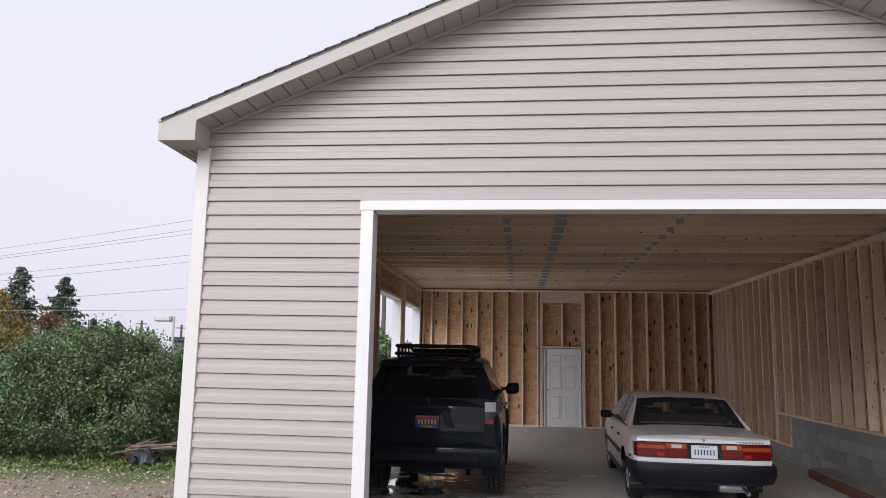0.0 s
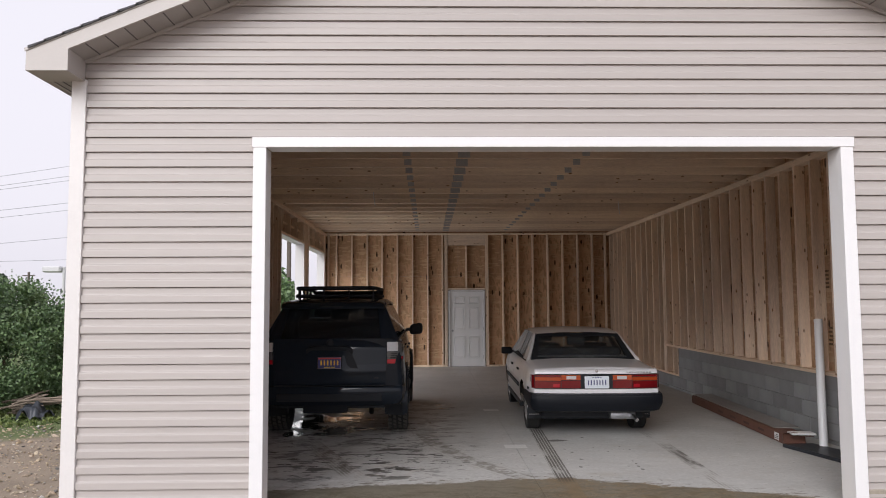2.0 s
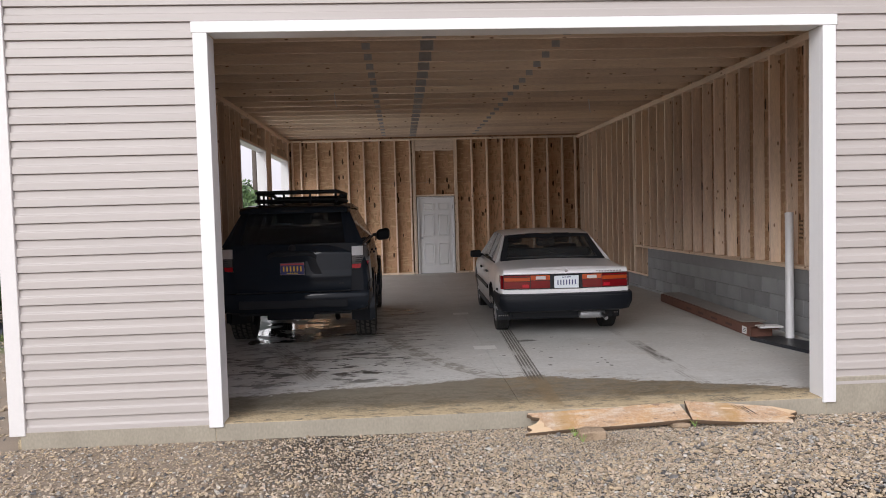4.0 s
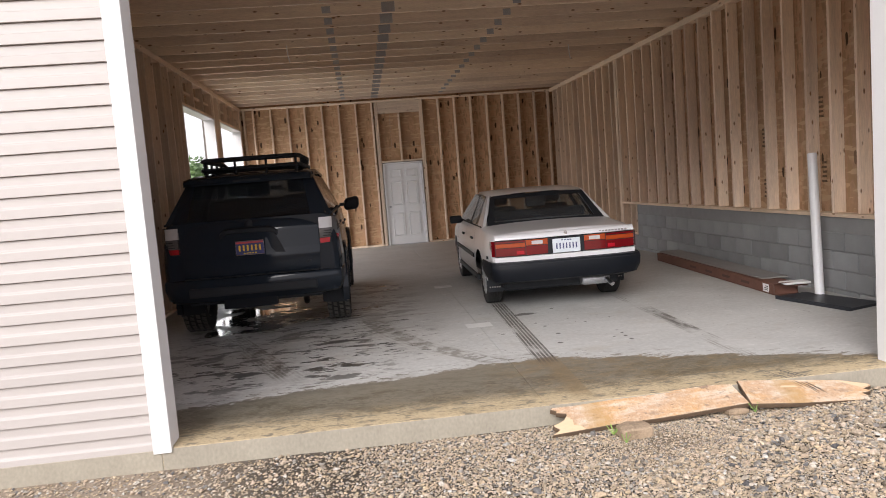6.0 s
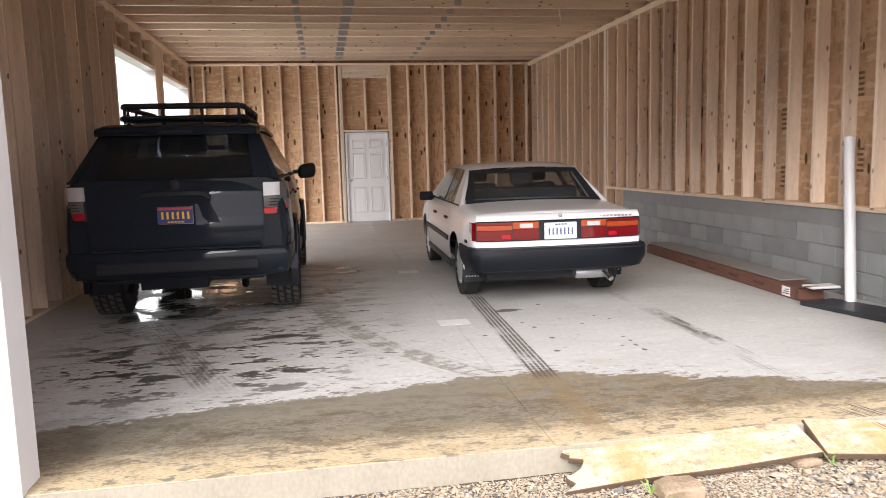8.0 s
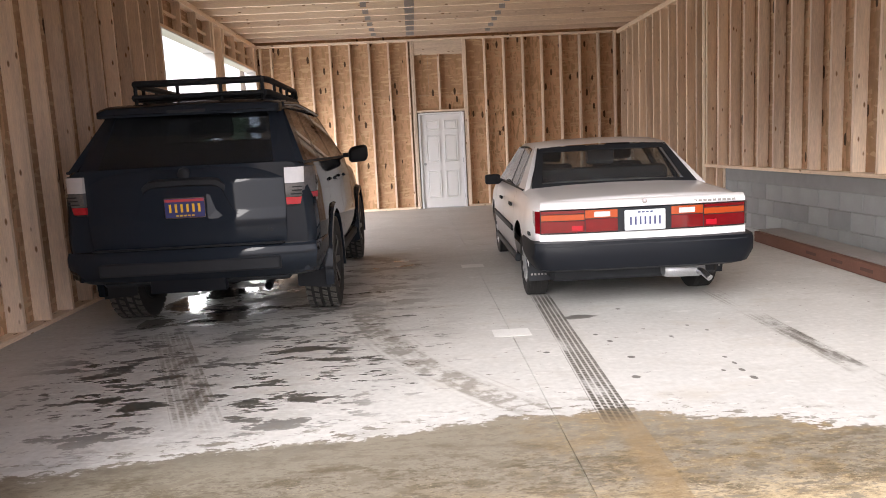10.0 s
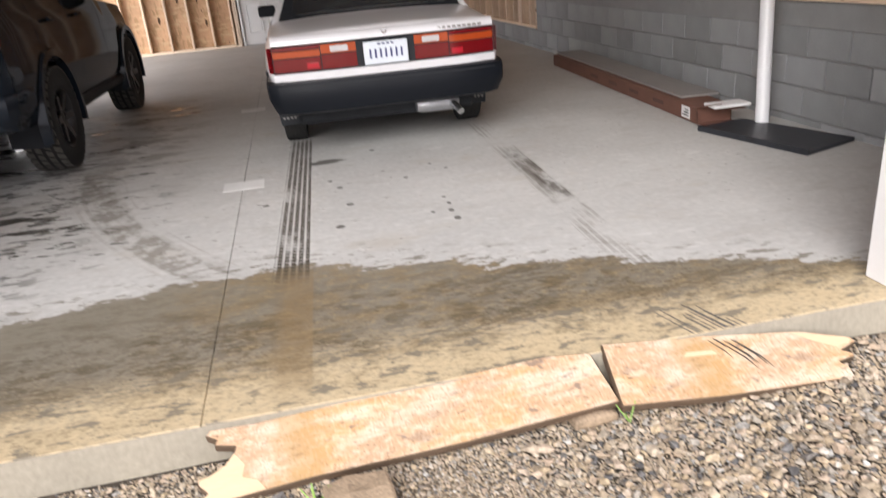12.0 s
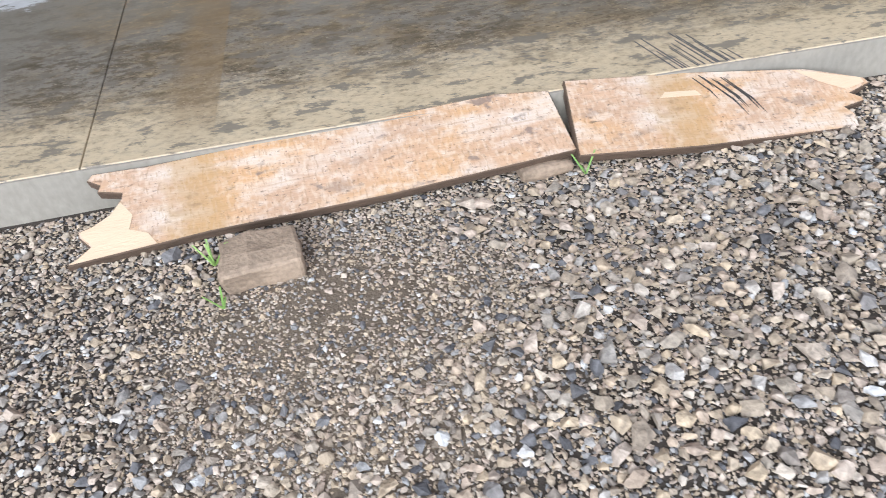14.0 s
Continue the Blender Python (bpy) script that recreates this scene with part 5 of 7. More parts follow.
    part("underbody", box(-0.72, 0.72, 0.4, 4.4, 0.50, 0.56), BLACK, car)
    # cabin inside
    part("cabin_floor", box(-0.80, 0.80, 0.2, 2.9, 0.80, 0.84), CLOTH, car)
    for x in (-0.38, 0.38):
        seat(car, x, 2.05, 0.86)
    seat(car, 0.0, 1.15, 0.84, 1.2)
    part("interior_mirror", box(-0.11, 0.11, 2.55, 2.58, 1.55, 1.61, 0.01), BLACK, car)
    part("windscreen", pane([(-0.80, 3.02, 1.26), (0.80, 3.02, 1.26), (0.63, 2.46, 1.69), (-0.63, 2.46, 1.69)], 0.004), GLASS, car)
    # roof rack
    rack = part("roof_rack", tube([(-0.50, 0.62, 1.90), (0.50, 0.62, 1.90)], 0.026, 8), BLACK, car, "black steel basket roof rack", 50)
    low, top = 1.80, 1.90
    for z, xw in ((low, 0.545), (top, 0.535)):
        for s in (-1, 1):
            part("rack_rail", tube([(s * (xw - 0.035), 0.62, z), (s * xw, 0.72, z), (s * xw, 1.95, z), (s * (xw - 0.02), 2.12, z - (0.05 if z > 1.85 else 0))], 0.025, 8), BLACK, rack, smooth=50)
    part("rack_rail", tube([(-0.51, 0.62, low), (0.51, 0.62, low)], 0.02, 8), BLACK, rack, smooth=50)
    part("rack_deflector", pane([(-0.53, 2.14, 1.77), (0.53, 2.14, 1.77), (0.52, 2.05, 1.88), (-0.52, 2.05, 1.88)], 0.006), BLACK, rack)
    for x in (-0.50, -0.17, 0.17, 0.50):
        part("rack_post", tube([(x, 0.62, low - 0.05), (x, 0.62, top)], 0.016, 6), BLACK, rack)
    for s in (-1, 1):
        for yy in (0.9, 1.2, 1.5, 1.8):
            part("rack_post", tube([(s * 0.54, yy, 1.73), (s * 0.54, yy, top)], 0.016, 6), BLACK, rack)
    for yy in (0.75, 0.95, 1.15, 1.35, 1.55, 1.75, 1.95):
        part("rack_slat", box(-0.535, 0.535, yy - 0.02, yy + 0.02, low - 0.022, low - 0.008, 0.003), BLACK, rack)
    return car


def sedan():
    car = thing("sedan", "white four-door sedan with dark bumpers, parked on the slab", "car", m=pose(2.462, 9.36, 0, 0, 0, -1.4))
    ax, R = (0.97, 3.57), 0.298
    I = lambda a, b: (lambda v: float(np.interp(v, a, b)))
    ys = np.concatenate([[0.135, 0.145, 0.16, 0.18], np.linspace(0.22, 4.3, 62), [4.38, 4.43]])
    WID = I([0.135, 0.15, 0.18, 0.4, 1.2, 3.0, 3.9, 4.43], [0.772, 0.79, 0.805, 0.835, 0.845, 0.845, 0.82, 0.76])
    BOT = I([0, 0.59, 0.62, 4.2, 4.43], [0.50, 0.42, 0.30, 0.28, 0.4])
    TOP = I([0.135, 0.15, 0.17, 0.9, 1.0, 3.0, 3.1, 4.2, 4.43], [0.825, 0.835, 0.842, 0.885, 0.90, 0.90, 0.885, 0.77, 0.68])
    SIDE = ([0, 0.2, 0.45, 0.7, 0.9, 1.0], [0.955, 0.985, 1.0, 0.99, 0.97, 0.935])
    part("body", shell(ys, WID, BOT, TOP, I([0, 0.9, 4.4], [0.028, 0.028, 0.03]), SIDE, ax, 0.355, R), WPAINT, car, smooth=28)
    for s in (-1, 1):
        for ay in ax:
            wheel(car, s * 0.705, ay, R, 0.175, 0.185, ALLOY, "ribs", 10, s)
            part("arch_liner", box(min(s * 0.50, s * 0.51), max(s * 0.50, s * 0.51), ay - 0.35, ay + 0.35, 0.3, 0.72), BLACK, car)
        bm = prism([(s * 0.61, 0.18), (s * 0.80, 0.18), (s * 0.82, 0.38), (s * 0.61, 0.38)], ax[0] - 0.345, ax[0] - 0.337)
        flap = part("mud_flap", bm, BLACK, car, "black rubber mud flap")
        bars(flap, min(s * 0.62, s * 0.79), max(s * 0.62, s * 0.79), 0.235, ax[0] - 0.3455, 0.016, GREY_CARD, 6, 0.4)
        part("side_moulding", box(min(s * 0.835, s * 0.86), max(s * 0.835, s * 0.86), ax[0] + 0.37, ax[1] - 0.37, 0.52, 0.575, 0.008), BLACK, car)
        part("sill", box(min(s * 0.78, s * 0.83), max(s * 0.78, s * 0.83), ax[0] + 0.34, ax[1] - 0.34, 0.24, 0.31, 0.01), BLACK, car)
        for yy in (1.30, 2.15, 3.08):
            part("door_gap", gap_line(s, yy, WID, SIDE, BOT, TOP, 0.34), BLACK, car)
        for yy in (1.40, 2.28):
            part("door_handle", box(min(s * 0.835, s * 0.858), max(s * 0.835, s * 0.858), yy, yy + 0.15, 0.745, 0.775, 0.006), BLACK, car)
    B = lambda s, u: (s * 0.775, 1.0 + 2.25 * u, 0.905)
    T = lambda s, u: (s * 0.595, 1.52 + 1.18 * u, 1.268)
    for s in (-1, 1):
        for m, u0, u1, v0, v1 in ((WPAINT, -0.03, 0.16, -0.03, 0.07), (BLACK, 0.44, 0.475, 0.51, 0.56), (BLACK, 0.25, 0.262, 0.09, 0.12), (WPAINT, 0.965, 1.0, 0.95, 1.0)):
            q = [B(s, u0), B(s, u1), T(s, v1), T(s, v0)]
            part("pillar", pane(q if s > 0 else q[::-1], 0.04), m, car)
        for u0, u1, v0, v1 in ((0.162, 0.249, 0.072, 0.089), (0.263, 0.439, 0.121, 0.509), (0.476, 0.963, 0.562, 0.948)):
            q = [B(s, u0), B(s, u1), T(s, v1), T(s, v0)]
            part("side_window", pane(q if s > 0 else q[::-1], 0.004), GLASS, car)
        part("window_trim", tube([B(s, 0.0), B(s, 1.0)], 0.011, 6), BLACK, car)
        bm = box(-0.085, 0.085, -0.04, 0.04, -0.055, 0.055, 0.025, 3)
        bmesh.ops.translate(bm, verts=bm.verts, vec=(s * 0.885, 2.86, 0.925))
        mirror = part("wing_mirror", bm, BLACK, car, "black wing mirror", 40)
        part("mirror_arm", box(min(s * 0.77, s * 0.85), max(s * 0.77, s * 0.85), 2.83, 2.89, 0.885, 0.93, 0.01), BLACK, mirror)
    rows = []
    for y, dz, w in ((1.40, -0.025, 0.585), (1.50, 0.0, 0.60), (1.9, 0.03, 0.605), (2.4, 0.025, 0.60), (2.66, -0.005, 0.585), (2.74, -0.03, 0.57)):
        rows.append([(-w - 0.012, y, 1.250 + dz), (-w * 0.95, y, 1.278 + dz), (-w * 0.5, y, 1.295 + dz), (0, y, 1.301 + dz), (w * 0.5, y, 1.295 + dz), (w * 0.95, y, 1.278 + dz), (w + 0.012, y, 1.250 + dz)])
    part("roof", loft(rows), WPAINT, car, smooth=60)
    part("rear_window", pane([(-0.685, 0.955, 0.925), (0.685, 0.955, 0.925), (0.56, 1.42, 1.248), (-0.56, 1.42, 1.248)], 0.004), GLASS, car)
    for q in ([(-0.70, 0.935, 0.918), (0.70, 0.935, 0.918), (0.675, 0.985, 0.955), (-0.675, 0.985, 0.955)], [(-0.585, 1.375, 1.22), (0.585, 1.375, 1.22), (0.565, 1.43, 1.258), (-0.565, 1.43, 1.258)]):
        part("window_seal", pane(q, 0.012), BLACK, car)
    for s in (-1, 1):
        q = [(s * 0.62, 0.948, 0.925), (s * 0.71, 0.948, 0.925), (s * 0.585, 1.425, 1.256), (s * 0.535, 1.415, 1.248)]
        part("window_seal", pane(q if s > 0 else q[::-1], 0.012), BLACK, car)
    part("windscreen", pane([(-0.70, 3.22, 0.91), (0.70, 3.22, 0.91), (0.55, 2.72, 1.253), (-0.55, 2.72, 1.253)], 0.004), GLASS, car)
    # rear lamps in a red band with amber strips
    band = part("lamp_panel", loft([[(x, 0.072 + 0.05 * (abs(x) / 0.765) ** 4 + d, z) for x in np.linspace(-0.768, 0.768, 17)] for z, d in ((0.625, 0.01), (0.63, 0.0), (0.80, 0.0), (0.805, 0.012))]), BLACK, car, "black panel between the rear lamps")
    part("rear_panel", loft([[(x, 0.068 + 0.05 * (abs(x) / 0.765) ** 4 + d, z) for x in np.linspace(-0.772, 0.772, 17)] for z, d in ((0.55, 0.0), (0.618, -0.004), (0.624, 0.01))]), WPAINT, car, smooth=50)
    yb = lambda x: 0.066 + 0.05 * (abs(x) / 0.765) ** 4

    def lens(x0, x1, z0, z1, m, name, d=0.0):
        xs_ = np.linspace(x0, x1, 5)
        rows = [[(x, yb(x) + 0.01, z0) for x in xs_], [(x, yb(x) - d, z0 + 0.003) for x in xs_], [(x, yb(x) - d, z1 - 0.003) for x in xs_], [(x, yb(x) + 0.01, z1) for x in xs_]]
        return part(name, loft(rows), m, band, smooth=40)

    for s in (-1, 1):
        o = lambda a, b: (s * a, s * b)
        lens(*o(0.445, 0.762), 0.633, 0.722, RED, "red_lens")
        lens(*o(0.445, 0.762), 0.724, 0.772, AMBER, "amber_lens")
        lens(*o(0.445, 0.762), 0.774, 0.800, RED, "red_lens")
        lens(*o(0.20, 0.438), 0.633, 0.732, RED, "red_lens")
        lens(*o(0.20, 0.438), 0.734, 0.798, AMBER, "amber_lens")
        lens(*o(0.255, 0.375), 0.742, 0.786, CLEAR, "reverse_lens", 0.004)
        lens(*o(0.46, 0.54), 0.645, 0.688, BRIGHT_RED, "reflector", 0.004)
        rows = [[(s * 0.768, 0.118, z), (s * 0.80, 0.16, z), (s * 0.806, 0.24, z)] for z in (0.633, 0.80)]
        part("side_lens", loft(rows), RED, band)
        part("side_badge", box(min(s * 0.80, s * 0.836), max(s * 0.80, s * 0.836), 0.30, 0.37, 0.60, 0.63, 0.004), BLACK, car)
    plate = part("number_plate", box(-0.152, 0.152, 0.046, 0.06, 0.632, 0.785, 0.006), PLATE_WHITE, band, "pale number plate with dark marks")
    bars(plate, -0.125, 0.125, 0.705, 0.0455, 0.062, INK, 7, 0.62)
    bars(plate, -0.06, 0.06, 0.768, 0.0455, 0.012, INK, 4, 0.3)
    part("plate_lamp", box(-0.08, 0.08, 0.044, 0.06, 0.79, 0.803, 0.004), BLACK, band)
    lid = part("boot_lip", loft([[(x, 0.062 + 0.05 * (abs(x) / 0.765) ** 4 + d, z) for x in np.linspace(-0.765, 0.765, 13)] for z, d in ((0.806, 0.012), (0.812, -0.004), (0.835, -0.002), (0.862, 0.02), (0.868, 0.06))]), WPAINT, car, smooth=50)
    bars(lid, 0.36, 0.68, 0.829, 0.064, 0.016, GREY_CARD, 9, 0.3)
    part("badge", lathe([(0.0, -0.004), (0.018, -0.003), (0.02, 0.006)], 16, axis="y"), CHROME, lid, smooth=40).matrix_basis = pose(0.0, 0.06, 0.845)
    # bumper
    rows = []
    for z, d, w in ((0.335, 0.10, 0.74), (0.36, 0.03, 0.80), (0.45, -0.005, 0.835), (0.53, 0.0, 0.84), (0.565, 0.015, 0.838), (0.575, 0.09, 0.825)):
        rows.append([(-w - 0.01, 0.60, z), (-w, 0.22, z), (-w * 0.975, d + 0.08, z), (-w * 0.88, d + 0.022, z), (-w * 0.5, d + 0.004, z), (0, d, z), (w * 0.5, d + 0.004, z), (w * 0.88, d + 0.022, z), (w * 0.975, d + 0.08, z), (w, 0.22, z), (w + 0.01, 0.60, z)])
    bumper = part("bumper", loft(rows), GREY_PL, car, "charcoal plastic rear bumper", 45)
    part("bumper_groove", loft([[(x, 0.004 + 0.03 * (abs(x) / 0.8) ** 4, z) for x in np.linspace(-0.75, 0.75, 9)] for z in (0.535, 0.545)]), BLACK, bumper)
    # silencer and tail pipe
    bm = lathe([(0.0, -0.16), (0.07, -0.155), (0.085, -0.12), (0.085, 0.12), (0.07, 0.155), (0.0, 0.16)], 20, axis="x")
    for v in bm.verts:
        v.co.z *= 0.78
    bmesh.ops.translate(bm, verts=bm.verts, vec=(0.36, 0.30, 0.285))
    part("silencer", bm, STEEL, car, "dull aluminised silencer", 40)
    part("tail_pipe", tube([(0.44, 0.34, 0.27), (0.47, 0.18, 0.275), (0.50, 0.10, 0.235)], 0.026, 10), CHROME, car, smooth=50)
    part("underbody", box(-0.66, 0.66, 0.35, 4.2, 0.215, 0.36, 0.03), BLACK, car)
    part("cabin_floor", box(-0.72, 0.72, 1.3, 3.1, 0.44, 0.48), CLOTH, car)
    part("parcel_shelf", box(-0.70, 0.70, 0.96, 1.45, 0.86, 0.90), CLOTH, car)
    seat(car, -0.36, 2.3, 0.46), seat(car, 0.36, 2.3, 0.46)
    seat(car, 0.0, 1.55, 0.44, 1.25)
    part("interior_mirror", box(-0.11, 0.11, 2.62, 2.65, 1.20, 1.255, 0.01), BLACK, car)
    bm = lathe([(0.16, -0.015), (0.18, 0.0), (0.16, 0.015), (0.145, 0.0), (0.16, -0.015)], 24, axis="y")
    part("steering_wheel", bm, BLACK, car, smooth=50).matrix_basis = pose(-0.36, 2.78, 0.92, -25, 0, 0)
    return car


suv()
sedan()
# ---- in the garage ----
CARDBOARD = mat("brown_cardboard", (0.145, 0.066, 0.046), 0.8, spread=0.2, scale=5, fine=60, bump=0.15, dist=0.003)
INKED = mat("carton_print", (0.085, 0.04, 0.032), 0.8, spread=0.15, bump=0.0)
PAPER = mat("white_paper", (0.75, 0.74, 0.74), 0.7, spread=0.05, scale=8, bump=0.0)
PVC = mat("white_pvc", (0.78, 0.78, 0.80), 0.3, spread=0.05, scale=6, bump=0.02, dist=0.002)
BLACK_SHEET = mat("black_sheet_plastic", (0.022, 0.024, 0.03), 0.45, spread=0.4, scale=5, fine=40, bump=0.1, dist=0.004)


def long_carton():
    c = thing("carton", "long torn brown cardboard carton on the floor by the wall", "carton", m=pose(4.60, 9.07, 0, 0, 0, -3.2))
    bm = box(0, 0.27, 0, 3.55, 0.003, 0.125, 0.006)
    for v in bm.verts:
        v.co.z += 0.008 * noise.noise((v.co.y * 2, v.co.x * 3, 0)) if v.co.z > 0.05 else 0
    part("carton_body", bm, CARDBOARD, c)
    part("strip", box(0.05, 0.36, 0.35, 3.6, 0.127, 0.142, 0.004), GREY_CARD, c, "grey flat stock lying over the carton")
    part("flap", pane([(0.0, -0.002, 0.12), (0.13, -0.002, 0.12), (0.12, -0.13, 0.155), (0.02, -0.11, 0.15)], 0.005), CARDBOARD, c, "torn open flap")
    part("flap", pane([(0.14, -0.002, 0.12), (0.27, -0.002, 0.12), (0.33, -0.09, 0.10), (0.18, -0.12, 0.11)], 0.005), CARDBOARD, c)
    part("flap", pane([(0.001, -0.002, 0.01), (0.27, -0.002, 0.01), (0.25, -0.10, 0.006), (0.02, -0.12, 0.006)], 0.004), CARDBOARD, c)
    part("flap", pane([(0.0, -0.002, 0.01), (0.0, -0.002, 0.12), (-0.03, -0.09, 0.11), (-0.02, -0.08, 0.02)], 0.004), CARDBOARD, c)
    part("label", box(-0.003, 0.0, 0.10, 0.23, 0.022, 0.108), PAPER, c, "white shipping label")
    for k in range(3):
        part("print_bar", box(-0.0045, -0.0032, 0.115, 0.215 - 0.02 * k, 0.04 + 0.02 * k, 0.048 + 0.02 * k), BLACK, c)
    part("wrapping", box(0.06, 0.34, -0.14, 0.02, 0.126, 0.15, 0.01, 2), PAPER, c, "crumpled white packing paper")
    for k in range(4):
        part("print_bar", box(-0.0015, 0.0, 0.55 + 0.5 * k, 0.75 + 0.5 * k, 0.05, 0.08), INKED, c)


long_carton()
pipe = tagged(part("pvc_pipe", tube([(4.95, 8.81, 0.003), (5.115, 9.12, 1.475)], 0.047, 20), PVC, smooth=50), "white plastic drain pipe leaning against the stud wall", "pipe")
part("pipe_rim", lathe([(0.040, -0.012), (0.0485, -0.012), (0.0485, 0.002), (0.040, 0.002), (0.040, -0.012)], 20, axis="z"), PVC, pipe, smooth=40).matrix_basis = Matrix.Translation((5.115, 9.12, 1.475)) @ Vector((0.165, 0.31, 1.475)).to_track_quat("Z", "Y").to_matrix().to_4x4()
bm = prism([(4.51, 8.89), (4.715, 8.01), (5.15, 8.16), (4.90, 8.98)], 0.002, 0.028, "z")
sheet = tagged(part("black_tray", bm, BLACK_SHEET), "thin black plastic sheet lying on the slab by the pipe", "sheet")
part("tray_rim", prism([(4.51, 8.89), (4.715, 8.01), (4.735, 8.02), (4.53, 8.89)], 0.0285, 0.04, "z"), BLACK_SHEET, sheet)
for x, y, z in ((-0.55, FRONT + 0.20 + 0.6096 * 10 - 0.007, 3.35), (3.95, FRONT + 0.20 + 0.6096 * 12 - 0.007, 3.35)):
    cable = tagged(part("hanging_cable", tube([(x, y, CEIL + 0.03), (x + 0.01, y, z + 0.1), (x + 0.03, y + 0.02, z)], 0.008, 6), PAPER), "short white cable hanging from a truss", "cable")

# ---- planks at the threshold ----
def plank_material():
    m = mat("weathered_plank", (0.46, 0.30, 0.185), 0.75, spread=0.22, scale=2.2, fine=24, bump=0.35, stretch=(1.2, 7, 7), dist=0.004)
    n, l, b = nodes_of(m)
    co = n.new("ShaderNodeTexCoord")
    for scale, lo, hi, color, amount, stretch in ((4.0, 0.45, 0.62, (0.52, 0.30, 0.125), 0.7, (0.8, 1.4, 1)), (6.5, 0.50, 0.66, (0.60, 0.52, 0.43), 0.8, (0.6, 1.6, 1)), (11, 0.60, 0.70, (0.24, 0.175, 0.13), 0.6, (0.7, 1.6, 1)), (9, 0.60, 0.66, (0.30, 0.19, 0.10), 0.4, (0.25, 7, 1)), (24, 0.52, 0.66, (0.62, 0.53, 0.43), 0.5, (0.8, 1.3, 1)), (42, 0.62, 0.70, (0.10, 0.07, 0.05), 0.75, (0.5, 1.5, 1)), (55, 0.50, 0.62, (0.62, 0.50, 0.37), 0.38, (1.6, 0.7, 1)), (70, 0.56, 0.64, (0.27, 0.165, 0.085), 0.5, (2.2, 0.6, 1)), (16, 0.63, 0.68, (0.16, 0.12, 0.10), 0.75, (0.7, 1.1, 1)), (120, 0.62, 0.68, (0.09, 0.065, 0.05), 0.7, (0.8, 1.2, 1))):
        mp, t, st, mix = n.new("ShaderNodeMapping"), n.new("ShaderNodeTexNoise"), n.new("ShaderNodeMapRange"), n.new("ShaderNodeMix")
        mp.inputs["Scale"].default_value = stretch
        mp.inputs["Location"].default_value = (scale, scale * 2, 0)
        l.new(co.outputs["Object"], mp.inputs[0])
        l.new(mp.outputs[0], t.inputs["Vector"])
        t.inputs["Scale"].default_value, t.inputs["Detail"].default_value = scale, 10
        st.inputs[1].default_value, st.inputs[2].default_value, st.inputs[4].default_value = lo, hi, amount
        l.new(t.outputs[0], st.inputs[0])
        mix.data_type = "RGBA"
        l.new(st.outputs[0], mix.inputs[0])
        l.new(b.inputs["Base Color"].links[0].from_socket, mix.inputs[6])
        mix.inputs[7].default_value = (*color, 1)
        l.new(mix.outputs[2], b.inputs["Base Color"])
    # muddy band where wheels cross it
    sp, t, wob, band, mix = n.new("ShaderNodeSeparateXYZ"), n.new("ShaderNodeTexNoise"), n.new("ShaderNodeMath"), n.new("ShaderNodeMapRange"), n.new("ShaderNodeMix")
    l.new(co.outputs["Object"], sp.inputs[0])
    t.inputs["Scale"].default_value, t.inputs["Detail"].default_value = 30, 8
    l.new(co.outputs["Object"], t.inputs["Vector"])
    away = n.new("ShaderNodeMath")
    away.operation = "SUBTRACT"
    away.inputs[1].default_value = 0.33
    l.new(sp.outputs[0], away.inputs[0])
    near = n.new("ShaderNodeMath")
    near.operation = "ABSOLUTE"
    l.new(away.outputs[0], near.inputs[0])
    wob.operation = "MULTIPLY_ADD"
    wob.inputs[1].default_value = 0.16
    l.new(t.outputs[0], wob.inputs[0])
    l.new(near.outputs[0], wob.inputs[2])
    band.inputs[1].default_value, band.inputs[2].default_value, band.inputs[4].default_value = 0.18, 0.12, 0.6
    l.new(wob.outputs[0], band.inputs[0])
    mix.data_type = "RGBA"
    l.new(band.outputs[0], mix.inputs[0])
    l.new(b.inputs["Base Color"].links[0].from_socket, mix.inputs[6])
    mix.inputs[7].default_value = (0.38, 0.235, 0.09, 1)
    l.new(mix.outputs[2], b.inputs["Base Color"])
    return m


PLANK = plank_material()
FRESH = mat("fresh_split_wood", (0.62, 0.46, 0.30), 0.7, spread=0.12, scale=3, fine=40, bump=0.3, stretch=(1, 8, 8), dist=0.004)
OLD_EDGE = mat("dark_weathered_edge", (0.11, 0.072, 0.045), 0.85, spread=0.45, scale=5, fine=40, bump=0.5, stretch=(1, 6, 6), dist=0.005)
INKED_BLACK = mat("board_stamp", (0.16, 0.10, 0.055), 0.8, spread=0.4, scale=30, bump=0.0)
SMEAR_GREY = mat("rubber_smear", (0.11, 0.105, 0.10), 0.7, spread=0.4, scale=25, bump=0.0)
MARK = mat("tyre_smear", (0.05, 0.042, 0.036), 0.8, spread=0.3, scale=20, bump=0.0)


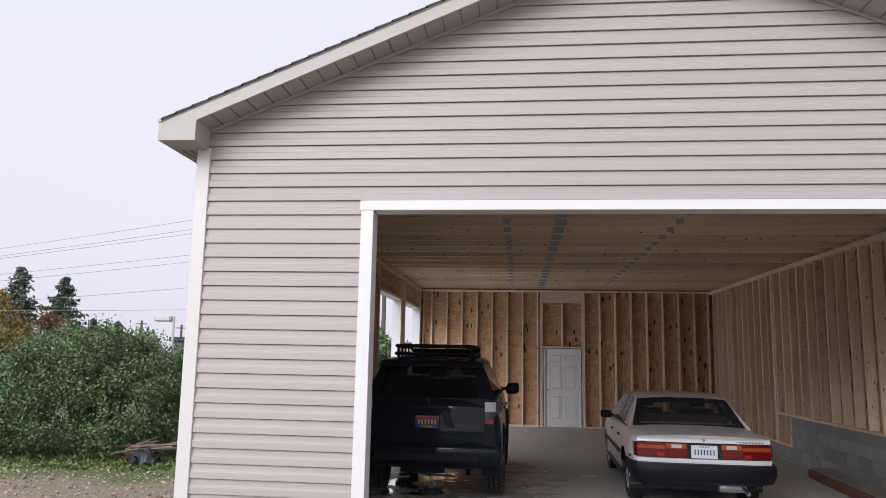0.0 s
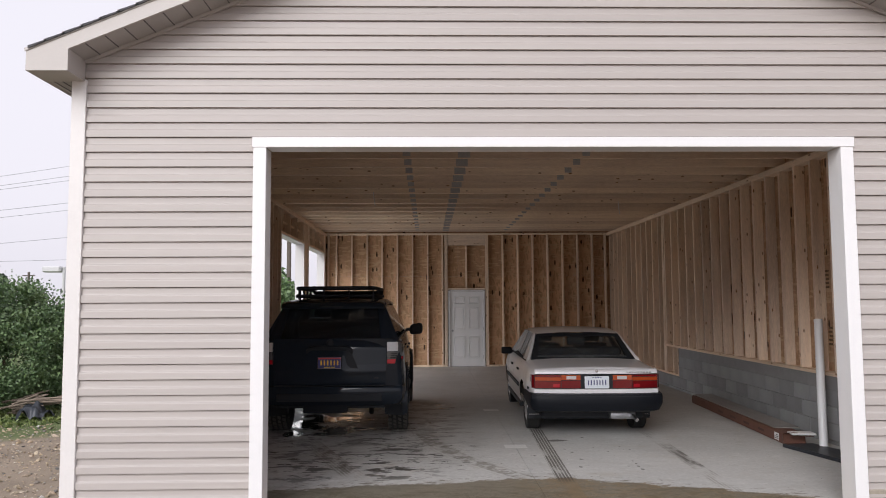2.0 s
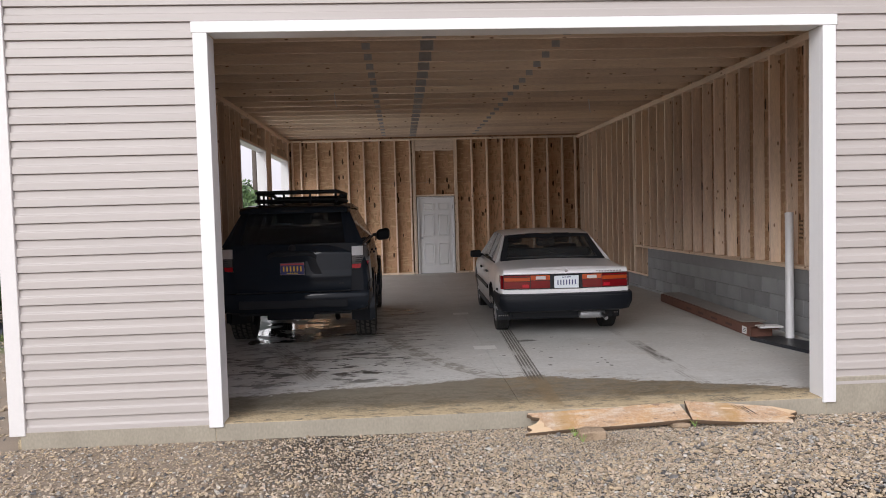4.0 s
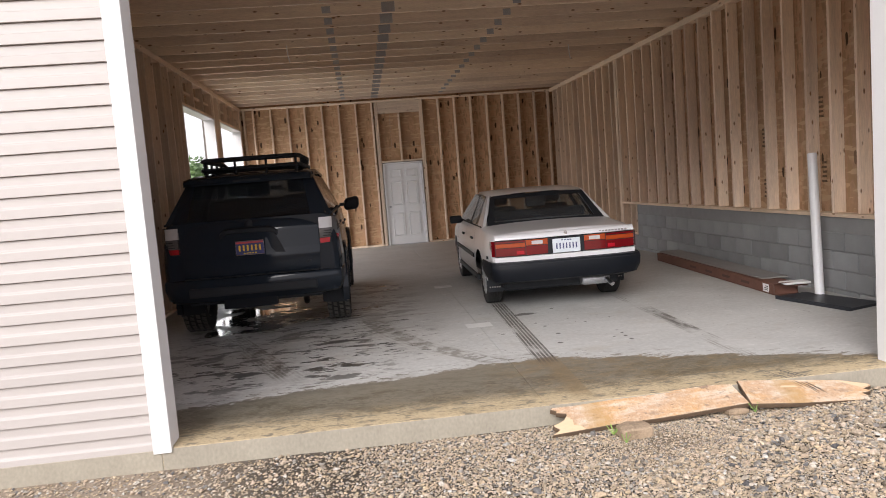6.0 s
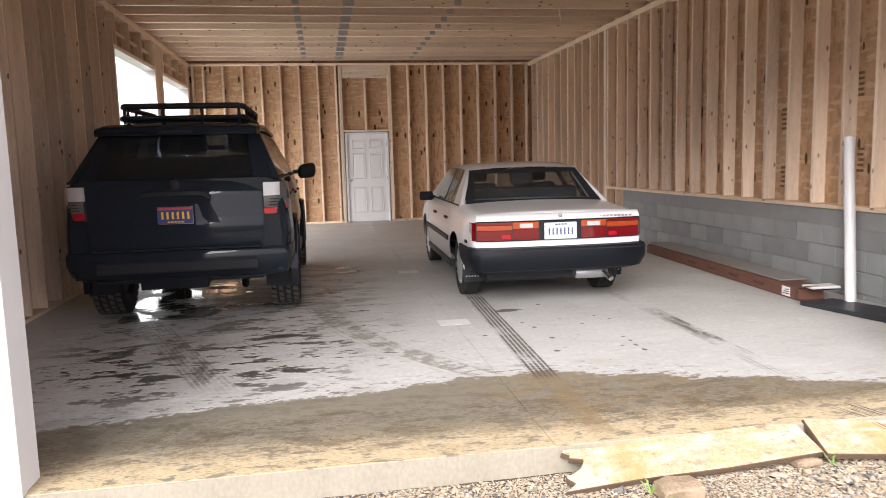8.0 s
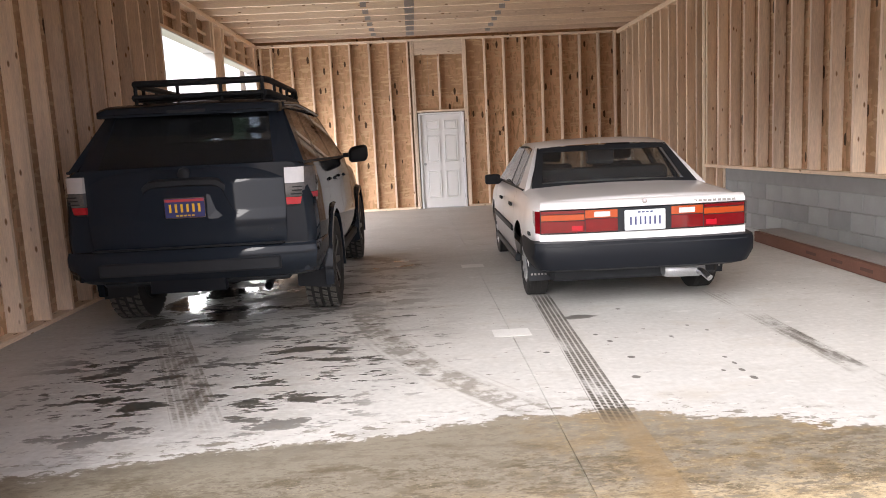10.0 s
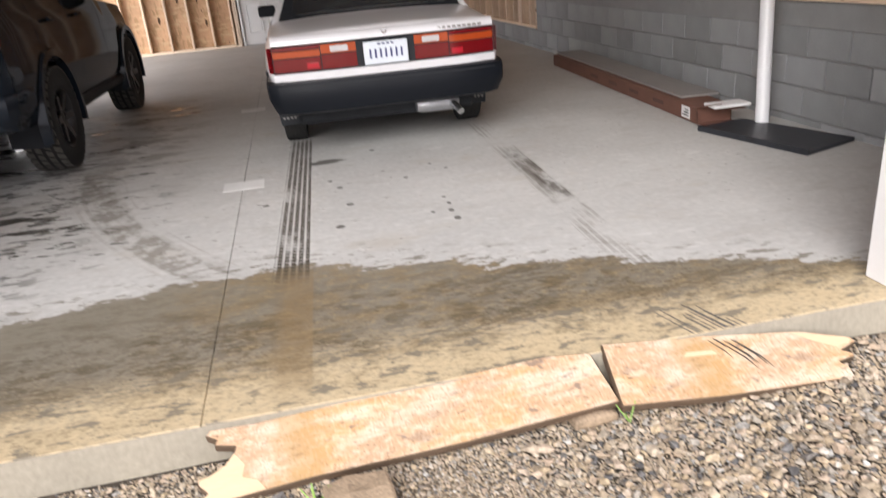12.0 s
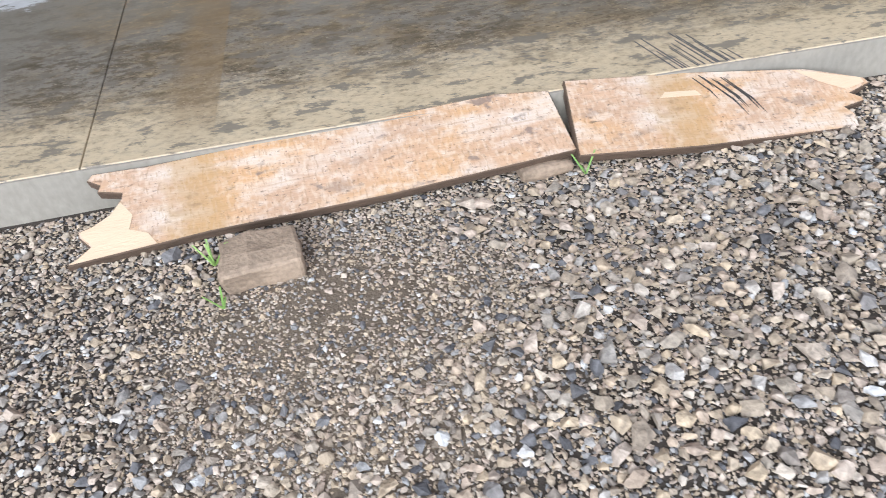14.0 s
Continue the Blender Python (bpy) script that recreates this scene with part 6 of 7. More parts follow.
def plank(name_label, outline, thick, m, fresh):
    """A broken board: its outline in its own plane, a sawn thickness, worn edges and bare wood at the break."""
    bm = bmesh.new()
    top = bm.faces.new([bm.verts.new((x, y, 0)) for x, y in outline])
    r = bmesh.ops.extrude_face_region(bm, geom=[top])
    bmesh.ops.translate(bm, verts=[v for v in r["geom"] if isinstance(v, bmesh.types.BMVert)], vec=(0, 0, -thick))
    bmesh.ops.bevel(bm, geom=[e for e in bm.edges if abs(e.verts[0].co.z - e.verts[1].co.z) < 1e-6], offset=0.003, segments=1, affect="EDGES")
    bm.normal_update()
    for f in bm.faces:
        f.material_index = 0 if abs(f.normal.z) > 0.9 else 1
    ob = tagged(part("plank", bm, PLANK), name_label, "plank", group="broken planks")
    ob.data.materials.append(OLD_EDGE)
    ob.matrix_basis = m
    for pts in fresh:
        part("split_face", prism(pts, 0.0005, 0.0016, "z"), FRESH, ob, "pale freshly split wood")
    return ob


left = Matrix.Translation((1.36, 6.075, -0.112)) @ Matrix(((0.9995, -0.03, 0, 0), (0.0, 0.928, -0.37, 0), (0.03, 0.37, 0.928, 0), (0, 0, 0, 1)))
plank("broken weathered plank ramp leaning on the slab edge", [(0.0, 0.0), (0.35, 0.02), (0.80, 0.022), (1.32, 0.045), (1.30, 0.25), (1.15, 0.272), (0.66, 0.262), (0.21, 0.25), (0.066, 0.256), (0.052, 0.237), (0.085, 0.215), (0.078, 0.197), (0.14, 0.18), (0.137, 0.165), (0.112, 0.128), (0.06, 0.10), (0.028, 0.092), (0.03, 0.073), (0.056, 0.042), (0.03, 0.022)], 0.034, left,
      [[(0.004, 0.003), (0.22, 0.016), (0.20, 0.05), (0.155, 0.07), (0.165, 0.11), (0.135, 0.155), (0.108, 0.12), (0.06, 0.094), (0.036, 0.088), (0.038, 0.074), (0.064, 0.042), (0.034, 0.018)]])
right = Matrix.Translation((2.672, 6.10, -0.068)) @ Matrix(((0.998, 0.0, 0.055, 0), (0.02, 0.935, -0.355, 0), (-0.055, 0.355, 0.93, 0), (0, 0, 0, 1)))
rp = plank("broken weathered plank with black tyre smears", [(0.0, 0.0), (0.35, -0.025), (0.81, -0.035), (0.818, 0.01), (0.80, 0.035), (0.866, 0.048), (0.868, 0.062), (0.84, 0.08), (0.91, 0.105), (0.905, 0.128), (0.74, 0.185), (0.36, 0.228), (0.03, 0.25)], 0.034, right,
           [[(0.70, 0.185), (0.89, 0.128), (0.895, 0.11), (0.83, 0.094), (0.76, 0.135)], [(0.30, 0.165), (0.39, 0.158), (0.40, 0.14), (0.28, 0.148)]])
smear_rng = random.Random(3)
for k in range(7):
    x, y1 = 0.40 + 0.015 * k + smear_rng.uniform(-0.008, 0.008), 0.213 - 0.004 * k - smear_rng.uniform(0.0, 0.02)
    ln, w = smear_rng.uniform(0.05, 0.15), smear_rng.uniform(0.0015, 0.004)
    part("tyre_smear", prism([(x, y1), (x + w, y1), (x + w + 0.42 * ln, y1 - 0.6 * ln), (x + 0.8 * w + 0.55 * ln, y1 - ln), (x + 0.4 * ln, y1 - 0.62 * ln)], 0.0005, 0.0012 + 0.00003 * k, "z"), MARK, rp)

# black print on the wall boards, and rubber smeared over the slab's edge
for y, z in ((9.25, 2.0), (9.22, 1.30), (10.38, 1.74), (10.37, 1.12), (8.40, 1.25)):
    for k in range(5):
        part("stamp", box(RIGHT + 0.1375, RIGHT + 0.1395, y - 0.045 + 0.006 * (k % 2), y + 0.045 - 0.01 * (k % 3), z - 0.14 + 0.05 * k, z - 0.115 + 0.05 * k), INKED_BLACK, wall_right)
for k in range(14):
    x, ln, w = 3.03 + 0.015 * k + smear_rng.uniform(-0.006, 0.006), smear_rng.uniform(0.06, 0.22), smear_rng.uniform(0.002, 0.006)
    part("tyre_smear", prism([(x, FRONT + 0.006), (x + w, FRONT + 0.006), (x + 0.7 * w - 0.25 * ln, FRONT + ln), (x + 0.3 * w - 0.25 * ln, FRONT + ln * 0.96)], 0.0006, 0.0010 + 0.00003 * k, "z"), SMEAR_GREY, slab)

# ---- stones ----
def stone_material():
    m = bpy.data.materials.new("crushed_stone")
    m.use_nodes = True
    n, l, b = nodes_of(m)
    b.inputs["Roughness"].default_value = 0.8
    geo, ramp = n.new("ShaderNodeNewGeometry"), n.new("ShaderNodeValToRGB")
    l.new(geo.outputs["Random Per Island"], ramp.inputs[0])
    shade = 0.86
    cols = [(0.0, (0.075, 0.072, 0.073)), (0.07, (0.18, 0.172, 0.165)), (0.14, (0.28, 0.225, 0.165)), (0.30, (0.55, 0.43, 0.28)), (0.42, (0.44, 0.34, 0.25)), (0.56, (0.55, 0.45, 0.35)), (0.66, (0.36, 0.29, 0.20)), (0.74, (0.35, 0.34, 0.32)), (0.82, (0.50, 0.40, 0.275)), (0.95, (0.56, 0.48, 0.38)), (1.0, (0.48, 0.475, 0.45))]
    e = ramp.color_ramp.elements
    e[0].position, e[0].color = cols[0][0], (*cols[0][1], 1)
    e[1].position, e[1].color = cols[-1][0], (*cols[-1][1], 1)
    for p, c in cols[1:-1]:
        k = e.new(p)
        k.color = (*[shade * v for v in c], 1)
    co, t, mix = n.new("ShaderNodeTexCoord"), n.new("ShaderNodeTexNoise"), n.new("ShaderNodeMix")
    t.inputs["Scale"].default_value, t.inputs["Detail"].default_value = 70, 5
    l.new(co.outputs["Object"], t.inputs["Vector"])
    mix.data_type, mix.blend_type = "RGBA", "OVERLAY"
    mix.inputs[0].default_value = 0.9
    l.new(ramp.outputs[0], mix.inputs[6])
    l.new(t.outputs[0], mix.inputs[7])
    l.new(mix.outputs[2], b.inputs["Base Color"])
    bp = n.new("ShaderNodeBump")
    bp.inputs["Strength"].default_value, bp.inputs["Distance"].default_value = 0.8, 0.006
    l.new(t.outputs[0], bp.inputs["Height"])
    l.new(bp.outputs[0], b.inputs["Normal"])
    return m


STONE = stone_material()


def hull_template(rng, n):
    """One angular stone as vertices and triangles."""
    bm = bmesh.new()
    p = rng.normal(size=(n, 3))
    p /= np.linalg.norm(p, axis=1)[:, None]
    p *= rng.uniform(0.75, 1.1, (n, 1))
    for q in p:
        bm.verts.new(q)
    r = bmesh.ops.convex_hull(bm, input=bm.verts)
    bmesh.ops.delete(bm, geom=[v for v in bm.verts if not v.link_faces], context="VERTS")
    bmesh.ops.triangulate(bm, faces=bm.faces)
    bm.verts.index_update()
    v = np.array([v.co[:] for v in bm.verts])
    f = np.array([[q.index for q in t.verts] for t in bm.faces])
    bm.free()
    return v, f


def scatter_stones(name, label, spots, sizes, sink, rng):
    temps = [hull_template(rng, k) for k in (11, 12, 13, 14, 14, 15, 16, 18)]
    V, F, base = [], [], 0
    for (x, y), s in zip(spots, sizes):
        v, f = temps[rng.integers(len(temps))]
        sc = s * np.array([rng.uniform(0.85, 1.45), rng.uniform(0.7, 1.1), rng.uniform(0.35, 0.7)])
        a, tx, ty = rng.uniform(0, 6.283), rng.normal() * 0.27, rng.normal() * 0.27
        rot = np.array(Euler((tx, ty, a)).to_matrix())
        q = (v * sc) @ rot.T + (x, y, lift(x, y) + s * sink * rng.uniform(0.2, 1.3))
        V.append(q), F.append(f + base)
        base += len(v)
    V, F = np.concatenate(V), np.concatenate(F)
    me = bpy.data.meshes.new(name)
    me.vertices.add(len(V)), me.loops.add(F.size), me.polygons.add(len(F))
    me.vertices.foreach_set("co", V.ravel())
    me.loops.foreach_set("vertex_index", F.ravel().astype(np.int32))
    me.polygons.foreach_set("loop_start", np.arange(0, F.size, 3, dtype=np.int32))
    me.polygons.foreach_set("loop_total", np.full(len(F), 3, dtype=np.int32))
    me.update(calc_edges=True)
    me.materials.append(STONE)
    me.shade_flat()
    return tagged(new(name, me), label, "gravel", kind="stuff")


rng = np.random.default_rng(4)
spots, sizes = [], []


def worn(x, y):
    """Bare trodden soil by the supporting stone, where few stones lie."""
    d = math.hypot((x - 2.0) / 0.36, (y - 5.80) / 0.24) + 0.35 * noise.noise((x * 5, y * 5, 1.0))
    return d


def coarse(x, y):
    """How coarse the stones lie: 1 on the loose heap, 0 where they are trodden down."""
    s1 = lambda v: max(0.0, min(1.0, v))
    far = s1((x - 1.75 + 0.3 * noise.noise((x * 1.7, y * 1.7, 5.0))) / 0.7)
    return max(far, 0.55 * s1((5.75 - y) / 0.5)) * (0.75 + 0.5 * noise.noise((x * 2.3, y * 2.3, 9.0)))


def may_lie(x, y, s):
    """Clear of the slab and of the footing."""
    return y + 1.2 * s < 6.31 or x < OUT_L - 0.05


# loose stones first, then pebbles and grit in the gaps between them
CELL = 0.03
taken = {}


def has_room(x, y, s, close):
    """True where no stone already laid reaches; lays the stone."""
    i, j = int(x // CELL), int(y // CELL)
    for a in range(i - 2, i + 3):
        for b in range(j - 2, j + 3):
            for u, v, q in taken.get((a, b), ()):
                if (x - u) ** 2 + (y - v) ** 2 < (close * (s + q)) ** 2:
                    return False
    taken.setdefault((i, j), []).append((x, y, s))
    return True


for count, (x0, x1, y0, y1), close in ((24000, (0.2, 4.8, 4.5, 6.30), 0.64), (30000, (0.2, 4.8, 4.5, 6.30), 0.56), (44000, (-3.4, 6.2, 4.2, 6.30), 0.58)):
    for _ in range(count):
        x, y = rng.uniform(x0, x1), rng.uniform(y0, y1)
        bare, k = worn(x, y), coarse(x, y)
        if rng.random() < 0.8 * min(1.0, max(0.0, 1.15 - bare)):
            continue
        s = float(rng.lognormal(math.log((0.0098 + 0.0058 * k) * (1.0 if close > 0.57 else 0.66)), 0.36))
        s = min(0.027, s)
        if bare < 1.15:
            s *= 0.55
        if y > 6.1 and 1.3 < x < 3.65:
            s *= 0.6
        if may_lie(x, y, s) and has_room(x, y, s, close):
            spots.append((x, y)), sizes.append(s)
for k in range(120000):
    x, y = 2.2 + rng.normal() * 1.0, rng.uniform(4.7, 6.3)
    s = float(rng.uniform(0.0024, 0.0066))
    if rng.random() < 0.75 * min(1.0, max(0.0, 1.15 - worn(x, y))):
        continue
    if may_lie(x, y, s) and has_room(x, y, s, 0.42):
        spots.append((x, y)), sizes.append(s)
for _ in range(16000):
    x, y = rng.uniform(-4.6, 8.5), 4.2 - abs(rng.normal()) * 1.6
    spots.append((x, y)), sizes.append(float(rng.uniform(0.008, 0.02)))
for _ in range(9000):
    x, y = rng.uniform(-10.5, -2.75), rng.uniform(4.5, 12.4)
    spots.append((x, y)), sizes.append(float(rng.lognormal(math.log(0.014), 0.45)))
scatter_stones("gravel", "tan and blue-grey crushed stone gravel before the slab", spots, sizes, 0.5, rng)


def rough_stone(name, label, x, y, z, dx, dy, dz, turn, seed, m):
    bm = box(-dx / 2, dx / 2, -dy / 2, dy / 2, 0, dz, 0.012, 2)
    bmesh.ops.subdivide_edges(bm, edges=bm.edges, cuts=2, use_grid_fill=True)
    for v in bm.verts:
        v.co += 0.014 * noise.noise_vector(v.co * 15 + Vector((seed, 0, 0)))
    ob = tagged(part(name, bm, m), label, "stone")
    ob.matrix_basis = pose(x, y, z, 0, 0, turn)
    return ob


ROCK = mat("brown_sandstone", (0.31, 0.23, 0.155), 0.85, spread=0.55, scale=9, fine=90, bump=0.6, dist=0.006)
rough_stone("stone", "flat brown block of stone wedged under the plank", 1.838, 5.962, -0.135, 0.19, 0.135, 0.076, 4, 1.0, ROCK)
rough_stone("stone", "small brown stone under the plank joint", 2.59, 6.15, -0.135, 0.15, 0.07, 0.038, 8, 5.0, ROCK)


# ---- green ----
def leaf_material(name, a, b_):
    m = bpy.data.materials.new(name)
    m.use_nodes = True
    n, l, b = nodes_of(m)
    geo, ramp = n.new("ShaderNodeNewGeometry"), n.new("ShaderNodeValToRGB")
    l.new(geo.outputs["Random Per Island"], ramp.inputs[0])
    ramp.color_ramp.elements[0].color, ramp.color_ramp.elements[1].color = (*a, 1), (*b_, 1)
    # whole sprays are lighter or yellower than their neighbours
    co, t, spread_, mix = n.new("ShaderNodeTexCoord"), n.new("ShaderNodeTexNoise"), n.new("ShaderNodeMapRange"), n.new("ShaderNodeMix")
    t.inputs["Scale"].default_value, t.inputs["Detail"].default_value = 2.6, 4
    l.new(co.outputs["Object"], t.inputs["Vector"])
    l.new(t.outputs[0], spread_.inputs[0])
    spread_.inputs[1].default_value, spread_.inputs[2].default_value, spread_.inputs[4].default_value = 0.45, 0.68, 0.75
    mix.data_type = "RGBA"
    l.new(spread_.outputs[0], mix.inputs[0])
    l.new(ramp.outputs[0], mix.inputs[6])
    mix.inputs[7].default_value = (b_[0] * 1.35, b_[1] * 1.2, b_[2] * 1.1, 1)
    l.new(mix.outputs[2], b.inputs["Base Color"])
    b.inputs["Roughness"].default_value = 0.5
    return m


LEAF = leaf_material("hedge_leaf", (0.045, 0.088, 0.033), (0.12, 0.195, 0.08))
NEEDLE = leaf_material("spruce_needles", (0.045, 0.07, 0.05), (0.085, 0.115, 0.085))
AUTUMN = leaf_material("yellowing_leaf", (0.12, 0.10, 0.025), (0.26, 0.19, 0.05))
RUSSET = leaf_material("russet_leaf", (0.09, 0.06, 0.03), (0.15, 0.10, 0.05))
GRASS = leaf_material("grass_blade", (0.06, 0.10, 0.025), (0.17, 0.22, 0.07))
BARK = mat("bark", (0.09, 0.065, 0.045), 0.9, spread=0.3, scale=8, fine=60, bump=0.6, stretch=(3, 3, 0.6))


def leaves_mesh(name, centres, sizes, rng, material, long=1.7):
    """Many small folded leaves, each two triangles."""
    n = len(centres)
    a, b = rng.normal(size=(n, 3)), rng.normal(size=(n, 3))
    a /= np.linalg.norm(a, axis=1)[:, None]
    b -= (a * b).sum(1)[:, None] * a
    b /= np.linalg.norm(b, axis=1)[:, None]
    c, s = np.asarray(centres), np.asarray(sizes)[:, None]
    nrm = np.cross(a, b)
    V = np.stack([c - a * s * long / 2, c + b * s / 2 + nrm * s * 0.15, c + a * s * long / 2, c - b * s / 2 + nrm * s * 0.15], 1).reshape(-1, 3)
    k = np.arange(n)[:, None] * 4
    F = np.concatenate([k + (0, 1, 2), k + (0, 2, 3)], 1).reshape(-1, 3)
    me = bpy.data.meshes.new(name)
    me.vertices.add(len(V)), me.loops.add(F.size), me.polygons.add(len(F))
    me.vertices.foreach_set("co", V.ravel())
    me.loops.foreach_set("vertex_index", F.ravel().astype(np.int32))
    me.polygons.foreach_set("loop_start", np.arange(0, F.size, 3, dtype=np.int32))
    me.polygons.foreach_set("loop_total", np.full(len(F), 3, dtype=np.int32))
    me.update(calc_edges=True)
    me.materials.append(material)
    return me


def shrub(x, y, z, rx, ry, h, count, seed, label):
    """A dense rounded shrub: stems from the ground and leaves in clumps with gaps between them."""
    rng = np.random.default_rng(seed)
    t = thing("shrub", label, "shrub", group="hedge shrubs")
    bm = bmesh.new()
    for k in range(14):
        a, r = rng.uniform(0, 6.283), rng.uniform(0.3, 0.85)
        p1 = Vector((x + rx * r * 0.5 * math.cos(a), y + ry * r * 0.5 * math.sin(a), z + h * 0.45))
        p2 = Vector((x + rx * r * math.cos(a), y + ry * r * math.sin(a), z + h * rng.uniform(0.6, 0.9)))
        tube([(x + 0.3 * math.cos(a), y + 0.3 * math.sin(a), z - 0.05), p1, p2], [0.035, 0.022, 0.008], 5, bm)
    part("stem", bm, BARK, t)
    C, S = [], []
    clumps = 330
    for k in range(clumps):
        a, u = rng.uniform(0, 6.283), rng.uniform(0.02, 1.0)
        u = u ** 0.8 if k % 5 else rng.uniform(0.0, 0.22)
        el = math.asin(u)
        bulge = 1 + 0.10 * noise.noise((3 * math.cos(a), 3 * math.sin(a), 4 * u + seed))
        rr = bulge * (rng.uniform(0.80, 1.0) if k % 4 else rng.uniform(0.5, 0.8))
        foot = 0.86 + 0.14 * min(1, u * 4)
        c = np.array([x + rx * rr * foot * math.cos(el) * math.cos(a), y + ry * rr * foot * math.cos(el) * math.sin(a), z + 0.1 + (h - 0.2) * rr * (u ** 0.85)])
        n = count // clumps
        C.append(c + rng.normal(size=(n, 3)) * (0.15, 0.15, 0.115))
        S.append(rng.uniform(0.024, 0.05, n))
    C, S = np.concatenate(C), np.concatenate(S)
    keep = C[:, 2] > z + 0.02
    ob = new("crown", leaves_mesh("crown", C[keep], S[keep], rng, LEAF))
    ob.parent = t
    return t


SH = "large rounded dark green leafy shrub at the yard's edge"
shrub(-8.35, 14.75, -0.23, 2.65, 2.3, 2.58, 78000, 11, SH)
shrub(-12.3, 15.2, -0.23, 2.0, 2.0, 1.6, 26000, 12, SH)
shrub(-7.0, 17.9, -0.23, 1.7, 1.6, 1.75, 12000, 13, SH)


def conifer(x, y, h, w, seed, label="tall dark spruce against the sky"):
    rng = np.random.default_rng(seed)
    t = thing("conifer", label, "tree")
    part("trunk", tube([(x, y, -0.3), (x, y, h * 0.5), (x, y, h)], [0.22, 0.13, 0.02], 8), BARK, t)
    bm, C, S = bmesh.new(), [], []
    z = h * 0.12
    while z < h * 0.98:
        r = w * (1 - z / h) ** 0.7 * rng.uniform(0.75, 1.15)
        for k in range(7):
            a = rng.uniform(0, 6.283)
            rr = r * rng.uniform(0.6, 1.1)
            tip = (x + rr * math.cos(a), y + rr * math.sin(a), z - 0.12 * rr + 0.1)
            tube([(x, y, z), tip], [0.03, 0.008], 4, bm)
            n = max(12, int(60 * rr / w))
            f = rng.uniform(0.15, 1.0, n)[:, None]
            C.append(np.array([[x, y, z]]) * (1 - f) + np.array([tip]) * f + rng.normal(size=(n, 3)) * (0.12, 0.12, 0.10))
            S.append(rng.uniform(0.12, 0.26, n))
        z += h * 0.035
    part("limbs", bm, BARK, t)
    ob = new("crown", leaves_mesh("crown", np.concatenate(C), np.concatenate(S), rng, NEEDLE, 2.2))
    ob.parent = t


def broadleaf(x, y, h, w, seed, material, label):
    rng = np.random.default_rng(seed)
    t = thing("tree", label, "tree")
    part("trunk", tube([(x, y, -0.3), (x + 0.1, y, h * 0.35), (x + 0.05, y, h * 0.7)], [0.2, 0.14, 0.05], 8), BARK, t)
    bm, C, S = bmesh.new(), [], []
    for k in range(26):
        a, u = rng.uniform(0, 6.283), rng.uniform(0.30, 0.98)
        rr = w * math.sin(math.pi * min(1, 0.15 + 0.8 * u)) * rng.uniform(0.45, 1.0)
        tip = np.array([x + rr * math.cos(a), y + rr * math.sin(a), h * u])
        tube([(x + 0.08, y, h * u * 0.6), tuple(tip)], [0.06, 0.012], 4, bm)
        n = 110
        C.append(tip + rng.normal(size=(n, 3)) * w * 0.17)
        S.append(rng.uniform(0.10, 0.22, n))
    part("limbs", bm, BARK, t)
    ob = new("crown", leaves_mesh("crown", np.concatenate(C), np.concatenate(S), rng, material))
    ob.parent = t


conifer(-50.9, 70, 10.2, 4.3, 21)
conifer(-46.0, 70, 9.1, 3.9, 22)
conifer(-51.1, 84, 5.3, 1.6, 23, "distant slim dark spruce tree")
conifer(-47.9, 84, 5.0, 1.6, 24, "distant slim dark spruce tree")
broadleaf(-38.0, 50, 5.9, 2.6, 25, AUTUMN, "broadleaf tree with yellowing leaves")
broadleaf(-47.0, 62, 6.0, 3.2, 26, RUSSET, "broadleaf tree with russet leaves")
broadleaf(-41.5, 62, 4.6, 2.6, 27, RUSSET, "low broadleaf tree with russet leaves")
broadleaf(-8.3, 40, 3.1, 1.8, 28, LEAF, "green broadleaf tree beyond the open bays")
broadleaf(-11.6, 44, 3.6, 1.8, 29, LEAF, "green broadleaf tree beyond the open bays")
broadleaf(-6.6, 36, 2.2, 1.6, 30, LEAF, "low green tree beyond the open bays")

rng = np.random.default_rng(8)
C = []
for _ in range(9000):
    x, y = rng.uniform(-11.5, -3.0), rng.uniform(10.8, 14.6)
    if y + 0.5 * noise.noise((x * 1.5, y * 1.5, 0)) > 12.1 + 0.12 * (x + 7.0) * (1 if x > -7 else 0.3):
        C.append((x, y, lift(x, y) + 0.02))
grass = tagged(new("grass", leaves_mesh("grass", np.array(C), rng.uniform(0.02, 0.05, len(C)), rng, GRASS, 2.6)), "short green grass along the shrubs", "grass", kind="stuff")
weeds = bmesh.new()
for (x, y), n in (((1.716, 5.99), 7), ((2.685, 6.085), 3), ((1.74, 5.84), 3)):
    for k in range(n):
        a = rng.uniform(0, 6.283)
        d = Vector((math.cos(a), math.sin(a), 0)) * rng.uniform(0.01, 0.05)
        pane([(x, y, -0.12), (x + 0.006, y, -0.12), Vector((x + 0.004, y, -0.06)) + d, Vector((x, y, -0.06)) + d], 0.0008, weeds)
tagged(part("weeds", weeds, leaf_material("weed", (0.16, 0.28, 0.06), (0.22, 0.36, 0.09))), "small green weeds growing beside the plank", "weed", kind="stuff")

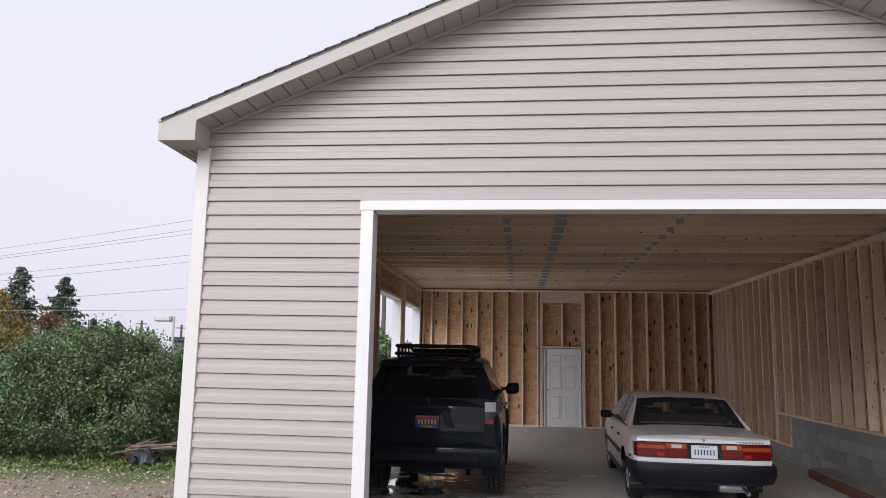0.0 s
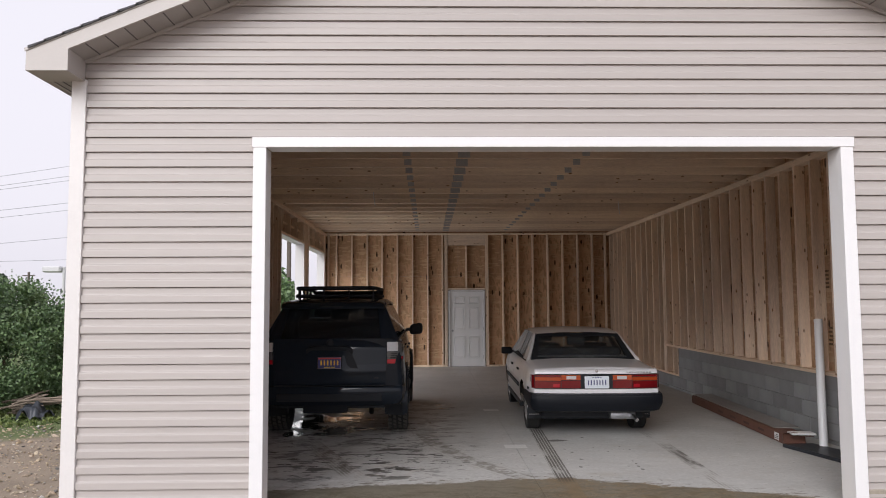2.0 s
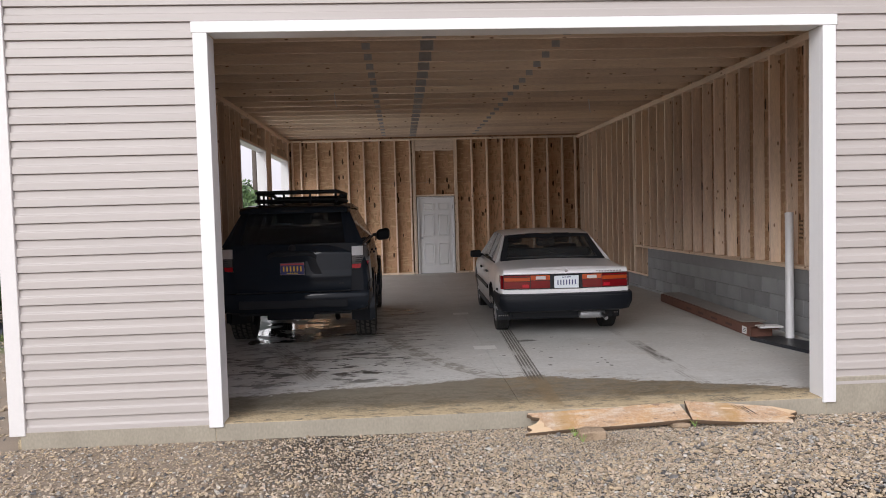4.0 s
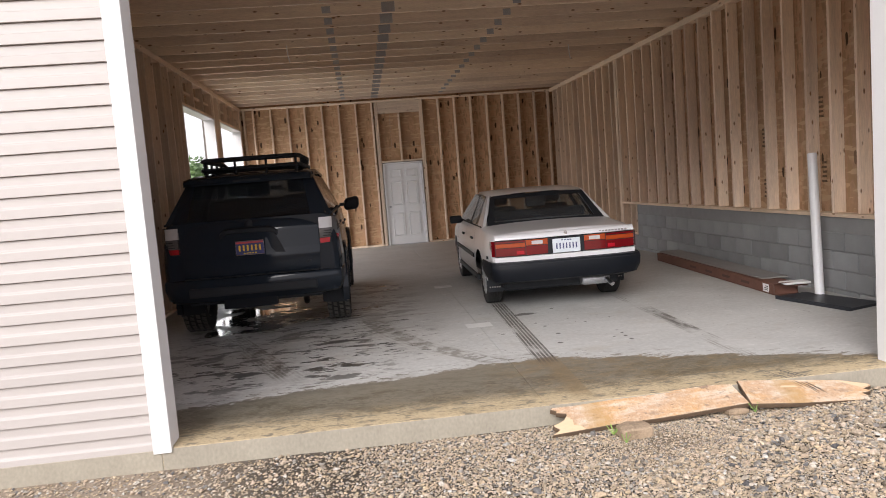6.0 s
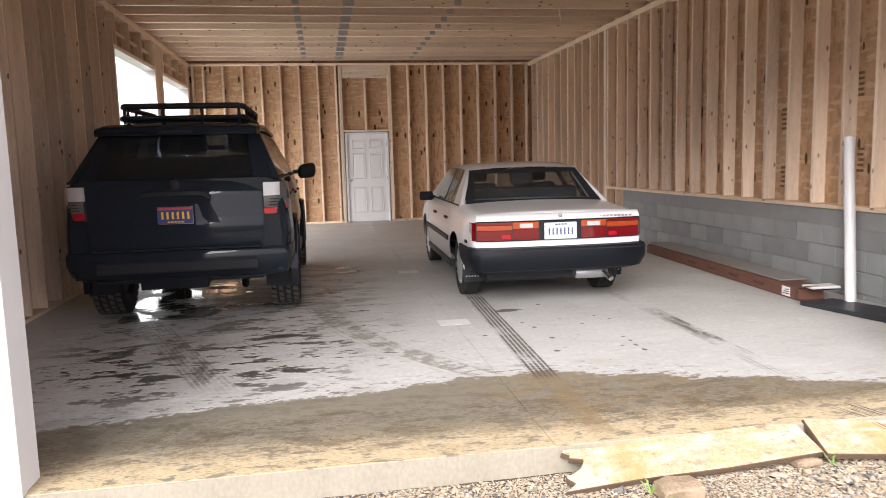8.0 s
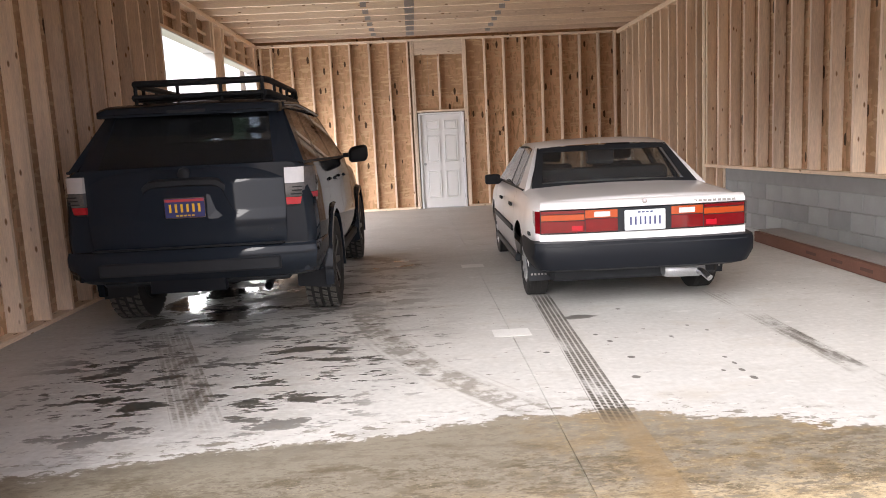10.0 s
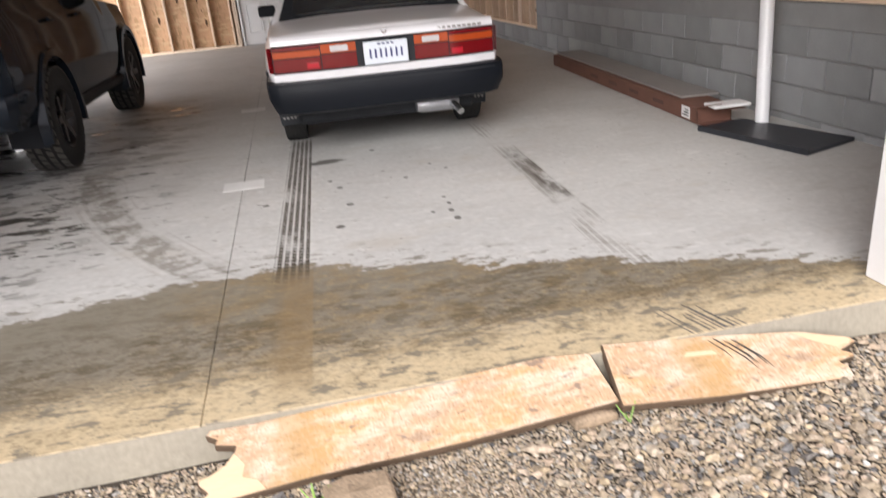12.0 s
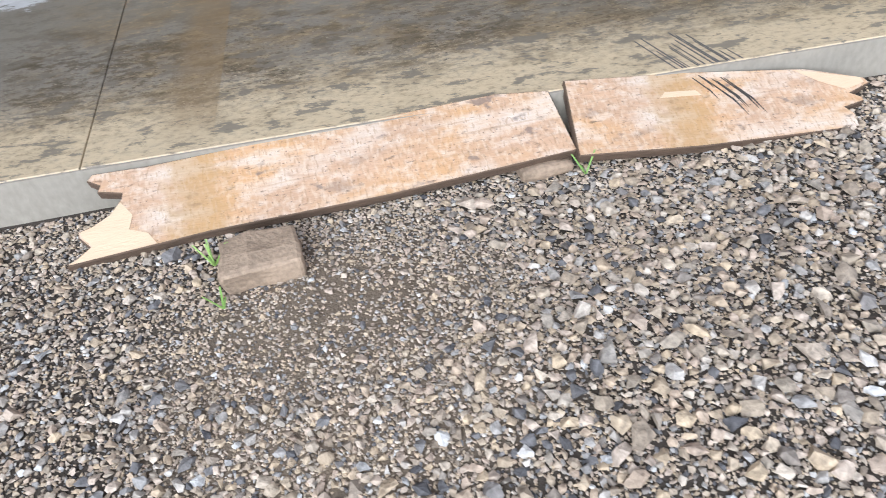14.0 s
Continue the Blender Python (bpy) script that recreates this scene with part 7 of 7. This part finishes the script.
# brush pile beside the shrubs
WOOD_GREY = mat("grey_brushwood", (0.20, 0.16, 0.125), 0.9, spread=0.35, scale=9, fine=60, bump=0.4)
pile = thing("brush_pile", "heap of grey brushwood with a crumpled dark tarp", "brush pile")
for k in range(26):
    x, y, a, ln = -6.45 + rng.uniform(-0.35, 0.4), 13.3 + rng.uniform(-0.25, 0.25), rng.uniform(-0.6, 0.6), rng.uniform(0.3, 0.8)
    z = lift(x, y) + 0.03 + 0.3 * rng.random()
    part("stick", tube([(x - ln / 2 * math.cos(a), y - ln / 2 * math.sin(a), z), (x + ln / 2 * math.cos(a), y + ln / 2 * math.sin(a), z + rng.uniform(-0.05, 0.2))], [0.024, 0.012], 6), WOOD_GREY, pile)
bm = bmesh.new()
bmesh.ops.create_grid(bm, x_segments=14, y_segments=14, size=0.24)
for v in bm.verts:
    v.co.z = 0.22 * max(0, 1 - (v.co.length / 0.3) ** 2) + 0.13 * noise.noise(v.co * 9)
bmesh.ops.translate(bm, verts=bm.verts, vec=(-6.35, 13.02, -0.20))
part("tarp", bm, mat("dark_tarp", (0.035, 0.04, 0.05), 0.35, spread=0.3, scale=6, bump=0.1), pile, "crumpled dark plastic tarp", 60)

# ---- beyond ----
WIRE = mat("weathered_cable", (0.22, 0.22, 0.24), 0.7, spread=0.1, bump=0.0)
POLE = mat("weathered_pole", (0.12, 0.10, 0.085), 0.9, spread=0.2)
PALE = mat("pale_painted_steel", (0.55, 0.55, 0.56), 0.5, spread=0.08)
lamp = thing("street_lamp", "pale car park lamp post with a flat head", "street lamp")
part("post", tube([(-21.75, 45, -0.3), (-21.75, 45, 3.95)], 0.09, 8), PALE, lamp)
part("lamp_head", box(-22.95, -21.85, 44.7, 45.3, 3.62, 4.0, 0.08), PALE, lamp)
for x, y, h in ((-32.0, 60, 4.3), (-28.4, 60, 4.0), (-46.0, 40.1, 10.5), (-7.2, 40.1, 11.5)):
    p = thing("utility_pole", "dark wooden utility pole with a crossarm", "utility pole")
    part("post", tube([(x, y, -0.3), (x, y, h)], [0.14, 0.09], 8), POLE, p)
    part("crossarm", box(x - 0.5, x + 0.5, y - 0.05, y + 0.05, h - 0.33, h - 0.25), POLE, p)
for z0, z1, y in ((7.55, 9.3, 40), (7.1, 8.75, 40), (6.95, 8.5, 40), (6.0, 7.25, 40), (5.6, 6.85, 40), (4.35, 5.35, 40), (3.9, 4.1, 40.2)):
    pts = [(-62 + 2 * k, y) for k in range(0, 43)]
    pts = [(px, py, z0 + (z1 - z0) * ((px + 30.4) / 12.0) + 0.0006 * (px + 24.4) ** 2) for px, py in pts if -47 < px < -7]
    tagged(part("power_line", tube(pts, 0.010, 4), WIRE), "thin dark overhead power line", "cable", group="power lines")


def far_building(x, y, w, d, h, label, color):
    b = thing("building", label, "building")
    part("wall", box(x - w / 2, x + w / 2, y, y + d, -0.3, h), mat("painted_wall", color, 0.8, spread=0.1), b)
    part("roof", box(x - w / 2 - 0.3, x + w / 2 + 0.3, y - 0.3, y + d + 0.3, h, h + 0.35, 0.03), SHINGLE, b)
    for k in range(int(w / 2)):
        xx = x - w / 2 + 1 + 2 * k
        win = part("window", box(xx - 0.5, xx + 0.5, y - 0.04, y - 0.002, h * 0.4, h * 0.78, 0.01), PALE, b)
        part("pane", box(xx - 0.42, xx + 0.42, y - 0.05, y - 0.041, h * 0.43, h * 0.75), BLACK, win)


far_building(-26.0, 60, 6, 6, 2.6, "low blue-grey commercial building far off", (0.14, 0.18, 0.26))
far_building(-14.0, 90, 16, 8, 3.0, "low pale building far beyond the bays", (0.42, 0.42, 0.42))
